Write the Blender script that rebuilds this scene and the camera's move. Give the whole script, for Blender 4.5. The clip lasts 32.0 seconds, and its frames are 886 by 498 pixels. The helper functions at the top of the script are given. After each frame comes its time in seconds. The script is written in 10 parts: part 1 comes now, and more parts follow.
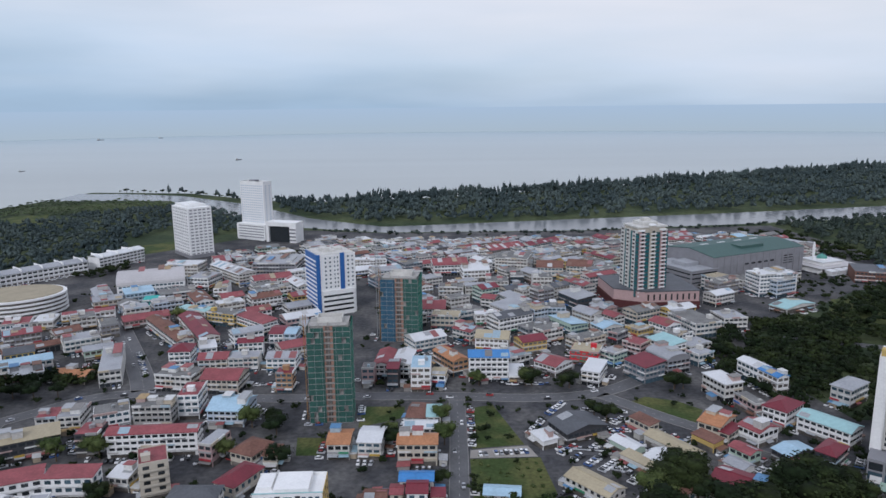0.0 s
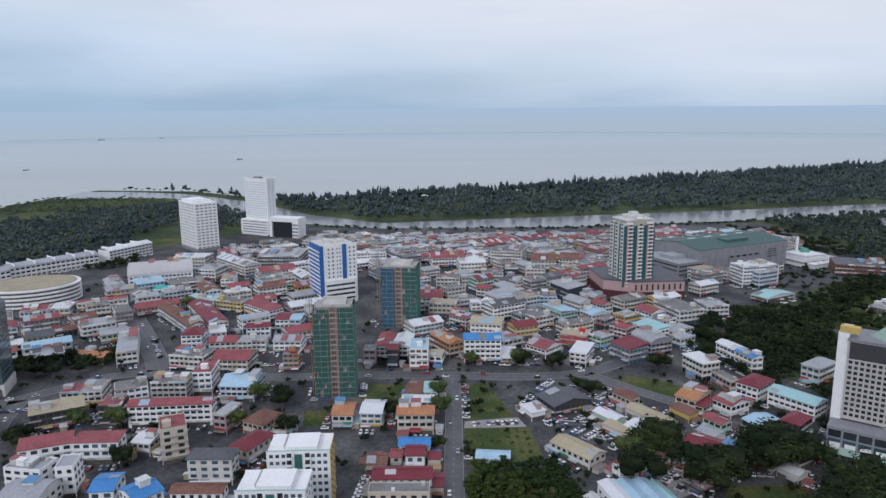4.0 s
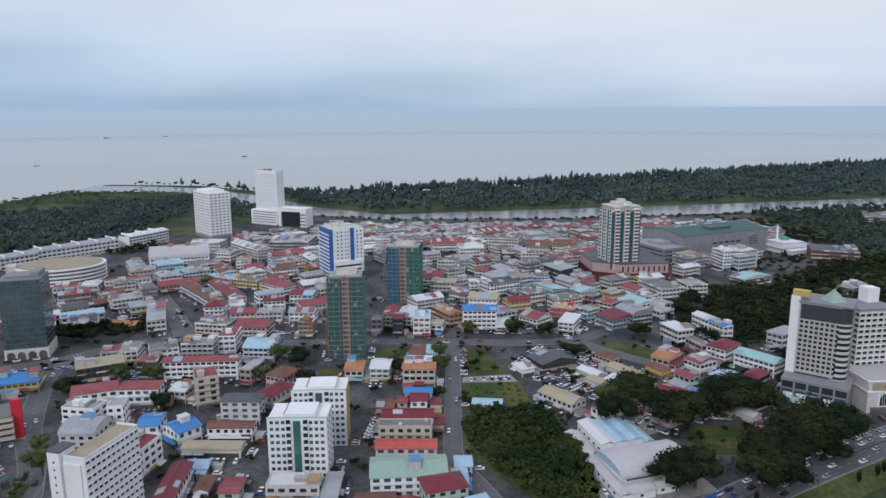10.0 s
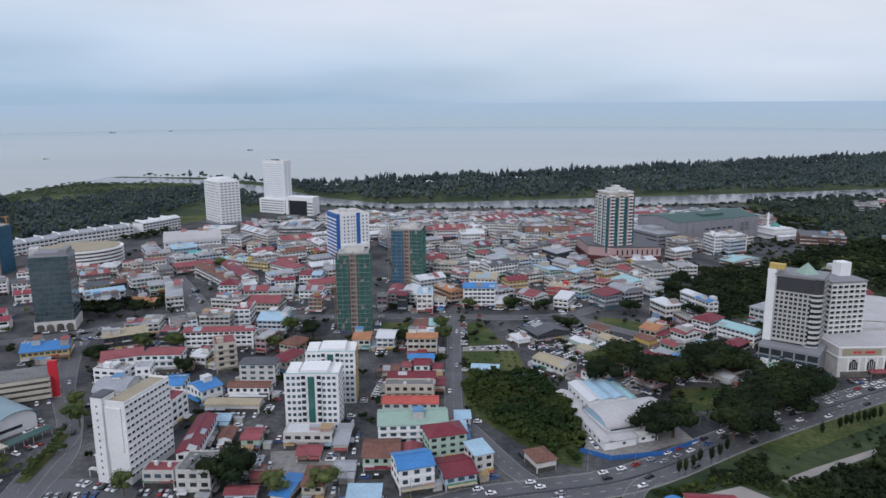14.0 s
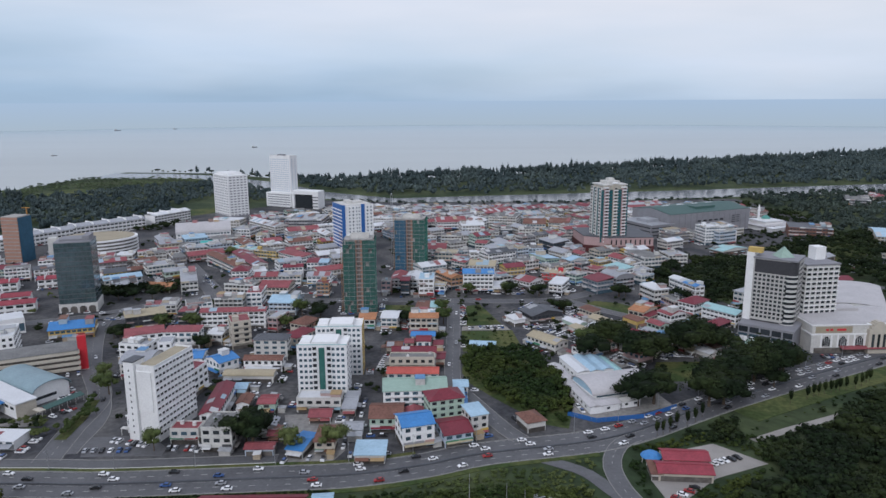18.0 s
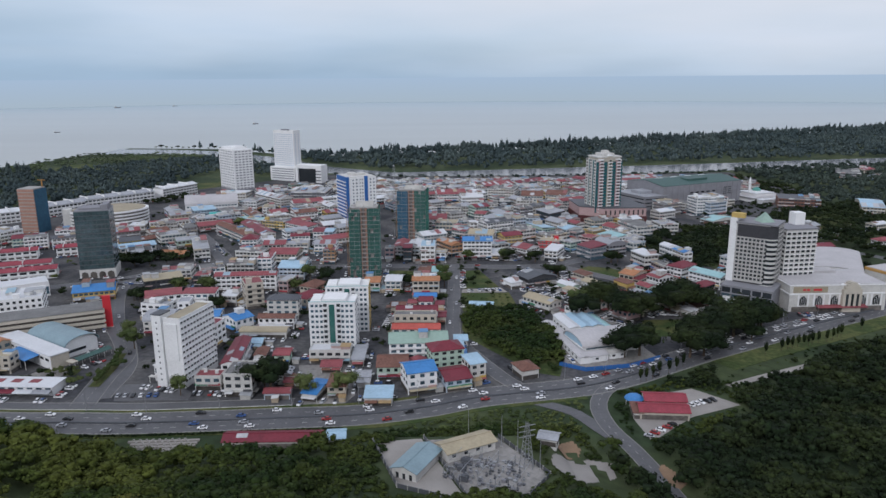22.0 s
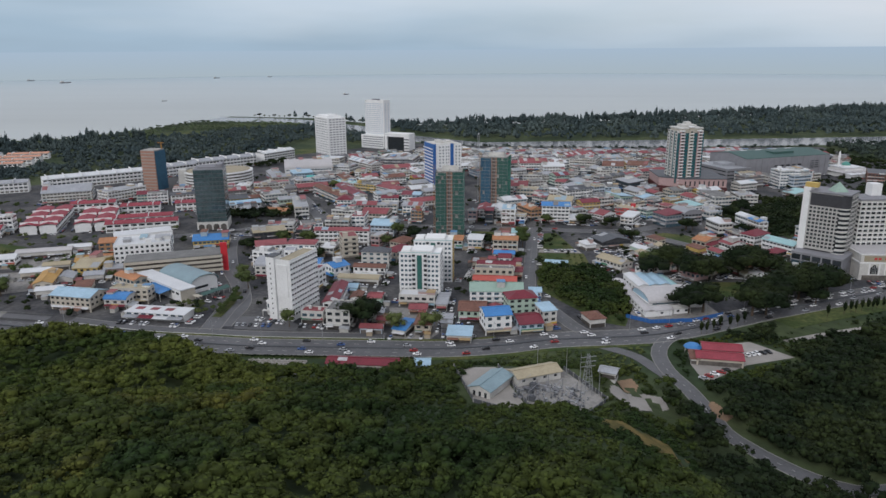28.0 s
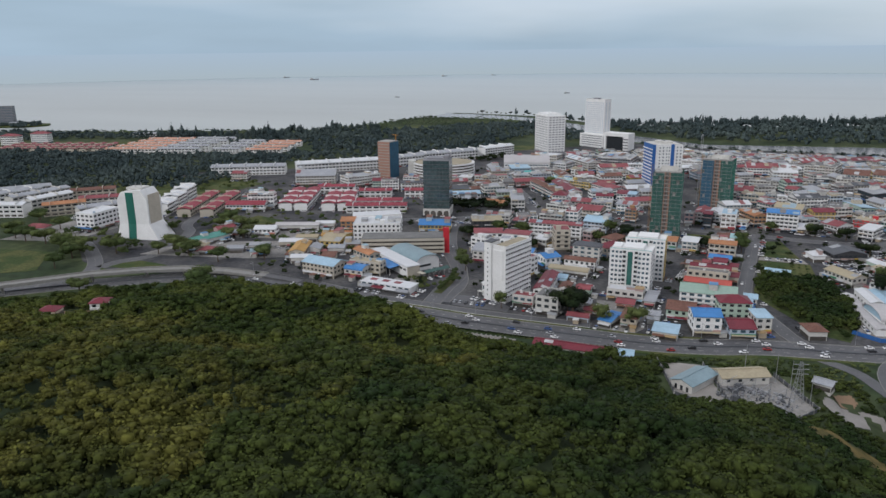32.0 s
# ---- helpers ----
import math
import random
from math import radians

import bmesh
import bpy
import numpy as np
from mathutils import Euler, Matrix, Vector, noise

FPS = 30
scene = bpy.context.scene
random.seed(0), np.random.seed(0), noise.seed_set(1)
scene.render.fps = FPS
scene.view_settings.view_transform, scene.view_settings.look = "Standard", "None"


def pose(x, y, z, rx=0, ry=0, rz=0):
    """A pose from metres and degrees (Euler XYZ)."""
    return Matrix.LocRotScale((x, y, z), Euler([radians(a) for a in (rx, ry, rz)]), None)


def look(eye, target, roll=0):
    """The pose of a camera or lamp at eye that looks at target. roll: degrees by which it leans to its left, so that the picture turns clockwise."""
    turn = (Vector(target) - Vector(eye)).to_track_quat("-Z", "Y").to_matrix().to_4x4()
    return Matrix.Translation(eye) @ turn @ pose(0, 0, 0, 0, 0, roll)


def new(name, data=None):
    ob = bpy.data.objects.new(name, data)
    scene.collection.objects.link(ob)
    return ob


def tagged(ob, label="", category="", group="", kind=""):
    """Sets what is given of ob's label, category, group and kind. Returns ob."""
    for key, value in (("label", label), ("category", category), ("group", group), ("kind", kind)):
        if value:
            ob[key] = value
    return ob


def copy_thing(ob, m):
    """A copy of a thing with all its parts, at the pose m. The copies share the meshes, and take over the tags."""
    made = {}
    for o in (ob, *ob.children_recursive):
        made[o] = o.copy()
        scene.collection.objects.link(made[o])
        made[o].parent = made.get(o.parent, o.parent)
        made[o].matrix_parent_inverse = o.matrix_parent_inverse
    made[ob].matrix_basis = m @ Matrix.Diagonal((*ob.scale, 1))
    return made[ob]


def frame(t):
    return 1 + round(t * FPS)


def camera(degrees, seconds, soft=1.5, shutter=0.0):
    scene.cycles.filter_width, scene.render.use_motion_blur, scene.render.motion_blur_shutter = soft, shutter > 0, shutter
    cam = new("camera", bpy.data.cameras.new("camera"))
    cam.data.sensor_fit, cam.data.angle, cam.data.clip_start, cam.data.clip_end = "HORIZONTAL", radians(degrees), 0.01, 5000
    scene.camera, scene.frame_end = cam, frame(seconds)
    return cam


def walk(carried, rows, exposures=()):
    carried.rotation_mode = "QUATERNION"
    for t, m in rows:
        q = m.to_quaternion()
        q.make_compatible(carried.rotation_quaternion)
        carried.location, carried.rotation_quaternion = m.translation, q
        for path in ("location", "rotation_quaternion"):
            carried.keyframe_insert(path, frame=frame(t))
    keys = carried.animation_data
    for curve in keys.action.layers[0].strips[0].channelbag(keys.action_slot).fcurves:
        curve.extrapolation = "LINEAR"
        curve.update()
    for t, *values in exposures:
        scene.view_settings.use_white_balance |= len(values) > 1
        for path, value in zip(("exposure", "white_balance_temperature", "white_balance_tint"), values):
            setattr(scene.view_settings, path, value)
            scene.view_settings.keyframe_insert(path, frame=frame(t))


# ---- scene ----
cam = camera(64.0, 32.0)
PATH = [
    (0, (0.222, -1.174, 162.875), (0.266, 0.785, 162.479), -0.6),
    (0.5, (0.367, -4.663, 162.454), (0.412, -2.703, 162.059), -0.6),
    (1, (0.558, -8.185, 162.106), (0.603, -6.225, 161.712), -0.6),
    (1.5, (0.715, -11.692, 161.862), (0.761, -9.732, 161.469), -0.6),
    (2, (0.735, -15.41, 161.636), (0.78, -13.449, 161.243), -0.6),
    (2.5, (0.724, -18.989, 161.43), (0.77, -17.028, 161.037), -0.5),
    (3, (0.717, -22.603, 161.241), (0.763, -20.643, 160.849), -0.5),
    (3.5, (0.701, -26.333, 161.049), (0.748, -24.373, 160.656), -0.5),
    (5.5, (0.084, -41.433, 159.626), (0.133, -39.472, 159.235), -0.4),
    (6, (-0.378, -45.585, 159.396), (-0.327, -43.624, 159.005), -0.4),
    (6.5, (-0.565, -49.555, 159.08), (-0.514, -47.594, 158.691), -0.4),
    (7, (-0.55, -53.458, 158.668), (-0.5, -51.497, 158.278), -0.4),
    (7.5, (-0.515, -57.301, 158.169), (-0.464, -55.34, 157.778), -0.4),
    (8, (-0.523, -61.3, 157.533), (-0.473, -59.339, 157.142), -0.4),
    (8.5, (-0.627, -65.641, 156.746), (-0.578, -63.68, 156.356), -0.3),
    (9, (-0.824, -69.774, 156.083), (-0.776, -67.813, 155.693), -0.3),
    (9.5, (-0.812, -73.603, 155.436), (-0.765, -71.642, 155.046), -0.3),
    (10, (-0.739, -77.36, 154.784), (-0.693, -75.399, 154.393), -0.3),
    (10.5, (-0.595, -81.156, 154.102), (-0.551, -79.195, 153.709), -0.3),
    (11, (-0.556, -85.008, 153.349), (-0.513, -83.048, 152.956), -0.4),
    (11.5, (-0.631, -89.062, 152.492), (-0.589, -87.102, 152.097), -0.3),
    (12, (-0.635, -93.101, 151.806), (-0.594, -91.141, 151.41), -0.3),
    (12.5, (-0.78, -97.197, 151.248), (-0.739, -95.237, 150.85), -0.3),
    (13, (-0.94, -101.267, 150.743), (-0.9, -99.308, 150.343), -0.4),
    (13.5, (-0.743, -104.705, 150.064), (-0.705, -102.746, 149.663), -0.4),
    (14, (-0.552, -108.247, 149.443), (-0.515, -106.288, 149.041), -0.3),
    (14.5, (-0.39, -112.141, 148.931), (-0.354, -110.182, 148.526), -0.4),
    (16.5, (0.035, -126.958, 147.142), (0.068, -125.0, 146.738), -0.3),
    (17, (0.253, -130.735, 147.05), (0.284, -128.776, 146.645), -0.3),
    (17.5, (0.327, -134.517, 146.97), (0.356, -132.559, 146.565), -0.3),
    (18, (0.161, -138.119, 146.893), (0.191, -136.161, 146.487), -0.3),
    (18.5, (-0.253, -141.511, 146.76), (-0.222, -139.553, 146.354), -0.3),
    (19, (-0.713, -144.652, 146.529), (-0.681, -142.694, 146.121), -0.4),
    (19.5, (-1.137, -148.071, 146.271), (-1.105, -146.114, 145.86), -0.4),
    (20, (-1.456, -151.729, 145.994), (-1.423, -149.773, 145.581), -0.4),
    (20.5, (-1.394, -155.192, 145.71), (-1.361, -153.236, 145.296), -0.4),
    (21, (-1.254, -158.741, 145.426), (-1.222, -156.786, 145.005), -0.4),
    (21.5, (-1.091, -162.221, 145.147), (-1.061, -160.271, 144.706), -0.4),
    (22, (-1.035, -165.821, 144.857), (-1.005, -163.876, 144.39), -0.4),
    (22.5, (-0.908, -169.464, 144.598), (-0.879, -167.526, 144.106), -0.4),
    (23, (-0.975, -172.953, 144.334), (-0.947, -171.022, 143.816), -0.4),
    (23.5, (-0.874, -176.14, 144.07), (-0.847, -174.213, 143.534), -0.4),
    (24, (-0.777, -179.169, 143.945), (-0.75, -177.243, 143.407), -0.3),
    (24.5, (-0.543, -182.832, 144.293), (-0.517, -180.906, 143.755), -0.4),
    (25, (-0.504, -186.698, 144.63), (-0.478, -184.772, 144.091), -0.3),
    (25.5, (-0.845, -190.542, 144.918), (-0.844, -188.616, 144.379), -0.2),
    (26, (-1.111, -194.051, 145.113), (-1.157, -192.125, 144.576), -0.1),
    (26.5, (-0.94, -197.323, 145.174), (-1.043, -195.4, 144.636), -0.1),
    (28.5, (1.387, -208.796, 145.156), (1.18, -206.881, 144.617), -0.4),
    (29, (1.708, -211.755, 145.204), (1.502, -209.841, 144.664), -0.3),
    (29.5, (2.114, -214.467, 145.329), (1.86, -212.557, 144.792), -0.5),
    (30, (2.492, -216.874, 145.593), (2.044, -215.001, 145.054), -0.5),
    (30.5, (3.151, -219.542, 145.869), (2.615, -217.692, 145.332), -0.6),
    (31, (3.781, -222.584, 146.024), (3.179, -220.754, 145.488), -0.6),
    (31.5, (4.031, -225.748, 146.212), (3.333, -223.952, 145.677), -0.7),
    (32, (3.835, -228.899, 146.388), (3.073, -227.129, 145.851), -0.7),
]
walk(cam, [(t, look(eye, target, roll)) for t, eye, target, roll in PATH], [(0, 0.0, 5800, 14), (20, 0.0, 5800, 14), (24, -0.1, 5980, 13), (32, -0.05, 6180, 12)])

# ---- light ----
SUN_AZ, SUN_EL = radians(203), radians(36)
world = bpy.data.worlds.new("sky")
scene.world = world
world.use_nodes = True
wn, wl = world.node_tree.nodes, world.node_tree.links
wbg = wn["Background"]
sky = wn.new("ShaderNodeTexSky")
sky.sky_type, sky.sun_disc, sky.sun_elevation, sky.sun_rotation = "NISHITA", False, SUN_EL, SUN_AZ
sky.air_density, sky.dust_density, sky.ozone_density = 1.0, 2.0, 1.0
geo = wn.new("ShaderNodeTexCoord")
stretch = wn.new("ShaderNodeMapping")
stretch.inputs["Scale"].default_value = (1.6, 1.6, 9.0)
cloud = wn.new("ShaderNodeTexNoise")
cloud.inputs["Scale"].default_value, cloud.inputs["Detail"].default_value, cloud.inputs["Roughness"].default_value = 1.3, 5.0, 0.5
ramp = wn.new("ShaderNodeValToRGB")
ramp.color_ramp.elements[0].position, ramp.color_ramp.elements[0].color = 0.34, (0.80, 0.80, 0.80, 1)
ramp.color_ramp.elements[1].position, ramp.color_ramp.elements[1].color = 0.62, (1, 1, 1, 1)
wl.new(geo.outputs["Generated"], stretch.inputs["Vector"])
wl.new(stretch.outputs["Vector"], cloud.inputs["Vector"])
wl.new(cloud.outputs["Fac"], ramp.inputs["Fac"])
cover = wn.new("ShaderNodeMix")
cover.data_type = "RGBA"
cover.inputs[7].default_value = (8.2, 8.4, 8.7, 1)
wl.new(ramp.outputs["Color"], cover.inputs[0])
wl.new(sky.outputs["Color"], cover.inputs[6])
low = wn.new("ShaderNodeSeparateXYZ")
wl.new(geo.outputs["Generated"], low.inputs[0])
bank = wn.new("ShaderNodeTexNoise")
bank.inputs["Scale"].default_value, bank.inputs["Detail"].default_value = 1.7, 3.0
wl.new(stretch.outputs["Vector"], bank.inputs["Vector"])
lean = wn.new("ShaderNodeMath")
lean.operation, lean.inputs[1].default_value = "MULTIPLY_ADD", 0.09
wl.new(low.outputs["X"], lean.inputs[0])
wl.new(low.outputs["Z"], lean.inputs[2])
ragged = wn.new("ShaderNodeMath")
ragged.operation, ragged.inputs[1].default_value = "MULTIPLY_ADD", 0.10
wl.new(bank.outputs["Fac"], ragged.inputs[0])
wl.new(lean.outputs[0], ragged.inputs[2])
height = wn.new("ShaderNodeValToRGB")
height.color_ramp.elements[0].position, height.color_ramp.elements[0].color = 0.04, (0.55, 0.69, 0.78, 1)
height.color_ramp.elements[1].position, height.color_ramp.elements[1].color = 0.20, (1.04, 1.0, 0.94, 1)
mid = height.color_ramp.elements.new(0.10)
mid.color = (0.79, 0.875, 0.91, 1)
zenith = height.color_ramp.elements.new(0.5)
zenith.color = (1, 1, 1.02, 1)
wl.new(ragged.outputs[0], height.inputs["Fac"])
tint = wn.new("ShaderNodeMix")
tint.data_type, tint.blend_type = "RGBA", "MULTIPLY"
tint.inputs[0].default_value = 1.0
wl.new(cover.outputs[2], tint.inputs[6])
wl.new(height.outputs["Color"], tint.inputs[7])
wl.new(tint.outputs[2], wbg.inputs["Color"])
wbg.inputs["Strength"].default_value = 0.095
sun = new("sun", bpy.data.lights.new("sun", "SUN"))
sun.data.energy, sun.data.angle, sun.data.color = 1.28, radians(14), (1.0, 0.96, 0.9)
sun.matrix_world = look((0, 0, 0), (-math.sin(SUN_AZ) * math.cos(SUN_EL), -math.cos(SUN_AZ) * math.cos(SUN_EL), -math.sin(SUN_EL)))

# ---- materials ----


def mat(name, color, rough=0.8, metal=0.0, var=0.18, scale=0.5, fine=6.0, bump=0.0, obj=0.0, spec=0.3):
    """A worn surface: colour with stains at a large scale and grain at a fine one."""
    m = bpy.data.materials.new(name)
    m.use_nodes = True
    n, l = m.node_tree.nodes, m.node_tree.links
    b = n["Principled BSDF"]
    b.inputs["Roughness"].default_value, b.inputs["Metallic"].default_value = rough, metal
    b.inputs["Specular IOR Level"].default_value = spec
    tc = n.new("ShaderNodeNewGeometry")
    big, small = n.new("ShaderNodeTexNoise"), n.new("ShaderNodeTexNoise")
    big.inputs["Scale"].default_value, big.inputs["Detail"].default_value = scale, 4
    small.inputs["Scale"].default_value, small.inputs["Detail"].default_value = fine, 3
    l.new(tc.outputs["Position"], big.inputs["Vector"])
    l.new(tc.outputs["Position"], small.inputs["Vector"])
    add = n.new("ShaderNodeMath")
    add.operation = "ADD"
    l.new(big.outputs["Fac"], add.inputs[0])
    l.new(small.outputs["Fac"], add.inputs[1])
    mr = n.new("ShaderNodeMapRange")
    mr.inputs["From Min"].default_value, mr.inputs["From Max"].default_value = 0.6, 1.4
    mr.inputs["To Min"].default_value, mr.inputs["To Max"].default_value = 1 - var, 1 + var
    l.new(add.outputs[0], mr.inputs["Value"])
    hsv = n.new("ShaderNodeHueSaturation")
    hsv.inputs["Color"].default_value = (*color, 1)
    last = mr.outputs["Result"]
    if obj:
        info = n.new("ShaderNodeObjectInfo")
        r2 = n.new("ShaderNodeMapRange")
        r2.inputs["To Min"].default_value, r2.inputs["To Max"].default_value = 1 - obj, 1 + obj
        l.new(info.outputs["Random"], r2.inputs["Value"])
        mul = n.new("ShaderNodeMath")
        mul.operation = "MULTIPLY"
        l.new(last, mul.inputs[0])
        l.new(r2.outputs["Result"], mul.inputs[1])
        last = mul.outputs[0]
    l.new(last, hsv.inputs["Value"])
    l.new(hsv.outputs["Color"], b.inputs["Base Color"])
    if bump:
        bp = n.new("ShaderNodeBump")
        bp.inputs["Strength"].default_value, bp.inputs["Distance"].default_value = bump, 0.1
        l.new(small.outputs["Fac"], bp.inputs["Height"])
        l.new(bp.outputs["Normal"], b.inputs["Normal"])
    return m


def two_tone(name, c1, c2, scale, rough=0.95, lo=0.42, hi=0.6, fine=0.6, spec=0.2, island=0.0):
    """Ground or leaves: two colours in patches, with a finer grain over them."""
    m = bpy.data.materials.new(name)
    m.use_nodes = True
    n, l = m.node_tree.nodes, m.node_tree.links
    b = n["Principled BSDF"]
    b.inputs["Roughness"].default_value, b.inputs["Specular IOR Level"].default_value = rough, spec
    tc = n.new("ShaderNodeNewGeometry")
    big, small = n.new("ShaderNodeTexNoise"), n.new("ShaderNodeTexNoise")
    big.inputs["Scale"].default_value, big.inputs["Detail"].default_value = scale, 5
    small.inputs["Scale"].default_value, small.inputs["Detail"].default_value = fine, 4
    l.new(tc.outputs["Position"], big.inputs["Vector"])
    l.new(tc.outputs["Position"], small.inputs["Vector"])
    rp = n.new("ShaderNodeValToRGB")
    rp.color_ramp.elements[0].position, rp.color_ramp.elements[0].color = lo, (*c1, 1)
    rp.color_ramp.elements[1].position, rp.color_ramp.elements[1].color = hi, (*c2, 1)
    l.new(big.outputs["Fac"], rp.inputs["Fac"])
    mr = n.new("ShaderNodeMapRange")
    mr.inputs["From Min"].default_value, mr.inputs["From Max"].default_value = 0.3, 0.7
    mr.inputs["To Min"].default_value, mr.inputs["To Max"].default_value = 0.7, 1.3
    l.new(small.outputs["Fac"], mr.inputs["Value"])
    last = mr.outputs["Result"]
    if island:
        r2 = n.new("ShaderNodeMapRange")
        r2.inputs["To Min"].default_value, r2.inputs["To Max"].default_value = 1 - island, 1 + island
        l.new(tc.outputs["Random Per Island"], r2.inputs["Value"])
        mul = n.new("ShaderNodeMath")
        mul.operation = "MULTIPLY"
        l.new(last, mul.inputs[0])
        l.new(r2.outputs["Result"], mul.inputs[1])
        last = mul.outputs[0]
    hsv = n.new("ShaderNodeHueSaturation")
    l.new(rp.outputs["Color"], hsv.inputs["Color"])
    l.new(last, hsv.inputs["Value"])
    l.new(hsv.outputs["Color"], b.inputs["Base Color"])
    return m


WHITE = mat("white_paint", (0.72, 0.72, 0.71), 0.7, var=0.1, scale=0.15, fine=1.2)
OFFWHITE = mat("aged_white_paint", (0.52, 0.51, 0.48), 0.8, var=0.22, scale=0.2, fine=1.5)
CREAM = mat("cream_paint", (0.46, 0.42, 0.35), 0.8, var=0.15, scale=0.2, fine=1.5)
YELLOWP = mat("yellow_paint", (0.50, 0.36, 0.12), 0.8, var=0.12)
ORANGEP = mat("orange_paint", (0.34, 0.20, 0.11), 0.8, var=0.15)
PINKP = mat("pink_paint", (0.40, 0.28, 0.27), 0.8, var=0.15)
GREYP = mat("grey_paint", (0.22, 0.22, 0.235), 0.8, var=0.15, scale=0.2)
PALEBLUE = mat("pale_blue_paint", (0.42, 0.48, 0.55), 0.8, var=0.12)
PALEGREEN = mat("pale_green_paint", (0.38, 0.48, 0.40), 0.8, var=0.12)
DARKP = mat("dark_cladding", (0.05, 0.05, 0.055), 0.5, var=0.2)
CONCRETE = mat("weathered_concrete", (0.33, 0.32, 0.30), 0.9, var=0.25, scale=0.25, fine=2.0, bump=0.3)
DIRTYROOF = mat("stained_flat_roof", (0.17, 0.17, 0.165), 0.95, var=0.4, scale=0.12, fine=1.0)
TANROOF = mat("tan_roof", (0.32, 0.28, 0.20), 0.9, var=0.2, scale=0.15)
BRICKP = mat("bare_brick_infill", (0.34, 0.20, 0.15), 0.9, var=0.25, scale=0.6, fine=3.0)
BLUEP = mat("blue_facade_panel", (0.035, 0.12, 0.34), 0.45, var=0.12)
TEAL = mat("teal_paint", (0.04, 0.36, 0.33), 0.6, var=0.1)
REDR = mat("red_metal_roof", (0.155, 0.020, 0.032), 0.55, var=0.3, scale=0.12, fine=0.9, spec=0.4)
PINKR = mat("faded_red_roof", (0.235, 0.068, 0.075), 0.7, var=0.3, scale=0.15, fine=0.9)
ORANGER = mat("orange_tile_roof", (0.38, 0.18, 0.09), 0.75, var=0.3, scale=0.15, fine=0.9)
BROWNR = mat("rusty_brown_roof", (0.16, 0.08, 0.06), 0.8, var=0.4, scale=0.15, fine=0.9)
BLUER = mat("blue_metal_roof", (0.05, 0.19, 0.44), 0.5, var=0.2, scale=0.12, fine=0.9, spec=0.4)
LBLUER = mat("light_blue_metal_roof", (0.32, 0.46, 0.56), 0.5, var=0.18, scale=0.12, fine=0.9, spec=0.4)
CYANR = mat("turquoise_metal_roof", (0.30, 0.48, 0.49), 0.5, var=0.15)
GREENR = mat("pale_green_metal_roof", (0.27, 0.37, 0.31), 0.6, var=0.15)
DGREENR = mat("dull_green_roof", (0.05, 0.10, 0.09), 0.6, var=0.2)
GREYR = mat("grey_metal_roof", (0.30, 0.31, 0.33), 0.5, var=0.22, scale=0.12, fine=0.9, spec=0.4)
WHITER = mat("white_metal_roof", (0.57, 0.58, 0.59), 0.5, var=0.12, scale=0.1, fine=0.9, spec=0.4)
DARKR = mat("dark_grey_roof", (0.085, 0.09, 0.10), 0.6, var=0.25, scale=0.12, fine=0.9)
TANR = mat("tan_metal_roof", (0.36, 0.31, 0.21), 0.6, var=0.2, scale=0.12, fine=0.9)
GLASS = mat("dark_window_glass", (0.03, 0.035, 0.04), 0.15, var=0.3, obj=0.5, spec=0.6)
BGLASS = mat("bluish_window_glass", (0.05, 0.085, 0.11), 0.12, var=0.3, obj=0.4, spec=0.6)
GGLASS = mat("green_window_glass", (0.035, 0.115, 0.10), 0.15, var=0.2, obj=0.2, spec=0.6)
# Dark stand-in colour: painted shade of shopfronts, openings and deck interiors.
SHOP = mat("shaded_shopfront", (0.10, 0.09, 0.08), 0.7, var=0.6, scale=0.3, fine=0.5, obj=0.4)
NETS = mat("bright_green_safety_net", (0.03, 0.19, 0.135), 0.85, var=0.3, scale=0.25, fine=1.2)
NETG = mat("green_safety_net", (0.034, 0.098, 0.082), 0.85, var=0.3, scale=0.25, fine=1.2)
NETB = mat("blue_safety_net", (0.035, 0.095, 0.15), 0.85, var=0.3, scale=0.25, fine=1.2)
METAL = mat("galvanised_steel", (0.35, 0.36, 0.37), 0.45, metal=0.6, var=0.2)
RUST = mat("ochre_scaffold", (0.30, 0.16, 0.05), 0.8, var=0.3)
SIGNR = mat("red_sign_panel", (0.50, 0.03, 0.04), 0.5, var=0.05)
ASPHALT = mat("asphalt", (0.075, 0.075, 0.08), 0.75, var=0.28, scale=0.06, fine=0.8, bump=0.1)
LANE = mat("worn_asphalt", (0.088, 0.088, 0.092), 0.62, var=0.3, scale=0.08, fine=0.7, bump=0.1, spec=0.5)
YARD = mat("dusty_yard", (0.24, 0.23, 0.215), 0.95, var=0.4, scale=0.05, fine=0.5)
PAINT = mat("road_paint", (0.36, 0.36, 0.34), 0.8, var=0.4)
KERB = mat("concrete_kerb", (0.24, 0.235, 0.22), 0.9, var=0.2)
EARTH = mat("bare_earth", (0.24, 0.16, 0.10), 0.95, var=0.3, scale=0.1)
SAND = mat("pale_gravel", (0.28, 0.262, 0.24), 0.95, var=0.25, scale=0.08)
BGREYR = mat("blue_grey_metal_roof", (0.20, 0.28, 0.31), 0.5, var=0.15, scale=0.12, fine=0.9, spec=0.4)
DRYGRASS = two_tone("dry_brown_grass", (0.075, 0.065, 0.020), (0.15, 0.11, 0.035), 0.12, fine=0.8)
MAROON = mat("maroon_tiles", (0.085, 0.028, 0.028), 0.5, var=0.2)
OGLASS = mat("grey_green_curtain_glass", (0.055, 0.085, 0.09), 0.1, var=0.6, scale=0.25, fine=0.6, spec=0.9)
TGLASS = mat("teal_curtain_glass", (0.03, 0.125, 0.14), 0.12, var=0.4, scale=0.4, fine=0.8, spec=0.7)
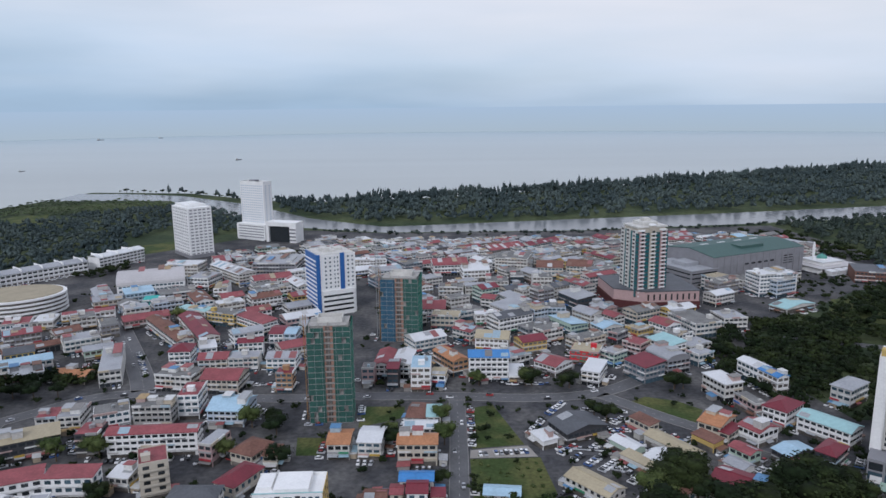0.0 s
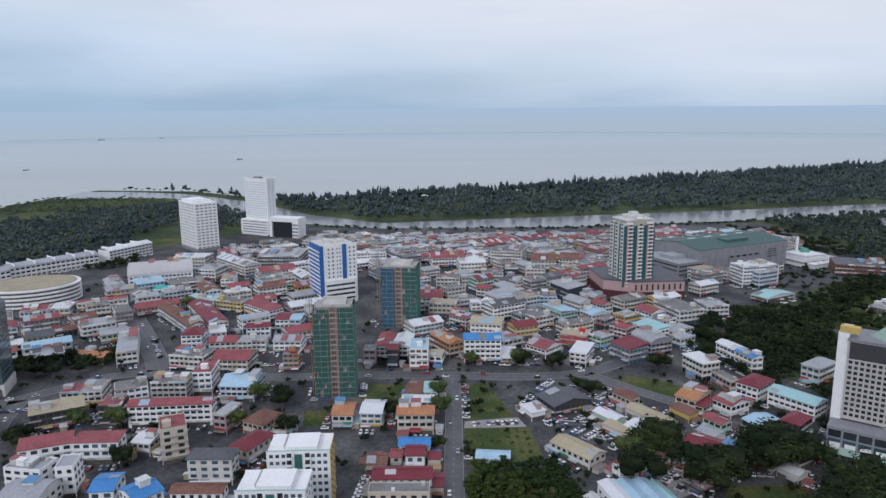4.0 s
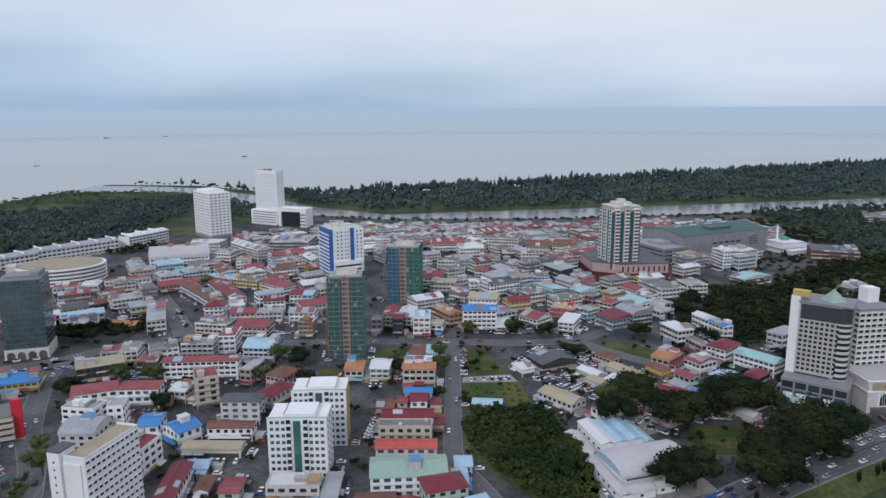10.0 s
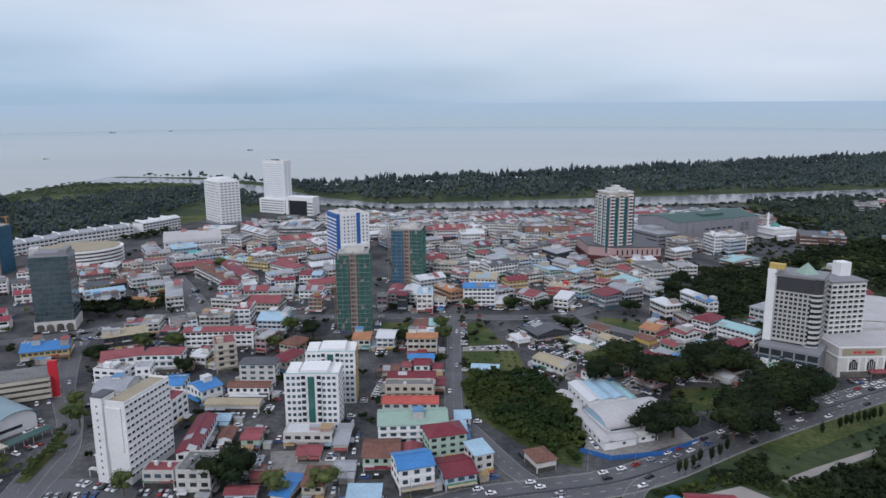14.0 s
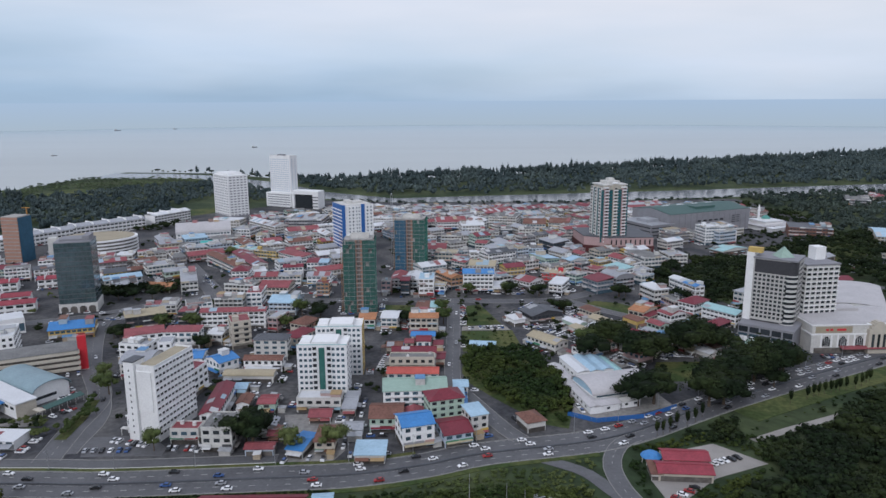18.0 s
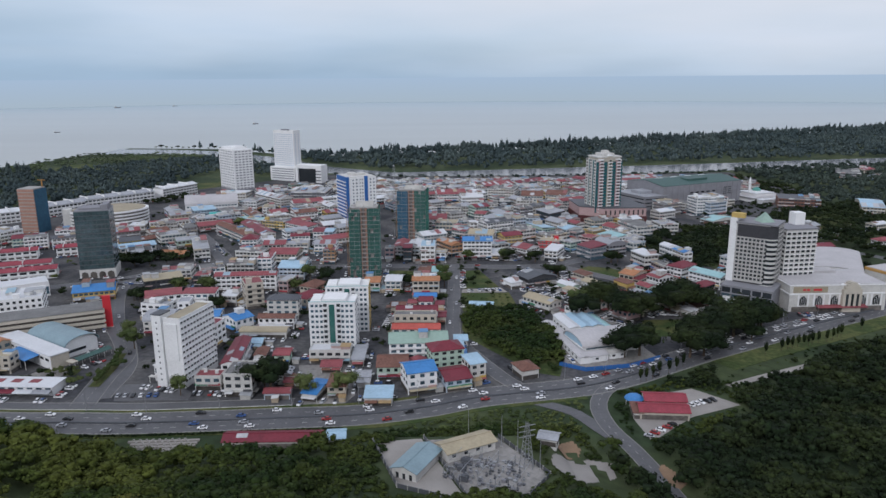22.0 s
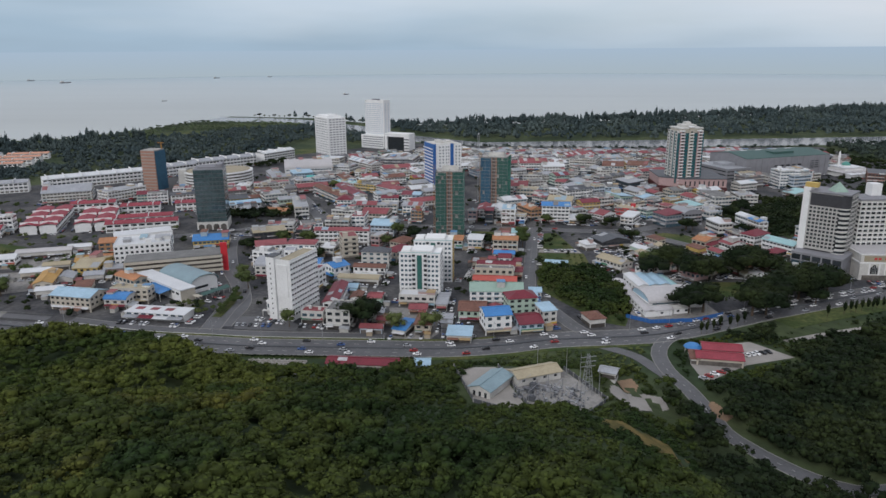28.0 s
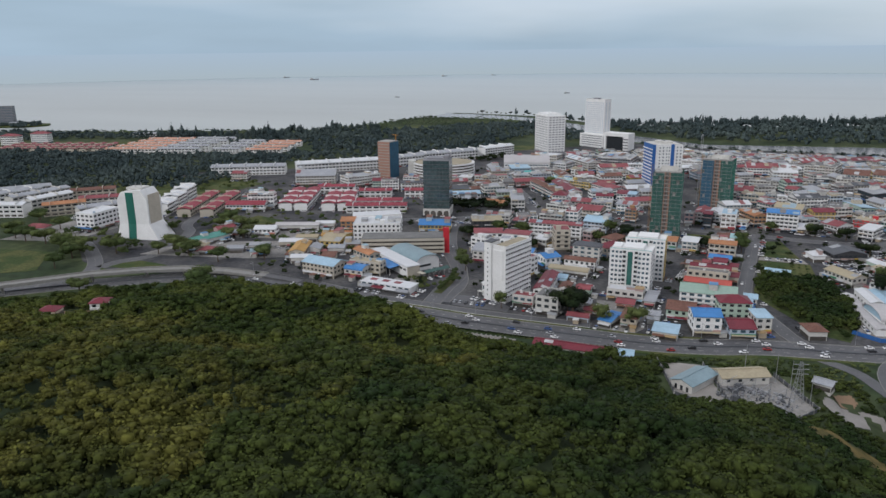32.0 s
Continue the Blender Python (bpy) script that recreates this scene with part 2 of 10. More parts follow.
MALLR = mat("pale_grey_membrane_roof", (0.43, 0.415, 0.415), 0.7, var=0.15, scale=0.08, fine=0.8)
SHRUB = two_tone("pale_shrub_leaves", (0.065, 0.088, 0.052), (0.10, 0.13, 0.065), 0.006, fine=0.15, island=0.12, spec=0.1)
# Darker version of the far foliage, with haze painted in likewise.
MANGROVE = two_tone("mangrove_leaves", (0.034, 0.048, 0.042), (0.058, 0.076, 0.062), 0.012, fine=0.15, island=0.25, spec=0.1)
BARK = mat("bark", (0.10, 0.075, 0.055), 0.95, var=0.3)
LAND = two_tone("rough_green_land", (0.028, 0.044, 0.020), (0.062, 0.078, 0.034), 0.012, fine=0.15)
GRASS = two_tone("grass", (0.040, 0.062, 0.018), (0.086, 0.092, 0.032), 0.05, fine=0.5)
SCRUB = two_tone("scrub_ground", (0.045, 0.065, 0.02), (0.09, 0.10, 0.035), 0.05, fine=0.4)
LEAF = two_tone("broad_leaves", (0.046, 0.068, 0.022), (0.095, 0.115, 0.040), 0.022, fine=0.5, island=0.22, spec=0.15)
LEAFD = two_tone("dark_leaves", (0.010, 0.018, 0.007), (0.024, 0.034, 0.011), 0.05, fine=0.35, island=0.4, spec=0.15)
# Lifted to blue-grey: distance haze painted into the far foliage colour.
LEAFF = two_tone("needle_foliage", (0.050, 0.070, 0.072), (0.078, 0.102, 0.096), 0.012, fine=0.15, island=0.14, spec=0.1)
CRIMSONR = mat("crimson_tile_roof", (0.25, 0.045, 0.060), 0.65, var=0.3, scale=0.2, fine=1.1)
OCHRER = mat("ochre_metal_roof", (0.42, 0.25, 0.08), 0.65, var=0.25, scale=0.15, fine=0.9)
# Orange tiles paled to salmon: distance haze painted into the roof.
HAZEDR = mat("salmon_tile_roof", (0.50, 0.27, 0.19), 0.75, var=0.25, scale=0.15, fine=0.9)
CORALR = mat("coral_metal_roof", (0.40, 0.085, 0.065), 0.6, var=0.25, scale=0.15, fine=0.9)
TEALR = mat("teal_metal_roof", (0.09, 0.26, 0.22), 0.6, var=0.2, scale=0.15, fine=0.9)
# Grey-beige render, with the shade of the hotel front darkened into it.
PUTTY = mat("putty_coloured_render", (0.40, 0.39, 0.365), 0.8, var=0.18, scale=0.2, fine=1.5)
STRIPE = mat("green_stripe_paint", (0.02, 0.13, 0.10), 0.6, var=0.1)
CARS = [mat("white_car_paint", (0.75, 0.75, 0.75), 0.25, var=0.03, spec=0.5), mat("silver_car_paint", (0.42, 0.43, 0.45), 0.3, metal=0.4, var=0.03),
        mat("black_car_paint", (0.02, 0.02, 0.022), 0.25, var=0.03, spec=0.5), mat("red_car_paint", (0.28, 0.03, 0.03), 0.3, var=0.03),
        mat("blue_car_paint", (0.05, 0.10, 0.25), 0.3, var=0.03)]
TYRE = mat("tyre_rubber", (0.02, 0.02, 0.02), 0.9)


def water(name, color, rough, wave):
    m = bpy.data.materials.new(name)
    m.use_nodes = True
    n, l = m.node_tree.nodes, m.node_tree.links
    b = n["Principled BSDF"]
    b.inputs["Roughness"].default_value, b.inputs["IOR"].default_value = rough, 1.33
    tc = n.new("ShaderNodeNewGeometry")
    mp = n.new("ShaderNodeMapping")
    mp.inputs["Scale"].default_value = (0.0008, 0.0035, 1)
    ns = n.new("ShaderNodeTexNoise")
    ns.inputs["Scale"].default_value, ns.inputs["Detail"].default_value = 1.0, 5
    l.new(tc.outputs["Position"], mp.inputs["Vector"])
    l.new(mp.outputs["Vector"], ns.inputs["Vector"])
    rp = n.new("ShaderNodeValToRGB")
    rp.color_ramp.elements[0].position, rp.color_ramp.elements[0].color = 0.35, (*[c * 0.94 for c in color], 1)
    rp.color_ramp.elements[1].position, rp.color_ramp.elements[1].color = 0.65, (*[c * 1.05 for c in color], 1)
    l.new(ns.outputs["Fac"], rp.inputs["Fac"])
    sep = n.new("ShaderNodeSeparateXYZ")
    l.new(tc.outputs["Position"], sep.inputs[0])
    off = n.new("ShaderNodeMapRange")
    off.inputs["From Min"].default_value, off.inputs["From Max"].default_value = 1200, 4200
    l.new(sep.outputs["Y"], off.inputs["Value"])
    # Silty inshore; offshore blends bluer and paler, haze painted into the water.
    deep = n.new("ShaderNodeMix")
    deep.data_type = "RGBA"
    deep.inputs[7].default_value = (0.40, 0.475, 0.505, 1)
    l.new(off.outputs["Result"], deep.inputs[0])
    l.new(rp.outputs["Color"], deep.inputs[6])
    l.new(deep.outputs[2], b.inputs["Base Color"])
    rip = n.new("ShaderNodeTexNoise")
    rip.inputs["Scale"].default_value = 0.15
    l.new(tc.outputs["Position"], rip.inputs["Vector"])
    bp = n.new("ShaderNodeBump")
    bp.inputs["Strength"].default_value, bp.inputs["Distance"].default_value = wave, 0.5
    l.new(rip.outputs["Fac"], bp.inputs["Height"])
    l.new(bp.outputs["Normal"], b.inputs["Normal"])
    return m


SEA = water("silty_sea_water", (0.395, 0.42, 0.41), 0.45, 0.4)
RIVER = water("river_water", (0.17, 0.18, 0.19), 0.2, 0.3)
RIVER.node_tree.nodes["Principled BSDF"].inputs["Specular IOR Level"].default_value = 0.36

# ---- helpers of this scene ----
rng = random.Random(7)


class G:
    """Gathers boxes, slabs and other solids for one mesh."""

    def __init__(self):
        self.v, self.f = [], []

    def solid(self, bottom, top):
        """A prism between two rings of points, counter-clockwise seen from above."""
        k, n = len(self.v), len(bottom)
        self.v += list(bottom) + list(top)
        self.f.append(tuple(k + i for i in reversed(range(n))))
        self.f.append(tuple(k + n + i for i in range(n)))
        for i in range(n):
            j = (i + 1) % n
            self.f.append((k + i, k + j, k + n + j, k + n + i))
        return self

    def box(self, x0, x1, y0, y1, z0, z1):
        r = ((x0, y0), (x1, y0), (x1, y1), (x0, y1))
        return self.solid([(x, y, z0) for x, y in r], [(x, y, z1) for x, y in r])

    def poly(self, pts, z0, z1):
        return self.solid([(x, y, z0) for x, y in pts], [(x, y, z1) for x, y in pts])

    def cyl(self, x, y, r, z0, z1, n=8, r1=None):
        r1 = r if r1 is None else r1
        a = [(math.cos(2 * math.pi * i / n), math.sin(2 * math.pi * i / n)) for i in range(n)]
        return self.solid([(x + r * c, y + r * s, z0) for c, s in a], [(x + r1 * c, y + r1 * s, z1) for c, s in a])

    def gable(self, w, d, z, rise, over=0.6, t=0.25, along="x"):
        """Two pitched slabs with thickness; the ridge runs along x or y."""
        a, b = w / 2 + over, d / 2 + over
        drop = rise * over / ((d if along == "x" else w) / 2)
        for s in (-1, 1):
            if along == "x":
                r = [(-a, s * b), (a, s * b), (a, 0), (-a, 0)]
                hs = [z - drop, z - drop, z + rise, z + rise]
            else:
                r = [(s * a, -b), (s * a, b), (0, b), (0, -b)]
                hs = [z - drop, z - drop, z + rise, z + rise]
            if (s > 0) == (along == "x"):
                r, hs = r[::-1], hs[::-1]
            self.solid([(x, y, h) for (x, y), h in zip(r, hs)], [(x, y, h + t) for (x, y), h in zip(r, hs)])
        return self

    def gable_ends(self, w, d, z, rise, along="x", t=0.2):
        for s in (-1, 1):
            if along == "x":
                x = s * w / 2 - (t if s > 0 else 0)
                self.solid([(x, -d / 2, z), (x + t, -d / 2, z), (x + t, d / 2, z), (x, d / 2, z)],
                           [(x, -0.05, z + rise), (x + t, -0.05, z + rise), (x + t, 0.05, z + rise), (x, 0.05, z + rise)])
            else:
                y = s * d / 2 - (t if s > 0 else 0)
                self.solid([(-w / 2, y, z), (w / 2, y, z), (w / 2, y + t, z), (-w / 2, y + t, z)],
                           [(-0.05, y, z + rise), (0.05, y, z + rise), (0.05, y + t, z + rise), (-0.05, y + t, z + rise)])
        return self

    def hip(self, w, d, z, rise, over=0.7, t=0.2):
        a, b = w / 2 + over, d / 2 + over
        m = min(a, b)
        p, q = max(a - m, 0.3), max(b - m, 0.3)
        low = [(-a, -b, z), (a, -b, z), (a, b, z), (-a, b, z)]
        self.solid([(x, y, zz - t) for x, y, zz in low], low)
        return self.solid([(x, y, z) for x, y, _ in low], [(-p, -q, z + rise), (p, -q, z + rise), (p, q, z + rise), (-p, q, z + rise)])

    def vault(self, w, d, z, rise, over=0.5, t=0.28, n=12):
        """A curved roof sheet over a hall w by d, its axis along x."""
        a, e = w / 2 + over, d / 2 + over
        arc = [(-math.cos(math.pi * i / n), math.sin(math.pi * i / n)) for i in range(n + 1)]
        ring = [(c * e, z + s * rise) for c, s in arc] + [(c * e, z + s * rise + t) for c, s in reversed(arc)]
        return self.solid([(a, y, q) for y, q in ring], [(-a, y, q) for y, q in ring])

    def vault_end(self, x, d, z, rise, t=0.25, n=12):
        """The arched wall that closes a vault."""
        ring = [(-math.cos(math.pi * i / n) * d / 2, z - 0.02 + math.sin(math.pi * i / n) * rise) for i in range(n + 1)]
        return self.solid([(x + t, y, q) for y, q in ring], [(x, y, q) for y, q in ring])

    def mesh(self, name="mesh"):
        me = bpy.data.meshes.new(name)
        me.from_pydata(self.v, [], self.f)
        me.validate()
        return me


def thing(name, x, y, z=0.0, rz=0.0, label="", category="", group="", kind=""):
    ob = new(name)
    ob.empty_display_size = 0.5
    ob.matrix_world = pose(x, y, z, 0, 0, rz)
    return tagged(ob, label, category, group, kind)


def part(name, g, material, parent, label="", at=None):
    """Links solids, or a mesh shared with others, as one part under a thing or a part."""
    me = g.mesh(name) if isinstance(g, G) else g
    if not me.materials:
        me.materials.append(material)
    ob = new(name, me)
    ob.parent = parent
    if at is not None:
        ob.matrix_basis = at
    return tagged(ob, label)


SHARED = {}


def panel(w, h, material, t=0.12, key=""):
    """A shared window: a pane with a frame round it and one mullion, facing -y."""
    k = (round(w, 1), round(h, 1), material.name, t)
    if k not in SHARED:
        SHARED[k] = G().box(-w / 2, w / 2, -0.06, t, -h / 2, h / 2).mesh("pane")
        SHARED[k].materials.append(material)
    return SHARED[k]


def face_at(w, d, side, u, z):
    """A place on one of a block's four sides: 0 front (-y), 1 right, 2 back, 3 left."""
    return (pose(u, -d / 2, z), pose(w / 2, u, z, 0, 0, 90), pose(-u, d / 2, z, 0, 0, 180), pose(-w / 2, -u, z, 0, 0, -90))[side]

# ---- land and water ----


def lerp(x, table):
    return np.interp(x, [p[0] for p in table], [p[1] for p in table])


COAST = ((-2600, 380), (-1400, 760), (-1036, 880), (-790, 985), (-735, 1090), (-715, 1228), (-672, 1432), (-465, 1395), (-303, 1275), (-176, 1240), (40, 1290), (282, 1385), (700, 1570), (1045, 1730), (2600, 2300))
BANK_N = ((-700, 1300), (-560, 1300), (-465, 1285), (-330, 1130), (-275, 1070), (-205, 985), (-58, 925), (205, 921), (450, 955), (693, 1000), (1000, 1030), (2600, 1100))
BANK_F = ((-700, 1412), (-600, 1412), (-465, 1360), (-303, 1224), (-176, 1060), (-60, 975), (224, 1020), (470, 1058), (755, 1112), (1000, 1150), (2600, 1260))


FOOT = ((-900, -300), (-700, -120), (-480, -40), (-420, 15), (-390, 45), (-340, 85), (-290, 112), (-240, 112), (-190, 103), (-150, 92), (-137, 84), (-100, 84), (-60, 88), (-33, 103), (0, 104), (40, 102), (58, 78), (74, 20), (98, -10), (112, 60), (130, 112), (180, 150), (220, 188), (330, 240), (700, 400))
RISE = ((0, 0), (50, 10), (100, 27), (150, 40), (200, 48), (300, 57), (800, 80))


def hill(x, y):
    """The wooded hill: it rises from the highway towards the south, with a levelled yard cut into it."""
    d = np.maximum(lerp(x, FOOT) - y, 0)
    h = lerp(d, RISE) * lerp(x, ((-600, 0.45), (-300, 0.55), (-250, 0.66), (-200, 0.86), (-160, 1), (20, 1), (70, 0.6), (120, 0.42), (400, 0.5)))
    knoll = 13 * lerp(x, ((-300, 0), (-275, 0.3), (-215, 1), (-138, 1), (-120, 0.45), (-34, 0.35), (-12, 0))) * np.clip(d / 17, 0, 1) * np.exp(-(np.maximum(d - 26, 0) / 42) ** 2)
    h = h + knoll
    h = h + np.clip(d / 60, 0, 1) * (2.5 * np.sin(x / 23 + y / 61) + 2.0 * np.sin(y / 29 - x / 47))
    h = np.maximum(h, 0)
    e = np.maximum(np.maximum(-24 - x, x - 41), np.maximum(34 - y, y - 84))
    k = np.clip(1 - e / 9, 0, 1)
    return h * (1 - k) + 11 * k * (np.clip((104 - y) / 18, 0, 1))


def ground_z(x, y):
    x, y = np.asarray(x, float), np.asarray(y, float)
    coast, bn, bf = lerp(x, COAST), lerp(x, BANK_N), lerp(x, BANK_F)
    inland = coast - y
    river = np.where(x > -700, np.minimum(y - bn, bf - y), -50)
    z = np.clip(inland / 12, -4, 1) - 1
    z = np.where(river > -6, np.minimum(z, -np.clip((river + 6) / 6, 0, 4)), z)
    return np.where(y < 300, hill(x, y), z)


def ground_sheet():
    xs = np.concatenate([np.arange(-2600, -760, 40), np.arange(-760, 760, 7.5), np.arange(760, 2601, 40)])
    ys = np.concatenate([np.arange(-900, -300, 30), np.arange(-300, 300, 7.5), np.arange(300, 820, 20), np.arange(820, 2250, 9)])
    X, Y = np.meshgrid(xs, ys)
    Z = ground_z(X, Y)
    v = np.stack([X, Y, Z], -1).reshape(-1, 3)
    i = np.arange(len(ys) * len(xs)).reshape(len(ys), len(xs))
    f = np.stack([i[:-1, :-1], i[:-1, 1:], i[1:, 1:], i[1:, :-1]], -1).reshape(-1, 4)
    me = bpy.data.meshes.new("ground")
    me.from_pydata(v.tolist(), [], f.tolist())
    me.materials.append(LAND)
    me.polygons.foreach_set("use_smooth", [True] * len(me.polygons))
    return tagged(new("ground", me), "green and brown land with a wooded hill", "ground", kind="structure")


ground_sheet()


def sheet(name, pts, z, material, label, category, kind="structure", drop=0.25):
    """A flat slab laid on the ground."""
    me = G().poly(pts, z - drop, z).mesh(name)
    me.materials.append(material)
    return tagged(new(name, me), label, category, kind=kind)


def ring(r0, r1, z, material, name, label, category):
    n = 96
    v, f = [], []
    for i in range(n):
        a = 2 * math.pi * i / n
        v += [(r0 * math.cos(a), r0 * math.sin(a), z), (r1 * math.cos(a), r1 * math.sin(a), z)]
    for i in range(n):
        j = (i + 1) % n
        f.append((2 * i, 2 * i + 1, 2 * j + 1, 2 * j))
    me = bpy.data.meshes.new(name)
    me.from_pydata(v, [], f)
    me.materials.append(material)
    return tagged(new(name, me), label, category, kind="structure")


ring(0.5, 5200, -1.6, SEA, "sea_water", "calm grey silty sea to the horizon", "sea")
sheet("river_water", [(-690, 1240), (-560, 1280), (-440, 1230), (-330, 1090), (-230, 960), (-58, 905), (205, 905), (450, 940), (693, 985), (2600, 1080), (2600, 1290), (755, 1130), (224, 1040), (-60, 1000), (-176, 1090), (-303, 1250), (-465, 1376), (-690, 1420)], -1.3, RIVER, "smooth grey river running to the sea", "river", drop=0.2)


def far_sea():
    """Glowing backdrop beyond the drawn sea: hazy far water painted up to the horizon."""
    n, r = 128, 4650
    v, f = [], []
    for i in range(n):
        a = 2 * math.pi * i / n
        for z in (-3, 60, 152):
            v.append((r * math.cos(a), r * math.sin(a) - 100, z))
    for i in range(n):
        j = (i + 1) % n
        for k in range(2):
            f.append((3 * i + k, 3 * j + k, 3 * j + k + 1, 3 * i + k + 1))
    me = bpy.data.meshes.new("backdrop")
    me.from_pydata(v, [], f)
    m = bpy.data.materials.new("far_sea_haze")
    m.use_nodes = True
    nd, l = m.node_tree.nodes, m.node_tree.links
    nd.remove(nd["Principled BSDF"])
    # Emission gives the ring its own glow, tinted to match water and sky.
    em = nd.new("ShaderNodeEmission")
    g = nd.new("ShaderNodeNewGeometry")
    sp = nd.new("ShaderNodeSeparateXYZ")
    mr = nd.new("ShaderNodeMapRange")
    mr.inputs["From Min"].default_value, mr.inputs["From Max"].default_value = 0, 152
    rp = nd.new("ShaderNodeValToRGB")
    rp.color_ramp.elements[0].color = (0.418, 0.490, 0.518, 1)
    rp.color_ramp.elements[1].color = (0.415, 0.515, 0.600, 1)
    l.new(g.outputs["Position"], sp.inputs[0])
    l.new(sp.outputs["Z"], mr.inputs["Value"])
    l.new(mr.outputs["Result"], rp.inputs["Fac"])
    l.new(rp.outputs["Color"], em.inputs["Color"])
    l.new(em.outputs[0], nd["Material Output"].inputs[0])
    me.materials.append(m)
    return tagged(new("backdrop", me), "glowing backdrop of hazy blue-grey far sea at the horizon", "backdrop", kind="structure")


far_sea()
sheet("headland", [(-1640, 790), (-1500, 800), (-1425, 848), (-1415, 880), (-1440, 905), (-1540, 900), (-1660, 880)], 1.2, SCRUB, "low wooded headland across the bay", "ground", drop=3.5)

# ---- buildings ----
WORDS = {"white_paint": "white", "aged_white_paint": "weathered off-white", "cream_paint": "cream", "yellow_paint": "yellow", "orange_paint": "orange-brown", "pink_paint": "pink",
         "grey_paint": "grey", "pale_blue_paint": "pale blue", "pale_green_paint": "pale green", "dark_cladding": "dark-clad", "weathered_concrete": "bare concrete", "teal_paint": "teal",
         "bare_brick_infill": "brick", "red_sign_panel": "dark red", "rusty_brown_roof": "brown", "putty_coloured_render": "putty-grey"}
NUMBERS = ("single", "single", "two", "three", "four", "five", "six")


def facing(x, y, rz, side):
    """How far a side of a block turns to the open south, from where it is seen."""
    a = radians(rz) + (-math.pi / 2, 0, math.pi / 2, math.pi)[side]
    dx, dy = -x * 0.9, -130 - y
    return (math.cos(a) * dx + math.sin(a) * dy) / math.hypot(dx, dy)


def joined_windows(b, w, d, x, y, rz, storeys, sh):
    """All the small windows of a far building, in one part."""
    g = G()
    for side in range(4):
        if facing(x, y, rz, side) < 0.12:
            continue
        length = w if side in (0, 2) else d
        m, n = face_at(w, d, side, 0, 0), max(1, round(length / 3.4))
        for s in range(storeys):
            wide, tall, z = (0.46, 0.4, s * sh + sh * 0.42) if s == 0 else (0.36, 0.22, s * sh + sh * 0.52)
            for i in range(n):
                u, r = (i + 0.5 - n / 2) * length * 0.96 / n, length * wide / n
                k = len(g.v)
                g.box(u - r, u + r, -0.06, 0.12, z - sh * tall, z + sh * tall)
                g.v[k:] = [tuple(m @ Vector(v)) for v in g.v[k:]]
    ob = part("window_grid", g, (GLASS, BGLASS, SHOP)[int(x) % 3], b)
    ob["kind"] = "stuff"


def windows(b, w, d, x, y, rz, z0, storeys, sh, near, glass=None, skip=1):
    glass = glass or (GLASS, BGLASS)[rng.random() < 0.35]
    wide = rng.choice((1.7, 2.1, 2.6))
    for side in range(4):
        if facing(x, y, rz, side) < 0.12:
            continue
        length = w if side in (0, 2) else d
        for s in range(skip, storeys):
            z = z0 + s * sh + sh * 0.52
            if near:
                n = max(1, int(length / (wide + 1.5)))
                for i in range(n):
                    u = (i + 0.5 - n / 2) * length / n
                    part("window", panel(wide, sh * 0.46, glass), glass, b, at=face_at(w, d, side, u, z))
            else:
                k = ("strip", round(length), round(sh, 1), glass.name)
                if k not in SHARED:
                    n, g = max(1, round(length / 3.4)), G()
                    for i in range(n):
                        u = (i + 0.5 - n / 2) * length * 0.96 / n
                        g.box(u - length * 0.36 / n, u + length * 0.36 / n, -0.06, 0.12, -sh * 0.22, sh * 0.22)
                    SHARED[k] = g.mesh("window_strip")
                    SHARED[k].materials.append(glass)
                part("window_strip", SHARED[k], glass, b, at=face_at(w, d, side, 0, z))["kind"] = "stuff"
        # Flat dark panel: shade under the upper floor painted on the wall.
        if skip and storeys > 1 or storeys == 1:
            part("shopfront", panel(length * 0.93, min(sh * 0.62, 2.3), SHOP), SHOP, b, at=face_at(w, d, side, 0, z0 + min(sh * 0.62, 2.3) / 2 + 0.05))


EAVES = {}


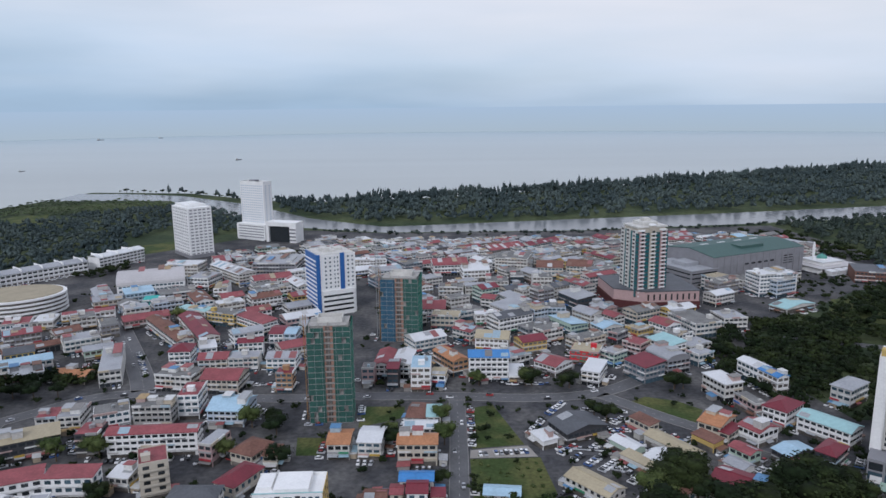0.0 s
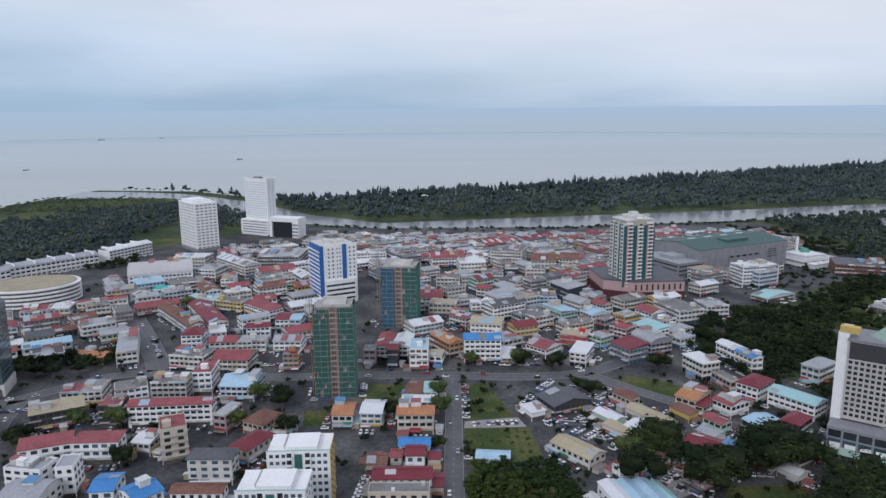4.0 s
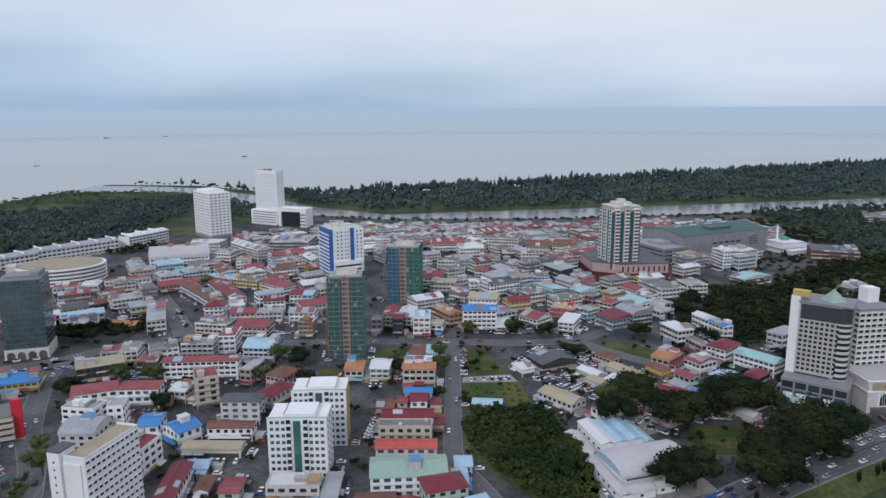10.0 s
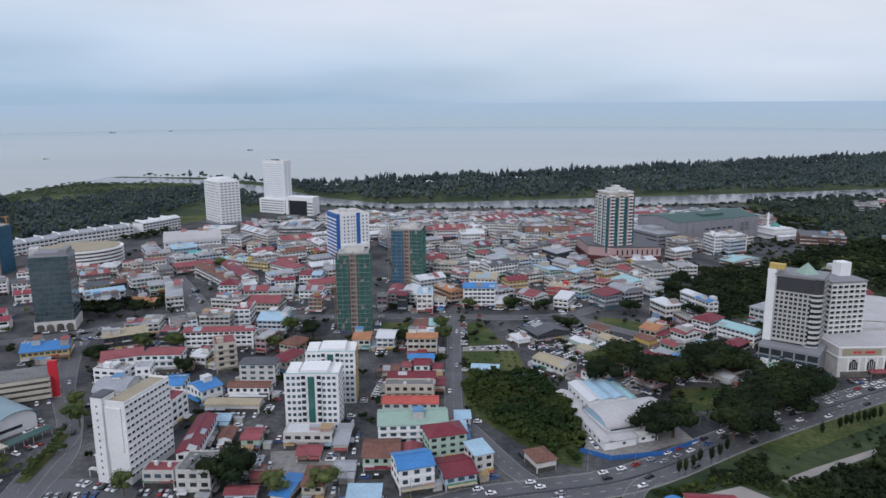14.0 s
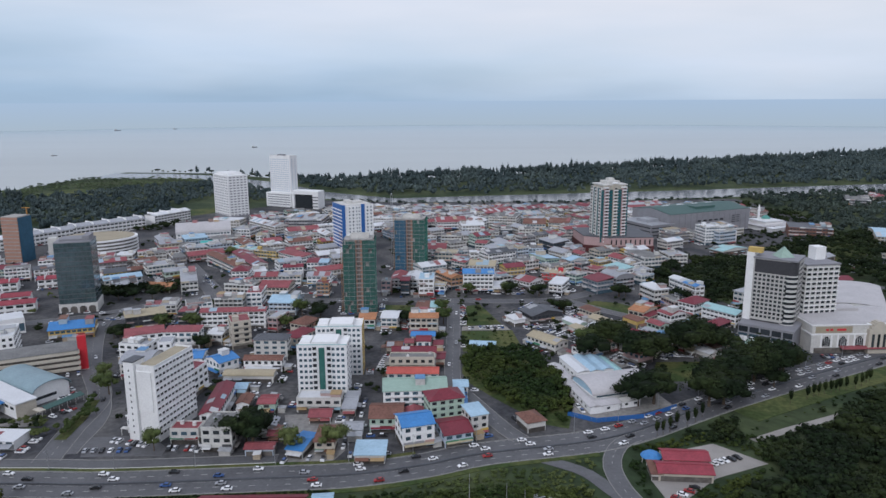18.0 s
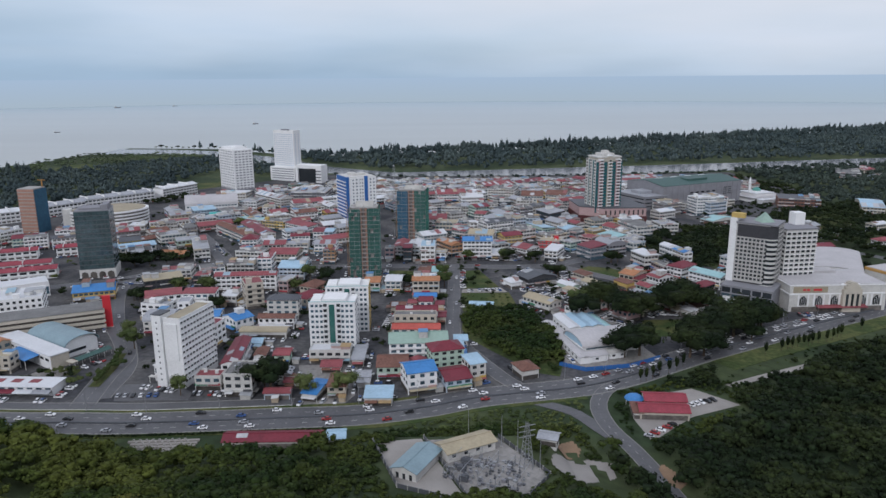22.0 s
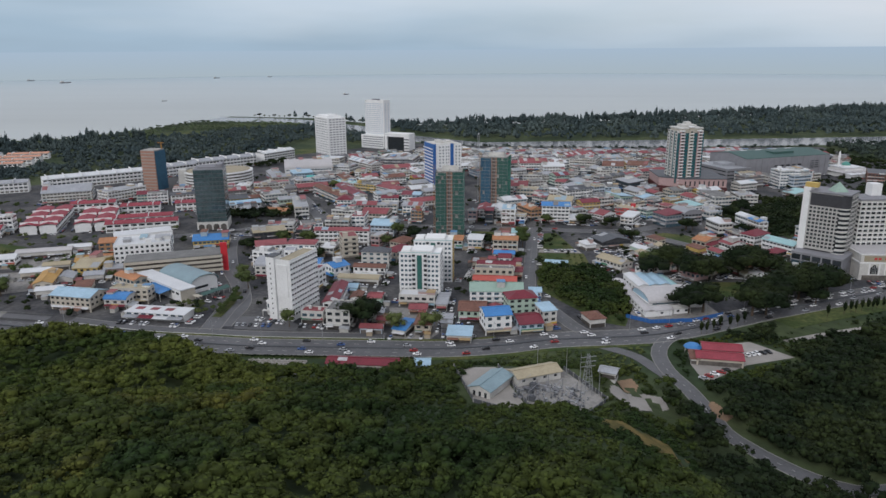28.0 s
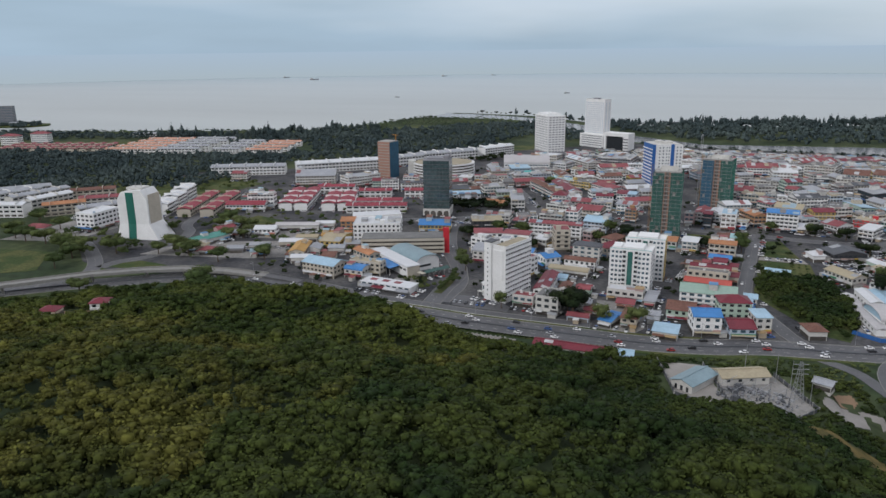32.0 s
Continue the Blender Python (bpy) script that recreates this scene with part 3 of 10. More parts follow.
def block(x, y, rz, w, d, h, wall, roof, cover, name="shophouse", z0=0.0):
    """A low town building: walls with floor bands, windows on each storey, a ground floor of painted shade and its
    roof.
    """
    storeys = max(1, round(h / 3.4))
    sh = h / storeys
    near = y < 285
    shape = {"f": "flat roof", "g": "gabled roof", "y": "gabled roof", "h": "hipped roof", "s": "sloping roof", "b": "curved roof"}[roof]
    colour = cover.name.split("_")[0] if cover.name.split("_")[0] not in ("light", "dull", "pale", "stained", "faded", "rusty", "dark") else " ".join(cover.name.split("_")[:2])
    kind = name
    if name == "shophouse":
        kind = "house" if max(w, d) < 14 and roof != "f" else "warehouse" if storeys == 1 else "shop_row" if max(w, d) > 26 else "office_block" if storeys > 3 else "town_house" if roof in "gyh" else "shophouse"
    b = thing(kind, x, y, z0, rz, f"{WORDS[wall.name]} {NUMBERS[min(storeys, 6)]}-storey building with {colour} {shape}", "building", "town buildings")
    EAVES[b.name] = (w, d, h, roof, storeys, z0)
    g = G().box(-w / 2, w / 2, -d / 2, d / 2, -1.5, h)
    for s in range(1, storeys):
        if not near:
            break
        e = G()
        e.box(-w / 2 - 0.22, w / 2 + 0.22, -d / 2 - 0.22, d / 2 + 0.22, s * sh - 0.12, s * sh + 0.14)
        part("floor_band", e, wall, b)
    rise = min(w, d) * 0.16
    if roof == "f":
        for a in ((-w / 2, w / 2, -d / 2, -d / 2 + 0.25), (-w / 2, w / 2, d / 2 - 0.25, d / 2), (-w / 2, -w / 2 + 0.25, -d / 2 + 0.25, d / 2 - 0.25), (w / 2 - 0.25, w / 2, -d / 2 + 0.25, d / 2 - 0.25)):
            if near:
                part("parapet", G().box(*a, h, h + 0.8), wall, b)
    if roof == "g":
        g.gable_ends(w - 0.1, d - 0.1, h, rise, "x")
    if roof == "y":
        g.gable_ends(w - 0.1, d - 0.1, h, rise, "y")
    part("wall", g, wall, b)
    r = G()
    if roof == "f":
        r.box(-w / 2 + 0.25, w / 2 - 0.25, -d / 2 + 0.25, d / 2 - 0.25, h + 0.01, h + 0.2)
    elif roof == "g":
        r.gable(w, d, h, rise)
    elif roof == "y":
        r.gable(w, d, h, rise, along="y")
    elif roof == "h":
        r.hip(w, d, h + 0.2, rise * 1.5)
    elif roof == "s":
        a, c = w / 2 + 0.5, d / 2 + 0.5
        r.solid([(-a, -c, h), (a, -c, h), (a, c, h + rise * 0.7), (-a, c, h + rise * 0.7)], [(-a, -c, h + 0.25), (a, -c, h + 0.25), (a, c, h + rise * 0.7 + 0.25), (-a, c, h + rise * 0.7 + 0.25)])
        g2 = G()
        g2.solid([(-w / 2, d / 2 - 0.2, h), (w / 2, d / 2 - 0.2, h), (w / 2, d / 2, h), (-w / 2, d / 2, h)], [(-w / 2, d / 2 - 0.2, h + rise * 0.65), (w / 2, d / 2 - 0.2, h + rise * 0.65), (w / 2, d / 2, h + rise * 0.67), (-w / 2, d / 2, h + rise * 0.67)])
        part("gable_wall", g2, wall, b)
    else:
        r.vault(w, d, h, d * 0.2, 0.4)
        part("gable_wall", G().vault_end(-w / 2, d, h, d * 0.2), wall, b)
        part("gable_wall", G().vault_end(w / 2 - 0.25, d, h, d * 0.2), wall, b)
    if roof in "gy" and near:
        if roof == "g":
            r.box(-w / 2 - 0.6, w / 2 + 0.6, -0.25, 0.25, h + rise + 0.15, h + rise + 0.4)
        else:
            r.box(-0.25, 0.25, -d / 2 - 0.6, d / 2 + 0.6, h + rise + 0.15, h + rise + 0.4)
    part("roof", r, cover, b)
    if y > 370:
        joined_windows(b, w, d, x, y, rz, storeys, sh)
    else:
        windows(b, w, d, x, y, rz, 0, storeys, sh, near)
    if near and storeys > 1 and w > 8:
        n = rng.randint(0, 2)
        if n == 1:
            for s in range(1, storeys):
                part("balcony", G().box(-w * 0.42, w * 0.42, -d / 2 - 1.2, -d / 2 + 0.02, s * sh + 0.16, s * sh + 0.28).box(-w * 0.42, w * 0.42, -d / 2 - 1.2, -d / 2 - 1.1, s * sh + 0.28, s * sh + 1.1), wall, b)
        elif n == 2:
            m = (GREYR, REDR, BLUER, TANR, WHITER)[int(abs(x)) % 5]
            part("awning", G().solid([(-w * 0.46, -d / 2 - 2, 2.5), (w * 0.46, -d / 2 - 2, 2.5), (w * 0.46, -d / 2 + 0.02, 3.1), (-w * 0.46, -d / 2 + 0.02, 3.1)], [(-w * 0.46, -d / 2 - 2, 2.6), (w * 0.46, -d / 2 - 2, 2.6), (w * 0.46, -d / 2 + 0.02, 3.2), (-w * 0.46, -d / 2 + 0.02, 3.2)]), m, b)
    if roof == "f" and min(w, d) > 8:
        if rng.random() < 0.6 and y < 600:
            u, v = rng.uniform(-w / 2 + 3, w / 2 - 3), rng.uniform(-d / 2 + 3, d / 2 - 3)
            part("stair_head", G().box(u - 1.8, u + 1.8, v - 1.5, v + 1.5, h + 0.2, h + 2.7).box(u - 2, u + 2, v - 1.7, v + 1.7, h + 2.7, h + 2.9), wall, b)
        for i in range(rng.randint(0, 2) if y < 420 else 0):
            u, v = rng.uniform(-w / 2 + 2, w / 2 - 2), rng.uniform(-d / 2 + 2, d / 2 - 2)
            part("water_tank", G().cyl(u, v, 0.9, h + 0.2, h + 1.9, 10).cyl(u, v, 0.9, h + 1.9, h + 2.15, 10, 0.3), METAL, b)
    return b


def grid_windows(b, w, d, sides, z0, z1, nz, nu, fw, fh, glass=None, u0=-0.5, u1=0.5):
    """Rows and columns of separate windows on the named sides of a tower."""
    for side in sides:
        length = w if side in (0, 2) else d
        for k in range(nz):
            z = z0 + (k + 0.55) * (z1 - z0) / nz
            for i in range(nu if side in (0, 2) else max(1, round(nu * d / w))):
                n = nu if side in (0, 2) else max(1, round(nu * d / w))
                u = length * (u0 + (u1 - u0) * (i + 0.5) / n)
                cw, ch = length * (u1 - u0) / n * fw, (z1 - z0) / nz * fh
                part("window", panel(cw, ch, glass or GLASS), glass or GLASS, b, at=face_at(w, d, side, u, z))


def bands(b, w, d, sides, z0, z1, nz, fh, glass, name="window_band", frac=0.94, shift=0.0):
    for side in sides:
        length = (w if side in (0, 2) else d) * frac
        for k in range(nz):
            z = z0 + (k + 0.55) * (z1 - z0) / nz
            part(name, panel(length, (z1 - z0) / nz * fh, glass), glass, b, at=face_at(w, d, side, shift, z))


def building_site_tower(x, y, rz, w, d, h, floors, net_left, net_right, label, hoist):
    """A tower under construction: slabs, columns, brick infill and netting hung on a scaffold."""
    b = thing("construction_tower", x, y, 0, rz, label, "building")
    fh = h / floors
    part("core", G().box(-w / 2 + 0.8, w / 2 - 0.8, -d / 2 + 0.8, d / 2 - 0.8, -1, h - 0.3), CONCRETE, b, "grey concrete core and inner walls")
    slab = G().box(-w / 2, w / 2, -d / 2, d / 2, -0.2, 0.2).mesh("floor_slab")
    for k in range(floors + 1):
        part("floor_slab", slab, CONCRETE, b, at=pose(0, 0, k * fh))
    infill = G().box(-w * 0.12, w * 0.11, 0.02, 0.5, 0.5, fh - 0.4).mesh("brick_infill")
    # Dark block painted as the shade inside an unglazed opening.
    dark = G().box(-w * 0.06, w * 0.06, -0.03, 0.4, 0.6, fh - 0.5).mesh("opening")
    for k in range(floors):
        part("brick_infill", infill, BRICKP, b, at=pose(0, -d / 2, k * fh))
        part("opening", dark, SHOP, b, at=pose(-w * 0.02, -d / 2 + 0.02, k * fh))
    for i in range(5):
        u = -w / 2 + 0.3 + i * (w - 0.6) / 4
        part("column", G().box(u - 0.3, u + 0.3, -d / 2 + 0.05, -d / 2 + 0.6, 0, h + 1.8 - (i % 2) * 0.9), CONCRETE, b)
    out = 0.9

    def net(name, m, x0, x1, y0, y1, z1, side):
        """A hung net: panels that sag and gap unevenly between scaffold lifts."""
        g = G()
        n = max(3, int(max(x1 - x0, y1 - y0) / 1.8))
        for k in range(floors):
            for i in range(n):
                t0, t1 = i / n, (i + 1) / n
                o0 = rng.uniform(0, 0.28)
                za, zb = k * fh + 0.05, min(z1, (k + 1) * fh - 0.02)
                if zb <= za or rng.random() < (0.10 if side == "x" else 0.03):
                    continue
                if side == "x":
                    g.box(x0 + (x1 - x0) * t0, x0 + (x1 - x0) * t1, y0 - o0, y0 - o0 + 0.05, za, zb)
                else:
                    g.box(x0 + o0, x0 + o0 + 0.05, y0 + (y1 - y0) * t0, y0 + (y1 - y0) * t1, za, zb)
        part(name, g, m, b, "blue safety net" if m is NETB else "green safety net")

    net("net_left", net_left, -w / 2 - out, -w * 0.13, -d / 2 - out, 0, h - 1, "x")
    net("net_right", net_right, w * 0.115, w / 2 + out, -d / 2 - out, 0, h - 0.5, "x")
    net("net_side", NETS, w / 2 + out, 0, -d / 2 - out, d / 2 + out, h + 1.5, "y")
    net("net_far_side", NETG, -w / 2 - out - 0.3, 0, -d / 2 - out, d / 2 + out, h - 1, "y")
    net("net_back", NETG, -w / 2 - out, w / 2 + out, d / 2 + out + 0.3, 0, h, "x")
    for i in range(7):
        u = -w / 2 - out + i * (w + 2 * out) / 6
        part("scaffold_pole", G().box(u - 0.06, u + 0.06, -d / 2 - out - 0.45, -d / 2 - out - 0.35, 0, h + (2 if i in (0, 6) else 0)), METAL, b)
    board = G().box(-w / 2 - out - 0.2, w / 2 + out, -d / 2 - out - 0.42, -d / 2 - out - 0.3, 0, 0.2).box(w / 2 + out + 0.36, w / 2 + out + 0.46, -d / 2 - out, d / 2 + out, 0, 0.14).mesh("scaffold_board")
    for k in range(floors):
        part("scaffold_board", board, CONCRETE, b, at=pose(0, 0, k * fh))
    part("roof_frame", G().box(-w * 0.3, w * 0.35, -d * 0.2, -d * 0.2 + 0.4, h, h + 3).box(-w * 0.3, -w * 0.3 + 0.4, -d * 0.2, d * 0.3, h, h + 3).box(w * 0.35 - 0.4, w * 0.35, -d * 0.2, d * 0.3, h, h + 3).box(-w * 0.3, w * 0.35, d * 0.3, d * 0.3 + 0.4, h, h + 3), OFFWHITE, b)
    if hoist:
        u = -w / 2 - 2.4
        g = G()
        for s in (-0.6, 0.6):
            for t in (-0.6, 0.6):
                g.box(u + s - 0.07, u + s + 0.07, -d * 0.2 + t - 0.07, -d * 0.2 + t + 0.07, 0, h + 5)
        for k in range(int(h / 1.6)):
            g.box(u - 0.6, u + 0.6, -d * 0.2 - 0.64, -d * 0.2 - 0.56, k * 1.6, k * 1.6 + 0.12)
            g.box(u - 0.64, u - 0.56, -d * 0.2 - 0.6, -d * 0.2 + 0.6, k * 1.6 + 0.8, k * 1.6 + 0.92)
        part("hoist_mast", g, RUST, b, "ochre lattice hoist mast")
    return b


building_site_tower(-51.6, 356.5, 2, 20.5, 16, 53, 17, NETG, NETG, "concrete tower under construction wrapped in green netting", True)
building_site_tower(-18.6, 486, -8, 24.5, 18, 46, 14, NETB, NETG, "half-built tower hung with blue and green netting", True)


def crane_mast():
    b = thing("tower_crane", -36, 492, 0, 0, "slim pale steel tower crane beside the netted tower", "crane")
    g = G()
    for s in (-0.8, 0.8):
        for t in (-0.8, 0.8):
            g.box(s - 0.12, s + 0.12, t - 0.12, t + 0.12, 0, 66)
    for k in range(33):
        g.box(-0.8, 0.8, -0.86, -0.74, 2 * k, 2 * k + 0.2)
        g.box(-0.86, -0.74, -0.8, 0.8, 2 * k + 1, 2 * k + 1.2)
    part("mast", g, METAL, b)
    part("jib", G().box(-0.5, 0.5, -3, 2, 66, 67.2), METAL, b)


crane_mast()


def blue_hotel():
    b = thing("hotel_tower", -78.7, 561.7, 0, 27, "white hotel tower with dark blue vertical bands", "building")
    w, d, h = 31, 32, 49
    part("wall", G().box(-w / 2, w / 2, -d / 2, d / 2, -1, h).box(-w / 2 + 2, w / 2 - 2, -d / 2 - 1.6, -d / 2 + 0.1, -1, h * 0.42), WHITE, b)
    for u, ww in ((-w / 2 - 0.05, 3.2), (w * 0.14, 3.6)):
        part("blue_band", G().box(u - ww / 2, u + ww / 2, -d / 2 - 0.5, -d / 2 + 0.2, 0, h + 1), BLUEP, b, "dark blue panel band")
    sb = part("side_band", G().box(-w / 2 - 0.5, -w / 2 + 0.2, -d / 2 + 2, d / 2 - 2, 0, h + 0.5), BLUEP, b, "dark blue side wall")
    for u0, u1, n in ((-0.36, -0.12, 2), (-0.1, 0.06, 2), (0.24, 0.48, 2)):
        grid_windows(b, w, d, (0,), 18, h - 1, 9, n, 0.36, 0.42, BGLASS, u0, u1)
    bands(b, w, d + 3.2, (0,), 2, 18, 4, 0.4, GLASS, frac=0.8)
    grid_windows(b, w, d, (1,), 2, h - 1, 13, 4, 0.4, 0.45, BGLASS)
    for k in range(13):
        part("balcony", G().box(-w / 2 - 1.3, -w / 2 - 0.4, -d / 2 + 1, d / 2 - 1, 3 + k * 3.4, 3.9 + k * 3.4), WHITE, sb)
    part("roof", G().box(-w / 2 + 1, w / 2 - 1, -d / 2 + 1, d / 2 - 1, h, h + 0.6).box(-8, -2, -5, 4, h + 0.6, h + 3.6).box(3, 9, -4, 5, h + 0.6, h + 2.6).box(-2, 3, -6, 2, h + 0.6, h + 1.8), OFFWHITE, b)


blue_hotel()


def slab_hotel():
    """The near white slab with a stair tower at one end."""
    b = thing("white_slab_block", -124, 169.5, 0, -16, "tall white slab building with rows of small windows", "building")
    w, d, h = 14.5, 28, 35.5
    g = G().box(-w / 2 + 5.2, w / 2, -d / 2, d / 2, -1, h - 1.2)
    for a in ((-w / 2 + 5.2, w / 2, -d / 2, -d / 2 + 0.3), (-w / 2 + 5.2, w / 2, d / 2 - 0.3, d / 2), (w / 2 - 0.3, w / 2, -d / 2 + 0.3, d / 2 - 0.3)):
        g.box(*a, h - 1.2, h)
    part("wall", g, WHITE, b)
    st = part("stair_tower", G().box(-w / 2, -w / 2 + 5.15, -d / 2 - 1.5, -d / 2 + 6, -1, h + 1.2), WHITE, b)
    part("tower_cap", G().box(-w / 2 - 0.15, -w / 2 + 5.3, -d / 2 - 1.65, -d / 2 + 6.2, h + 1.2, h + 1.7), DARKR, st, "dark flat cap")
    part("rear_wing", G().box(-w / 2 - 3, -w / 2 + 5.1, -d / 2 + 6.2, d / 2 - 3, -1, h * 0.82), WHITE, b)
    part("roof", G().box(-w / 2 + 5.4, w / 2 - 0.4, -d / 2 + 0.4, d / 2 - 0.4, h - 1.19, h - 0.9), TANROOF, b, "tan stained flat roof")
    part("front_shaft", G().box(-w / 2 + 5.3, w / 2 - 1.8, -d / 2 - 0.5, -d / 2 + 0.1, 14, h - 3), WHITE, b)
    for k in range(11):
        part("stair_window", panel(0.6, 0.9, GLASS), GLASS, st, at=pose(-w / 2 + 2.6, -d / 2 - 1.5, 4 + k * 2.9))
        for i in range(11):
            u = -d / 2 + (i + 0.5) * d / 11
            part("window", panel(1.5, 1.1, GLASS), GLASS, b, at=pose(w / 2, u, 3.6 + k * 2.95, 0, 0, 90))
        part("ledge", G().box(w / 2, w / 2 + 0.45, -d / 2, d / 2, 4.3 + k * 2.95, 4.5 + k * 2.95), WHITE, b)
    part("low_wing", G().box(-w / 2 - 5.5, -w / 2 - 0.02, -d / 2 + 4, -d / 2 + 14, -1, 8.2).box(-w / 2 - 5.9, -w / 2 - 0.02, -d / 2 + 3.6, -d / 2 + 14.4, 8.2, 8.7), WHITE, b)
    part("wing_glazing", panel(4.4, 2.4, BGLASS), BGLASS, b, at=pose(-w / 2 - 2.8, -d / 2 + 4, 5.6))
    part("porch", G().box(-w / 2 - 7, -w / 2 - 0.1, -d / 2 + 1, -d / 2 + 3.2, 3.3, 3.6).box(-w / 2 - 6.8, -w / 2 - 6.5, -d / 2 + 1.2, -d / 2 + 1.5, 0, 3.3), OFFWHITE, b)


slab_hotel()


def apartment(x, y, rz, side_colour):
    b = thing("apartment_block", x, y, 0, rz, "white apartment tower with green glazed stair strip", "building", "twin apartment blocks")
    w, d, h, n = 25, 15, 27, 9
    part("wall", G().box(-w / 2, w / 2, -d / 2, d / 2, -1, h).box(-w / 2, w / 2, -d / 2, -d / 2 + 0.3, h, h + 1).box(-w / 2, w / 2, d / 2 - 0.3, d / 2, h, h + 1), WHITE, b)
    part("side_wall", G().box(w / 2, w / 2 + 0.12, -d / 2 + 0.2, d / 2 - 0.2, 0, h + 0.8), side_colour, b)
    part("roof_block", G().box(-w * 0.2, w * 0.3, -d / 2 + 0.5, d / 2 - 2, h, h + 2.4).box(-w * 0.45, -w * 0.25, -d / 4, d / 2 - 1, h, h + 1.5), WHITE, b)
    part("roof_edge", G().box(-w / 2 - 0.2, w / 2 + 0.2, -d / 2 - 0.2, -d / 2 + 0.3, h + 1, h + 1.25), CYANR, b, "pale turquoise roof edge")
    part("glazed_strip", G().box(-1.5, 1.5, -d / 2 - 0.35, -d / 2 + 0.1, 1, h - 0.5), GGLASS, b, "green glazed stair strip")
    bal = G().box(-1.3, 1.3, -1.1, 0.0, -0.15, 0.0).box(-1.3, 1.3, -1.1, -1.0, 0.0, 0.9).box(-1.3, -1.2, -1.1, 0, 0, 0.9).box(1.2, 1.3, -1.1, 0, 0, 0.9).mesh("balcony")
    for k in range(n):
        z = k * h / n
        for u in (-10.6, -8.2, -5.8, 5.8, 8.2, 10.6):
            part("window", panel(1.5, 1.4, BGLASS), BGLASS, b, at=pose(u, -d / 2, z + 1.8))
        for u in (-3.6, 3.6):
            part("balcony", bal, WHITE, b, at=pose(u, -d / 2, z + 0.7))
            part("balcony_door", panel(1.9, 2.0, GLASS), GLASS, b, at=pose(u, -d / 2, z + 1.9))
        for u in (-4.5, 0, 4.5):
            part("window", panel(1.6, 1.3, BGLASS), BGLASS, b, at=pose(w / 2 + 0.12, u, z + 1.8, 0, 0, 90))
    return b


apartment(-55.8, 208.5, -1, WHITE)
apartment(-51.2, 238, 1, YELLOWP)


def dark_office():
    b = thing("glass_office_tower", -256.5, 366, 0, 15, "dark glass office tower with arched white base", "building")
    w, d, h = 24, 22, 51
    part("curtain_wall", G().box(-w / 2, w / 2, -d / 2, d / 2, 7, h), OGLASS, b)
    part("base", G().box(-w / 2 - 0.6, w / 2 + 0.6, -d / 2 - 0.6, d / 2 + 0.6, -1, 7), OFFWHITE, b)
    for i in range(4):
        u = -w / 2 + 3 + i * 6
        ring = [(u - 2.3, 0), (u + 2.3, 0)] + [(u + 2.3 * math.cos(math.pi * k / 10), 3.4 + 1.9 * math.sin(math.pi * k / 10)) for k in range(11)]
        g = G().solid([(p, -d / 2 - 0.55, q) for p, q in ring], [(p, -d / 2 - 0.75, q) for p, q in ring])
        # The arch stands proud of the base; its shade is only colour.
        part("arch", g, SHOP, b, "dark arched opening")
    for k in range(13):
        part("spandrel", G().box(-w / 2 - 0.08, w / 2 + 0.08, -d / 2 - 0.08, d / 2 + 0.08, 7 + k * 3.38, 7.5 + k * 3.38), DARKR, b)
    for i in range(9):
        u = -w / 2 + 0.2 + i * (w - 0.4) / 8
        part("mullion", G().box(u - 0.06, u + 0.06, -d / 2 - 0.12, -d / 2, 7, h), DARKR, b)
    part("crown", G().box(-w / 2, w / 2, -d / 2, d / 2, h, h + 0.8).box(-9, 6, -7, 8, h + 0.8, h + 2.2).box(6.5, 11, -8, 8, h + 0.8, h + 4.2), GREYP, b)


dark_office()


def unfinished_red_tower():
    b = thing("construction_tower", -394, 531, 0, -6, "unfinished red brick tower with blue netted side", "building")
    w, d, h, n = 17, 19, 44, 13
    part("core", G().box(-w / 2 + 0.4, w / 2 - 0.4, -d / 2 + 0.4, d / 2 - 0.4, -1, h), CONCRETE, b)
    for k in range(n):
        part("floor_slab", G().box(-w / 2, w / 2, -d / 2, d / 2, k * h / n - 0.2, k * h / n + 0.2), CONCRETE, b)
        part("brick_infill", G().box(-w / 2 + 0.2, w / 2 - 0.2, -d / 2 + 0.15, -d / 2 + 0.45, k * h / n + 0.2, k * h / n + 2.7), BRICKP, b)
    part("net", G().box(w / 2 + 0.5, w / 2 + 0.6, -d / 2, d / 2, 0, h - 1), NETB, b, "blue safety net")
    part("hoist", G().box(w / 2 - 2, w / 2 - 1, d / 2 - 3, d / 2 - 2, h, h + 7).box(w / 2 - 6, w / 2 + 2, d / 2 - 2.8, d / 2 - 2.2, h + 6, h + 6.8), RUST, b, "ochre roof crane")


unfinished_red_tower()


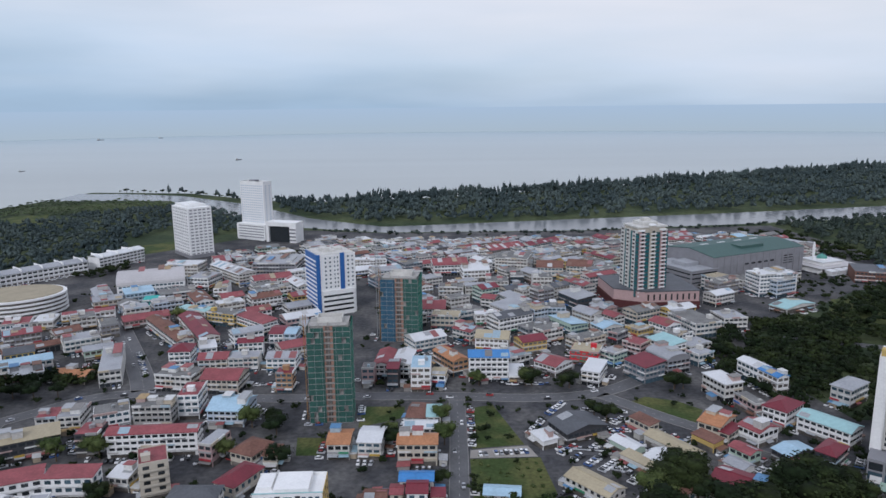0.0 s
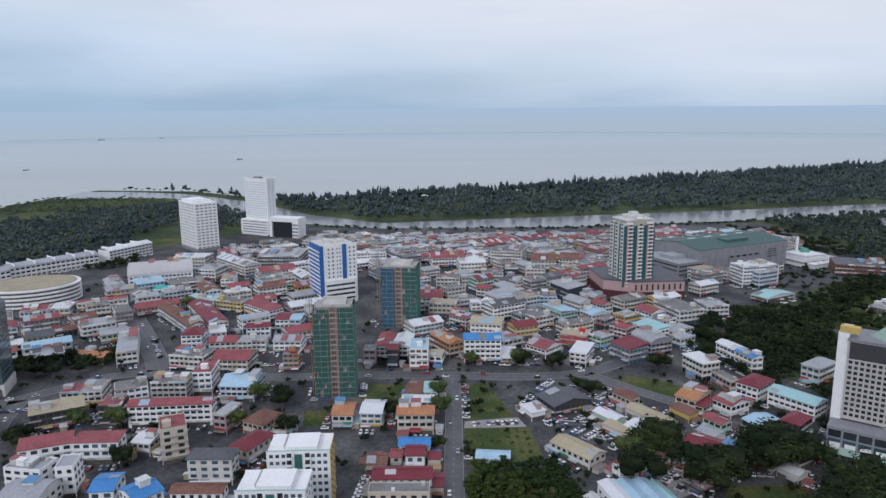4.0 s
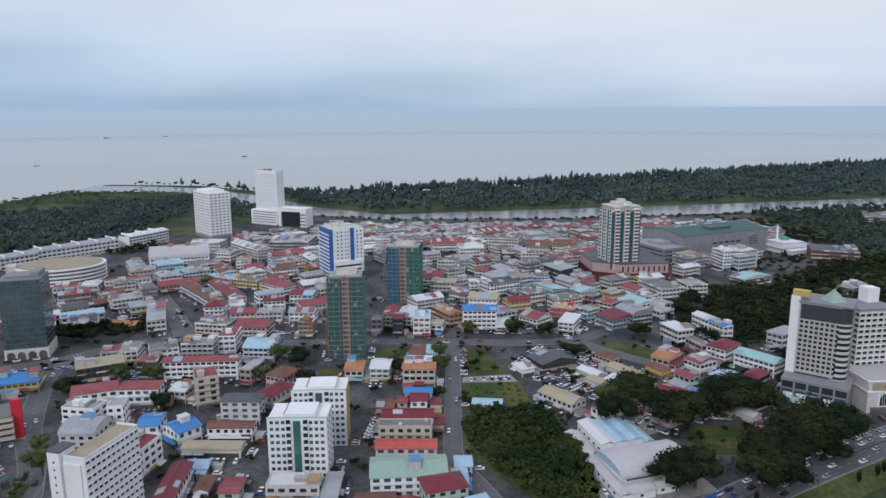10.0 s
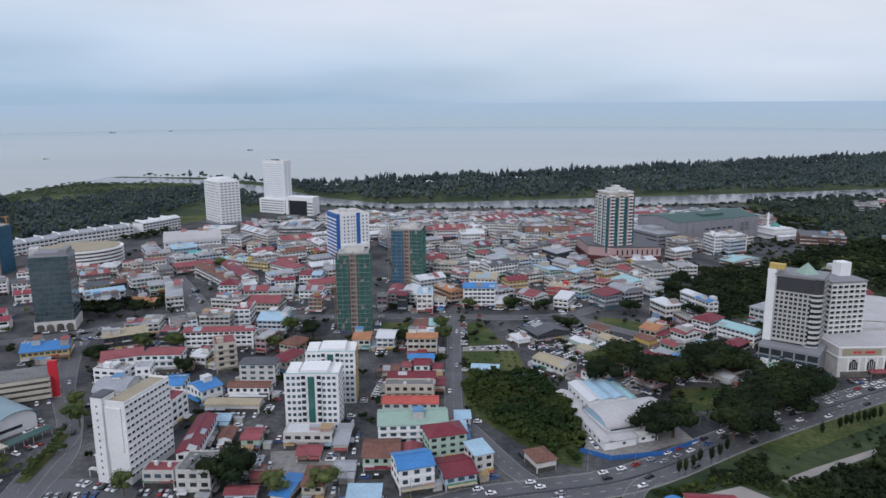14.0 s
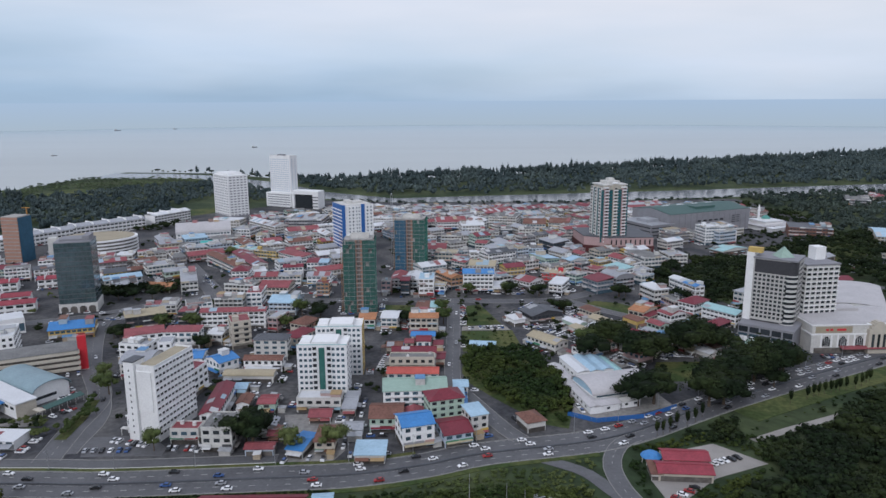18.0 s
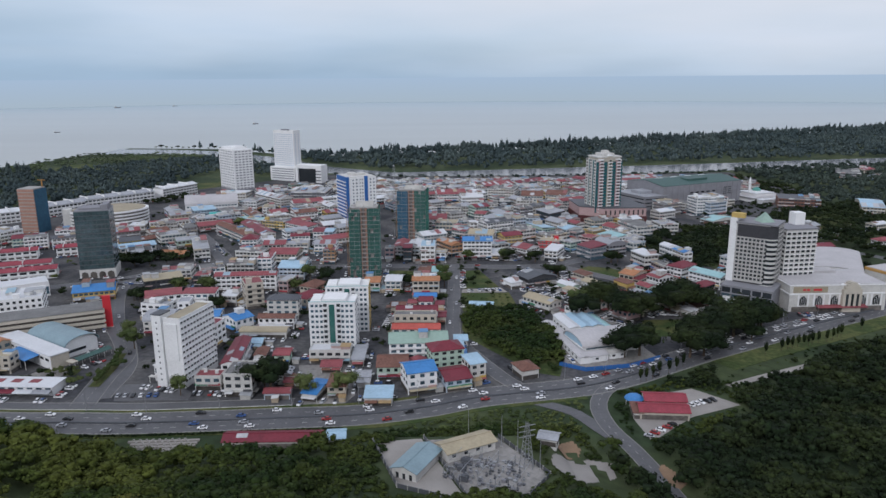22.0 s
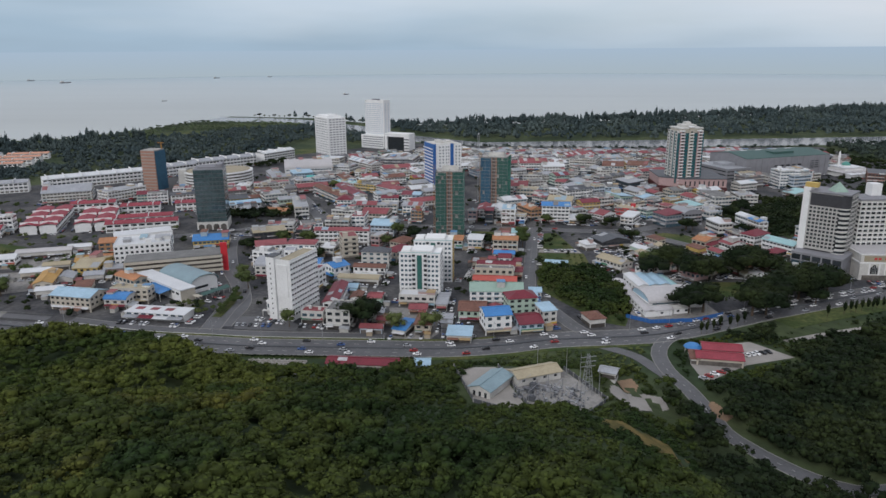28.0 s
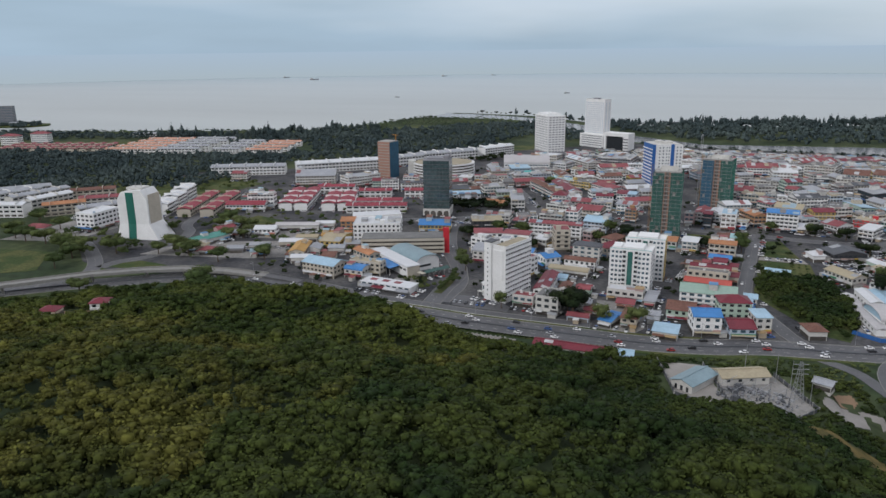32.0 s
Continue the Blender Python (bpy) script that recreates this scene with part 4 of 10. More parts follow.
def corner_hotel():
    """The hotel with a rounded corner, a pyramid skylight and a lower rear wing, over a glazed podium."""
    b = thing("corner_hotel", 210, 277, 0, -38, "cream hotel tower with rounded glass corner and green pyramid", "building")
    w, d, h = 24, 20, 54
    part("wall", G().box(-w / 2, w / 2 - 4, -d / 2, d / 2, 16, h).box(w / 2 - 4, w / 2, -d / 2 + 4, d / 2, 16, h), PUTTY, b)
    part("end_wall", G().box(-w / 2 - 4.5, -w / 2 - 0.02, -d / 2 + 1, d / 2 - 3, 14, h + 3), WHITE, b, "white windowless end wall")
    bay = part("corner_bay", G().cyl(w / 2 - 4, -d / 2 + 4, 4.2, 2, h - 8, 20), OFFWHITE, b)
    for k in range(15):
        z = 3.4 + k * 3.05
        part("bay_band", G().cyl(w / 2 - 4, -d / 2 + 4, 4.3, z, z + 1.5, 20), GLASS, bay, "dark curved window band")
    part("crown_glass", G().box(-w / 2 + 0.8, w / 2 - 3.8, -d / 2 - 0.15, -d / 2 + 0.4, h - 8.5, h - 0.5).cyl(w / 2 - 4, -d / 2 + 4, 4.35, h - 8.5, h - 0.5, 20), DARKP, b, "dark glazed top storeys")
    top = part("roof", G().box(-w / 2 - 0.4, w / 2 + 0.4, -d / 2 - 0.4, d / 2 + 0.4, h, h + 0.9), GREYP, b)
    part("skylight", G().cyl(2, 0, 6.5, h + 0.9, h + 7, 4, 0.1), GREENR, top, "pale green pyramid skylight")
    part("sign_frame", G().box(-w / 2 - 4, -w / 2 + 4, -d / 2 + 1, -d / 2 + 5, h + 3.02, h + 6), YELLOWP, b, "ochre rooftop frame")
    grid_windows(b, w, d, (0,), 17, h - 9, 11, 8, 0.64, 0.56, GLASS, -0.48, 0.32)
    grid_windows(b, w, d, (1,), 17, h - 2, 12, 7, 0.6, 0.56, GLASS, -0.28, 0.49)
    wing = thing("hotel_wing", 238, 289, 0, 8, "cream hotel wing with rows of dark windows", "building")
    ww, wd, wh = 22, 18, 48
    part("wall", G().box(-ww / 2, ww / 2, -wd / 2, wd / 2, 12, wh).box(-ww / 2 + 2, ww / 2 + 1, -wd / 2 + 2, wd / 2 + 6, 10, wh - 3), OFFWHITE, wing)
    part("base", G().box(-ww / 2, ww / 2, -wd / 2, wd / 2, -1, 12), OFFWHITE, wing)
    part("lift_tower", G().box(2, 9, 2, 9, wh, wh + 9), WHITE, wing)
    part("roof", G().box(-ww / 2 - 0.5, ww / 2 + 0.5, -wd / 2 - 0.5, wd / 2 + 0.5, wh, wh + 1), GREYP, wing)
    grid_windows(wing, ww, wd, (0, 3), 14, wh - 1, 11, 6, 0.66, 0.52, GLASS)
    for k in range(11):
        z = 14 + (k + 1) * (wh - 15) / 11
        part("ledge", G().box(-ww / 2 - 0.4, ww / 2 + 0.4, -wd / 2 - 0.4, -wd / 2 - 0.02, z - 0.5, z - 0.2), WHITE, wing)
    p = thing("hotel_podium", 205, 271, 0, -38, "grey and blue glazed podium under the corner hotel", "building")
    pw, pd, ph = 31, 24, 15
    part("wall", G().box(-pw / 2, pw / 2, -pd / 2, pd / 2, -1, ph - 1.4).box(-pw / 2 - 0.3, pw / 2 + 0.3, -pd / 2 - 0.3, pd / 2 + 0.3, ph - 1.38, ph - 0.02), GREYP, p)
    for k in range(3):
        for i in range(5):
            u = -pw / 2 + (i + 0.5) * pw / 5
            m = BGLASS if k < 2 else GLASS
            part("glazed_bay", panel(5.2, 3.6, m), m, p, at=pose(u, -pd / 2, 2.9 + k * 4.5))
            if k == 0 and i < 4:
                part("poster_panel", panel(4.4, 3.2, WHITE, 0.2), WHITE, p, at=pose(u + 0.5, -pd / 2 - 0.1, 6.0))
    part("canopy", G().solid([(-10, -pd / 2 - 5, 4.0), (pw / 2, -pd / 2 - 5, 4.0), (pw / 2, -pd / 2 - 0.1, 5.4), (-10, -pd / 2 - 0.1, 5.4)], [(-10, -pd / 2 - 5, 4.2), (pw / 2, -pd / 2 - 5, 4.2), (pw / 2, -pd / 2 - 0.1, 5.7), (-10, -pd / 2 - 0.1, 5.7)]), GREENR, p, "pale sloping entrance canopy")


corner_hotel()


def arcade_mall():
    """The shopping centre by the hotel, with arched windows along its front."""
    b = thing("shopping_centre", 254, 270.5, 0, 1, "cream shopping centre with tall arched windows", "building")
    w, d, h = 62, 26, 17
    part("wall", G().box(-w / 2, w / 2, -d / 2, d / 2, -1, h), OFFWHITE, b)
    part("cornice", G().box(-w / 2 - 0.5, w / 2 + 0.5, -d / 2 - 0.5, d / 2 + 0.5, h * 0.66, h * 0.71).box(-w / 2 - 0.4, w / 2 + 0.4, -d / 2 - 0.4, d / 2 + 0.4, h, h + 0.5), WHITE, b)
    part("sign_band", G().box(-w / 2 + 2, -w / 2 + 24, -d / 2 - 0.3, -d / 2 + 0.1, h * 0.74, h * 0.96), TANROOF, b, "tan sign band")
    for u in (-24, -21.5, -15.5):
        part("sign", panel(1.8 if u < -16 else 5.5, 1.3, SIGNR, 0.2), SIGNR, b, at=pose(u + 2, -d / 2 - 0.32, h * 0.85))
    for u in (-22, -12, -2, 16, 25):
        g = G().box(u - 2.3, u + 2.3, -d / 2 - 0.12, -d / 2 + 0.1, 4.2, 8.0)
        for k in range(10):
            g.box(u - 2.3 + 4.6 * k / 10, u - 2.3 + 4.6 * (k + 1) / 10, -d / 2 - 0.12, -d / 2 + 0.1, 8.0, 8.0 + 2.3 * math.sin(math.pi * (k + 0.5) / 10))
        for v in (-3.1, 3.1):
            part("pilaster", G().box(u + v - 0.45, u + v + 0.45, -d / 2 - 0.35, -d / 2 + 0.1, 3.6, h * 0.66), WHITE, b)
        aw = part("arched_window", g, GLASS, b)
        for k in range(3):
            part("mullion", G().box(u - 1.2 + k * 1.15, u - 1.05 + k * 1.15, -d / 2 - 0.2, -d / 2 - 0.1, 4.2, 9.6), WHITE, aw)
    g = G().box(2, 14, -d / 2 - 2.5, -d / 2 + 0.1, 0, h - 3)
    for k in range(10):
        g.box(2 + 1.2 * k, 3.2 + 1.2 * k, -d / 2 - 2.5, -d / 2 + 2.5, h - 3, h - 3 + 5.5 * math.sin(math.pi * (k + 0.5) / 10))
    vault = part("entrance_vault", g, CREAM, b, "cream barrel-vaulted entrance bay")
    for u in (4.6, 8, 11.4):
        part("tall_window", panel(1.6, 8, GLASS), GLASS, vault, at=pose(u, -d / 2 - 2.5, 8))
    part("roof", G().box(-w / 2 + 0.5, 1.8, -d / 2 + 0.5, d / 2 - 0.5, h + 0.5, h + 0.9).box(1.81, 14.19, -d / 2 + 3, d / 2 - 0.5, h + 0.5, h + 0.9).box(14.2, w / 2 - 0.5, -d / 2 + 0.5, d / 2 - 0.5, h + 0.5, h + 0.9), MALLR, b)
    part("street_awning", G().solid([(-14, -d / 2 - 4, 3.4), (18, -d / 2 - 4, 3.4), (18, -d / 2 - 0.1, 4.2), (-14, -d / 2 - 0.1, 4.2)], [(-14, -d / 2 - 4, 3.6), (18, -d / 2 - 4, 3.6), (18, -d / 2 - 0.1, 4.5), (-14, -d / 2 - 0.1, 4.5)]), PINKR, b, "faded red street awning")
    # Dark strip paints the shade of an open street floor.
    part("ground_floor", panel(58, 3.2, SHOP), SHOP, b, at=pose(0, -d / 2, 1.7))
    r = thing("shopping_centre", 262, 296, 0, 4, "white-roofed rear hall of the shopping centre", "building")
    part("wall", G().box(-30, 30, -12, 12, -1, 13), OFFWHITE, r)
    part("roof", G().gable(60, 24, 13, 2.0).box(-20, 10, -3, 7, 14.6, 16.6), MALLR, r)
    c = thing("cinema_hall", 303, 346, 0, 62, "white barrel-roofed hall behind the shopping centre", "building")
    part("wall", G().box(-33, 33, -16, 16, -1, 10), WHITE, c)
    part("roof", G().vault(66, 32, 10, 2.5, 0.8, 0.4, 16), MALLR, c)
    for u in (-33, 32.75):
        part("end_wall", G().vault_end(u, 32, 10, 2.5), WHITE, c)
    part("cornice", G().box(-33.5, -33.02, -16.4, 16.4, 9.4, 10.2), TANROOF, c, "tan cornice band")
    for i in range(6):
        part("window", panel(1.6, 1.6, GLASS), GLASS, c, at=pose(-33, -12 + i * 4.8, 6.5, 0, 0, -90))
    e = thing("shopping_centre", 330, 318, 0, 20, "low pale annex with an ochre fascia", "building")
    part("wall", G().box(-15, 15, -12, 12, -1, 9), OFFWHITE, e)
    part("fascia", G().box(-15.3, 15.3, -12.3, 12.3, 9.003, 11), OCHRER, e, "ochre fascia band")
    part("roof", G().box(-14.5, 14.5, -11.5, 11.5, 11.003, 11.4), MALLR, e)
    for i in range(5):
        part("window", panel(3.2, 1.8, GLASS), GLASS, e, at=pose(-12 + i * 6, -12, 5))


arcade_mall()


def far_white_tower():
    b = thing("white_tower", -214, 892, 0, -30, "tall slender white tower on a stepped podium", "building")
    w, d, h = 38, 15, 71
    part("wall", G().box(-w / 2, w / 2, -d / 2, d / 2, 20, h), WHITE, b)
    part("roof_well", G().box(-w / 2 + 1, w / 2 - 1, -d / 2 + 1, d / 2 - 1, h, h + 0.4), DARKR, b, "dark sunken roof")
    for u0, u1, v0, v1 in ((-w / 2, w / 2, d / 2 - 0.6, d / 2), (-w / 2, -w / 2 + 0.6, -d / 2 + 0.61, d / 2 - 0.61), (w / 2 - 0.6, w / 2, -d / 2 + 0.61, d / 2 - 0.61), (-w / 2, w / 2, -d / 2, -d / 2 + 0.6)):
        part("parapet", G().box(u0, u1, v0, v1, h + 0.003, h + 2.2), WHITE, b)
    part("plant_room", G().box(-8, 2, -3, 4, h + 0.4, h + 3.4), GREYP, b)
    part("podium", G().box(-w / 2 - 5, w / 2 + 4, -d / 2 - 5, d / 2 + 10, -2, 20), WHITE, b)
    bands(b, w + 10, d + 10, (0,), 2, 19, 5, 0.34, GREYP, frac=0.86)
    bands(b, w + 8, d + 10, (1,), 2, 19, 5, 0.3, GREYP, frac=0.8)
    for k in range(16):
        z = 22.6 + k * 3.0
        for i in range(11):
            part("window", panel(1.9, 1.5, PALEBLUE), PALEBLUE, b, at=pose(-w / 2 + 2.2 + i * 3.3, -d / 2, z))
        for v in (-3.4, 3.4):
            part("window", panel(2.2, 1.4, PALEBLUE), PALEBLUE, b, at=pose(w / 2, v, z, 0, 0, 90))
    a = thing("white_gate_building", -176, 868, 0, -20, "white portal-like annex with dark glazed front", "building")
    part("wall", G().box(-21, 21, -9, 9, 20, 25).box(-21, -17, -9, 9, -2, 20).box(12, 21, -9, 9, -2, 20), WHITE, a)
    part("glazing", G().box(-17, 12, -6, 8, -2, 20), GLASS, a, "dark glazed hall front")
    for k in range(4):
        part("balcony", G().box(12.4, 20.6, -9.6, -9.02, 2.5 + k * 4.4, 4.4 + k * 4.4), GREYP, a)


far_white_tower()


def far_apartments():
    b = thing("apartment_tower", -264, 795, 0, -50, "broad white apartment tower with balcony rows", "building")
    w, d, h, n = 44, 27, 56, 15
    part("wall", G().box(-w / 2, w / 2, -d / 2, d / 2, -2, h).box(-w / 2 + 2, w / 2 - 8, -d / 2 + 3, d / 2 - 3, h, h + 2.5).box(4, 12, -6, 6, h, h + 4), WHITE, b)
    # Flat grey strips: the shade of set-back balconies drawn by colour.
    for side in (0, 1):
        bands(b, w, d, (side,), 3, h - 1, n, 0.4, GREYP, name="balcony_recess", frac=0.9)
    for i in range(9):
        u = -w / 2 + 1 + i * (w - 2) / 8
        part("pier", G().box(u - 0.9, u + 0.9, -d / 2 - 0.4, -d / 2 + 0.1, 0, h), WHITE, b)
    for i in range(6):
        u = -d / 2 + 1 + i * (d - 2) / 5
        part("pier", G().box(w / 2 - 0.1, w / 2 + 0.4, u - 0.8, u + 0.8, 0, h), WHITE, b)
    part("base_band", G().box(-w / 2 - 0.5, w / 2 + 0.5, -d / 2 - 0.5, d / 2 + 0.5, -1, 4), GREYP, b)


far_apartments()


def twin_bay_tower():
    b = thing("residential_tower", 177, 562, 0, 15, "beige residential tower with teal glass strips", "building")
    w, d, h = 29, 24, 66
    part("wall", G().box(-w / 2 + 2, w / 2 - 2, -d / 2 + 2, d / 2 - 2, 10, h), CREAM, b)
    for u, top, m in ((-9.6, h - 2.5, PINKP), (0, h + 1.6, CREAM), (9.6, h - 2.5, PINKP)):
        bay = part("bay", G().box(u - 2.5, u + 2.5, -d / 2, -d / 2 + 2.0, 10, top).box(u - 1.7, u + 1.7, -d / 2 - 0.9, -d / 2, 10, top - 1.4), m, b)
        part("bay_crown", G().cyl(u, -d / 2 + 1.4, 2.9, top + 0.003, top + 1.2, 12), WHITE, bay)
        for k in range(17):
            part("window", panel(2.4, 1.5, GLASS), GLASS, b, at=pose(u, -d / 2 - 0.9, 12.5 + k * 3.15))
            part("balcony", G().box(u - 2.6, u + 2.6, -d / 2 - 1.3, -d / 2 - 0.95, 10.4 + k * 3.15, 11.3 + k * 3.15), WHITE, b)
    for u, half in ((-13.2, 1.1), (-4.8, 2.2), (4.8, 2.2), (13.2, 1.1)):
        strip_ = part("teal_strip", G().box(u - half, u + half, -d / 2 + 0.5, -d / 2 + 2.1, 10, h - 4), TGLASS, b, "teal glazed strip")
        for k in range(17):
            part("spandrel", G().box(u - half, u + half, -d / 2 + 0.3, -d / 2 + 0.48, 10.4 + k * 3.15, 11.1 + k * 3.15), DARKP, strip_)
    for s in (-1, 1):
        for v in (-7.5, 1.5, 9.5):
            part("bay", G().box(min(s * (w / 2 - 2), s * w / 2), max(s * (w / 2 - 2), s * w / 2), v - 2.3, v + 2.3, 10, h - 2), OFFWHITE, b)
            for k in range(17):
                part("window", panel(2.8, 1.5, GLASS), GLASS, b, at=pose(s * w / 2, v, 12.5 + k * 3.15, 0, 0, 90 * s))
        for v in (-3, 5.6):
            part("teal_strip", G().box(min(s * (w / 2 - 2), s * (w / 2 - 1)), max(s * (w / 2 - 2), s * (w / 2 - 1)), v - 1.9, v + 1.9, 10, h - 3), TGLASS, b, "teal glazed strip")
    part("crown", G().box(-w / 2 + 1, w / 2 - 1, -d / 2 + 1, d / 2 - 1, h, h + 1.2).box(-7, 7, -7, 7, h + 1.2, h + 4).box(-3, 3, -3, 3, h + 4, h + 6.5), OFFWHITE, b)
    p = thing("tower_podium", 184, 573, 0, 3, "pink and maroon shopping podium with dark roof", "building")
    pw, pd, ph = 66, 58, 15
    pts = [(-pw / 2, -pd / 2 + 14), (-pw / 2 + 22, -pd / 2), (pw / 2, -pd / 2), (pw / 2, pd / 2), (-pw / 2, pd / 2)]
    part("wall", G().poly(pts, 6.5, ph), PINKP, p)
    part("base", G().poly([(x * 1.02, y * 1.02) for x, y in pts], -1, 6.5), MAROON, p, "maroon ground storeys")
    part("roof", G().poly([(x * 1.015, y * 1.015) for x, y in pts], ph, ph + 0.8), DARKR, p)
    for i in range(9):
        u = -pw / 2 + 24 + i * 4.8
        part("window", panel(1.4, 5, GLASS), GLASS, p, at=pose(u, -pd / 2, 10.5))
        part("shop_bay", panel(3.4, 3.4, SHOP), SHOP, p, at=pose(u, -pd / 2 * 1.02, 2.4))


twin_bay_tower()


def grey_mall():
    b = thing("department_store", 301, 673, 0, 24, "long grey department store with dull green roof", "building")
    w, d, h = 118, 62, 25
    part("wall", G().box(-w / 2, w / 2, -d / 2, d / 2, -1, h).gable_ends(w - 0.1, d - 0.1, h, 4, "x"), GREYP, b)
    part("upper_wall", G().box(-w / 2 - 0.3, w / 2 + 0.3, -d / 2 - 0.3, d / 2 + 0.3, h * 0.62, h), GREYP, b)
    part("roof", G().gable(w, d, h, 4, over=0.3, t=0.5).box(-w * 0.1, w * 0.15, -d * 0.3, -d * 0.1, h + 1, h + 4.5), DGREENR, b)
    for i in range(14):
        u = -w / 2 + 5 + i * (w - 10) / 13
        part("pier", G().box(u - 0.6, u + 0.6, -d / 2 - 0.7, -d / 2 - 0.3, -0.5, h), GREYP, b)
        if 3 < i < 9:
            part("window", panel(5, 1.6, GLASS), GLASS, b, at=pose(u + 3.5, -d / 2 - 0.3, h * 0.62))
    for k in range(4):
        part("skylight", G().box(-w * 0.3 + k * 22, -w * 0.3 + k * 22 + 9, d * 0.12, d * 0.16, h + 3.2, h + 3.75), WHITER, b)
        part("slit_window", panel(12, 0.8, GLASS), GLASS, b, at=pose(w * 0.32, -d / 2 - 0.3, h * 0.45 + k * 2.4))
    e = thing("department_store", 240, 640, 0, 24, "low grey wing of the department store", "building")
    part("wall", G().box(-16, 16, -26, 26, -1, 15), GREYP, e)
    part("roof", G().box(-16.4, 16.4, -26.4, 26.4, 15, 15.8).box(-8, 8, -10, 8, 15.8, 19), GREYR, e)
    bands(e, 32, 52, (0, 3), 2, 14, 3, 0.3, GLASS)


grey_mall()


def mosque():
    b = thing("mosque", 394, 678, 0, 20, "white mosque with stepped flat roofs, green dome and minaret", "mosque")
    part("hall", G().box(-24, 24, -18, 18, -1, 5.5), WHITE, b)
    part("lower_roof", G().box(-26, 26, -20, 20, 5.5, 6.1), MALLR, b)
    part("upper_hall", G().box(-14, 12, -11, 13, 6.1, 9.2), WHITE, b)
    part("upper_roof", G().box(-15.2, 13.2, -12.2, 14.2, 9.2, 9.8), WHITER, b)
    part("drum", G().cyl(-2, 1, 5.2, 9.8, 11, 16), WHITE, b)
    part("dome", G().cyl(-2, 1, 5, 11, 12.6, 16, 4.6).cyl(-2, 1, 4.6, 12.6, 14.2, 16, 3.1).cyl(-2, 1, 3.1, 14.2, 15.3, 16, 0.4).cyl(-2, 1, 0.2, 15.3, 17, 6, 0.05), TEALR, b, "green ribbed dome")
    for u in (-17, -6, 5, 16):
        part("porch_roof", G().hip(8, 9, 4.6, 1.6, over=0.4).box(-3.6, 3.6, -4, 4, -0.5, 4.6), WHITER, b, at=pose(u, -23.5, 0))
    part("minaret", G().cyl(-10, 4, 1.2, 0, 24, 8).cyl(-10, 4, 2, 20, 21, 8).cyl(-10, 4, 1.2, 24, 28, 8, 0.1), WHITE, b)
    # Flat dark panel gives the arcade its shade by colour.
    part("arcade", panel(44, 4, SHOP), SHOP, b, at=pose(0, -18, 2.6))


mosque()


def striped_tower():
    b = thing("green_striped_tower", -455, 202, 0, 12, "white tower with broad dark green stripe and flared base", "building")
    w, d, h = 27, 20, 40
    g = G().solid([(-w / 2 - 3, -d / 2 - 2, -1), (w / 2 + 9, -d / 2 - 2, -1), (w / 2 + 9, d / 2 + 2, -1), (-w / 2 - 3, d / 2 + 2, -1)],
                  [(-w / 2, -d / 2, 13), (w / 2, -d / 2, 13), (w / 2, d / 2, 13), (-w / 2, d / 2, 13)])
    low = [(-w / 2, -d / 2), (w / 2, -d / 2), (w / 2, d / 2), (-w / 2, d / 2)]
    mid_ = [(x, y, h - 7) for x, y in low]
    g.solid([(x, y, 13) for x, y in low], mid_)
    g.solid(mid_, [(-w / 2 + 4, -d / 2, h - 1), (w / 2 - 5, -d / 2, h + 1), (w / 2 - 5, d / 2, h + 1), (-w / 2 + 4, d / 2, h - 1)])
    part("wall", g, WHITE, b)
    part("green_stripe", G().solid([(-5.4, -d / 2 - 2.05, -0.5), (1.6, -d / 2 - 2.05, -0.5), (1.6, -d / 2, -0.5), (-5.4, -d / 2, -0.5)], [(-5.4, -d / 2 - 0.2, 13), (1.6, -d / 2 - 0.2, 13), (1.6, -d / 2 + 0.3, 13), (-5.4, -d / 2 + 0.3, 13)])
         .box(-5.4, 1.6, -d / 2 - 0.2, -d / 2 + 0.3, 13, h - 1.2), STRIPE, b, "broad dark green vertical stripe")
    part("roof_block", G().box(-7, 7, -5, 6, h + 0.5, h + 2.2), OFFWHITE, b)
    for k in range(5):
        part("antenna", G().cyl(-5 + k * 2.4, -2 + (k % 2) * 4, 0.18, h + 0.3, h + 5, 6), METAL, b)
    part("side_panel", G().box(w / 2, w / 2 + 0.25, -d / 2 + 2, d / 2 - 2, 13, h - 3), CREAM, b, "cream louvred side")


striped_tower()


def round_car_park():
    b = thing("round_car_park", -336, 566, 0, 20, "white curved car park with open decks", "building")
    n, rx, ry = 28, 38, 30
    for k in range(5):
        pts = [(rx * math.cos(2 * math.pi * i / n), ry * math.sin(2 * math.pi * i / n)) for i in range(n)]
        part("deck", G().poly(pts, k * 3.3 + 1.6, k * 3.3 + 3.1), WHITE, b)
    # Dark core between decks: interior shade put into its colour.
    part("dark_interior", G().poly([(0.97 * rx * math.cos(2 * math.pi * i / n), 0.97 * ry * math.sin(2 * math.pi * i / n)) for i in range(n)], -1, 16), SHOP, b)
    part("roof", G().poly([(0.92 * rx * math.cos(2 * math.pi * i / n), 0.92 * ry * math.sin(2 * math.pi * i / n)) for i in range(n)], 16.3, 17), TANROOF, b, "tan stained flat roof")
    part("stair_block", G().box(-43, -35, -8, 4, -1, 19), OFFWHITE, b)


round_car_park()


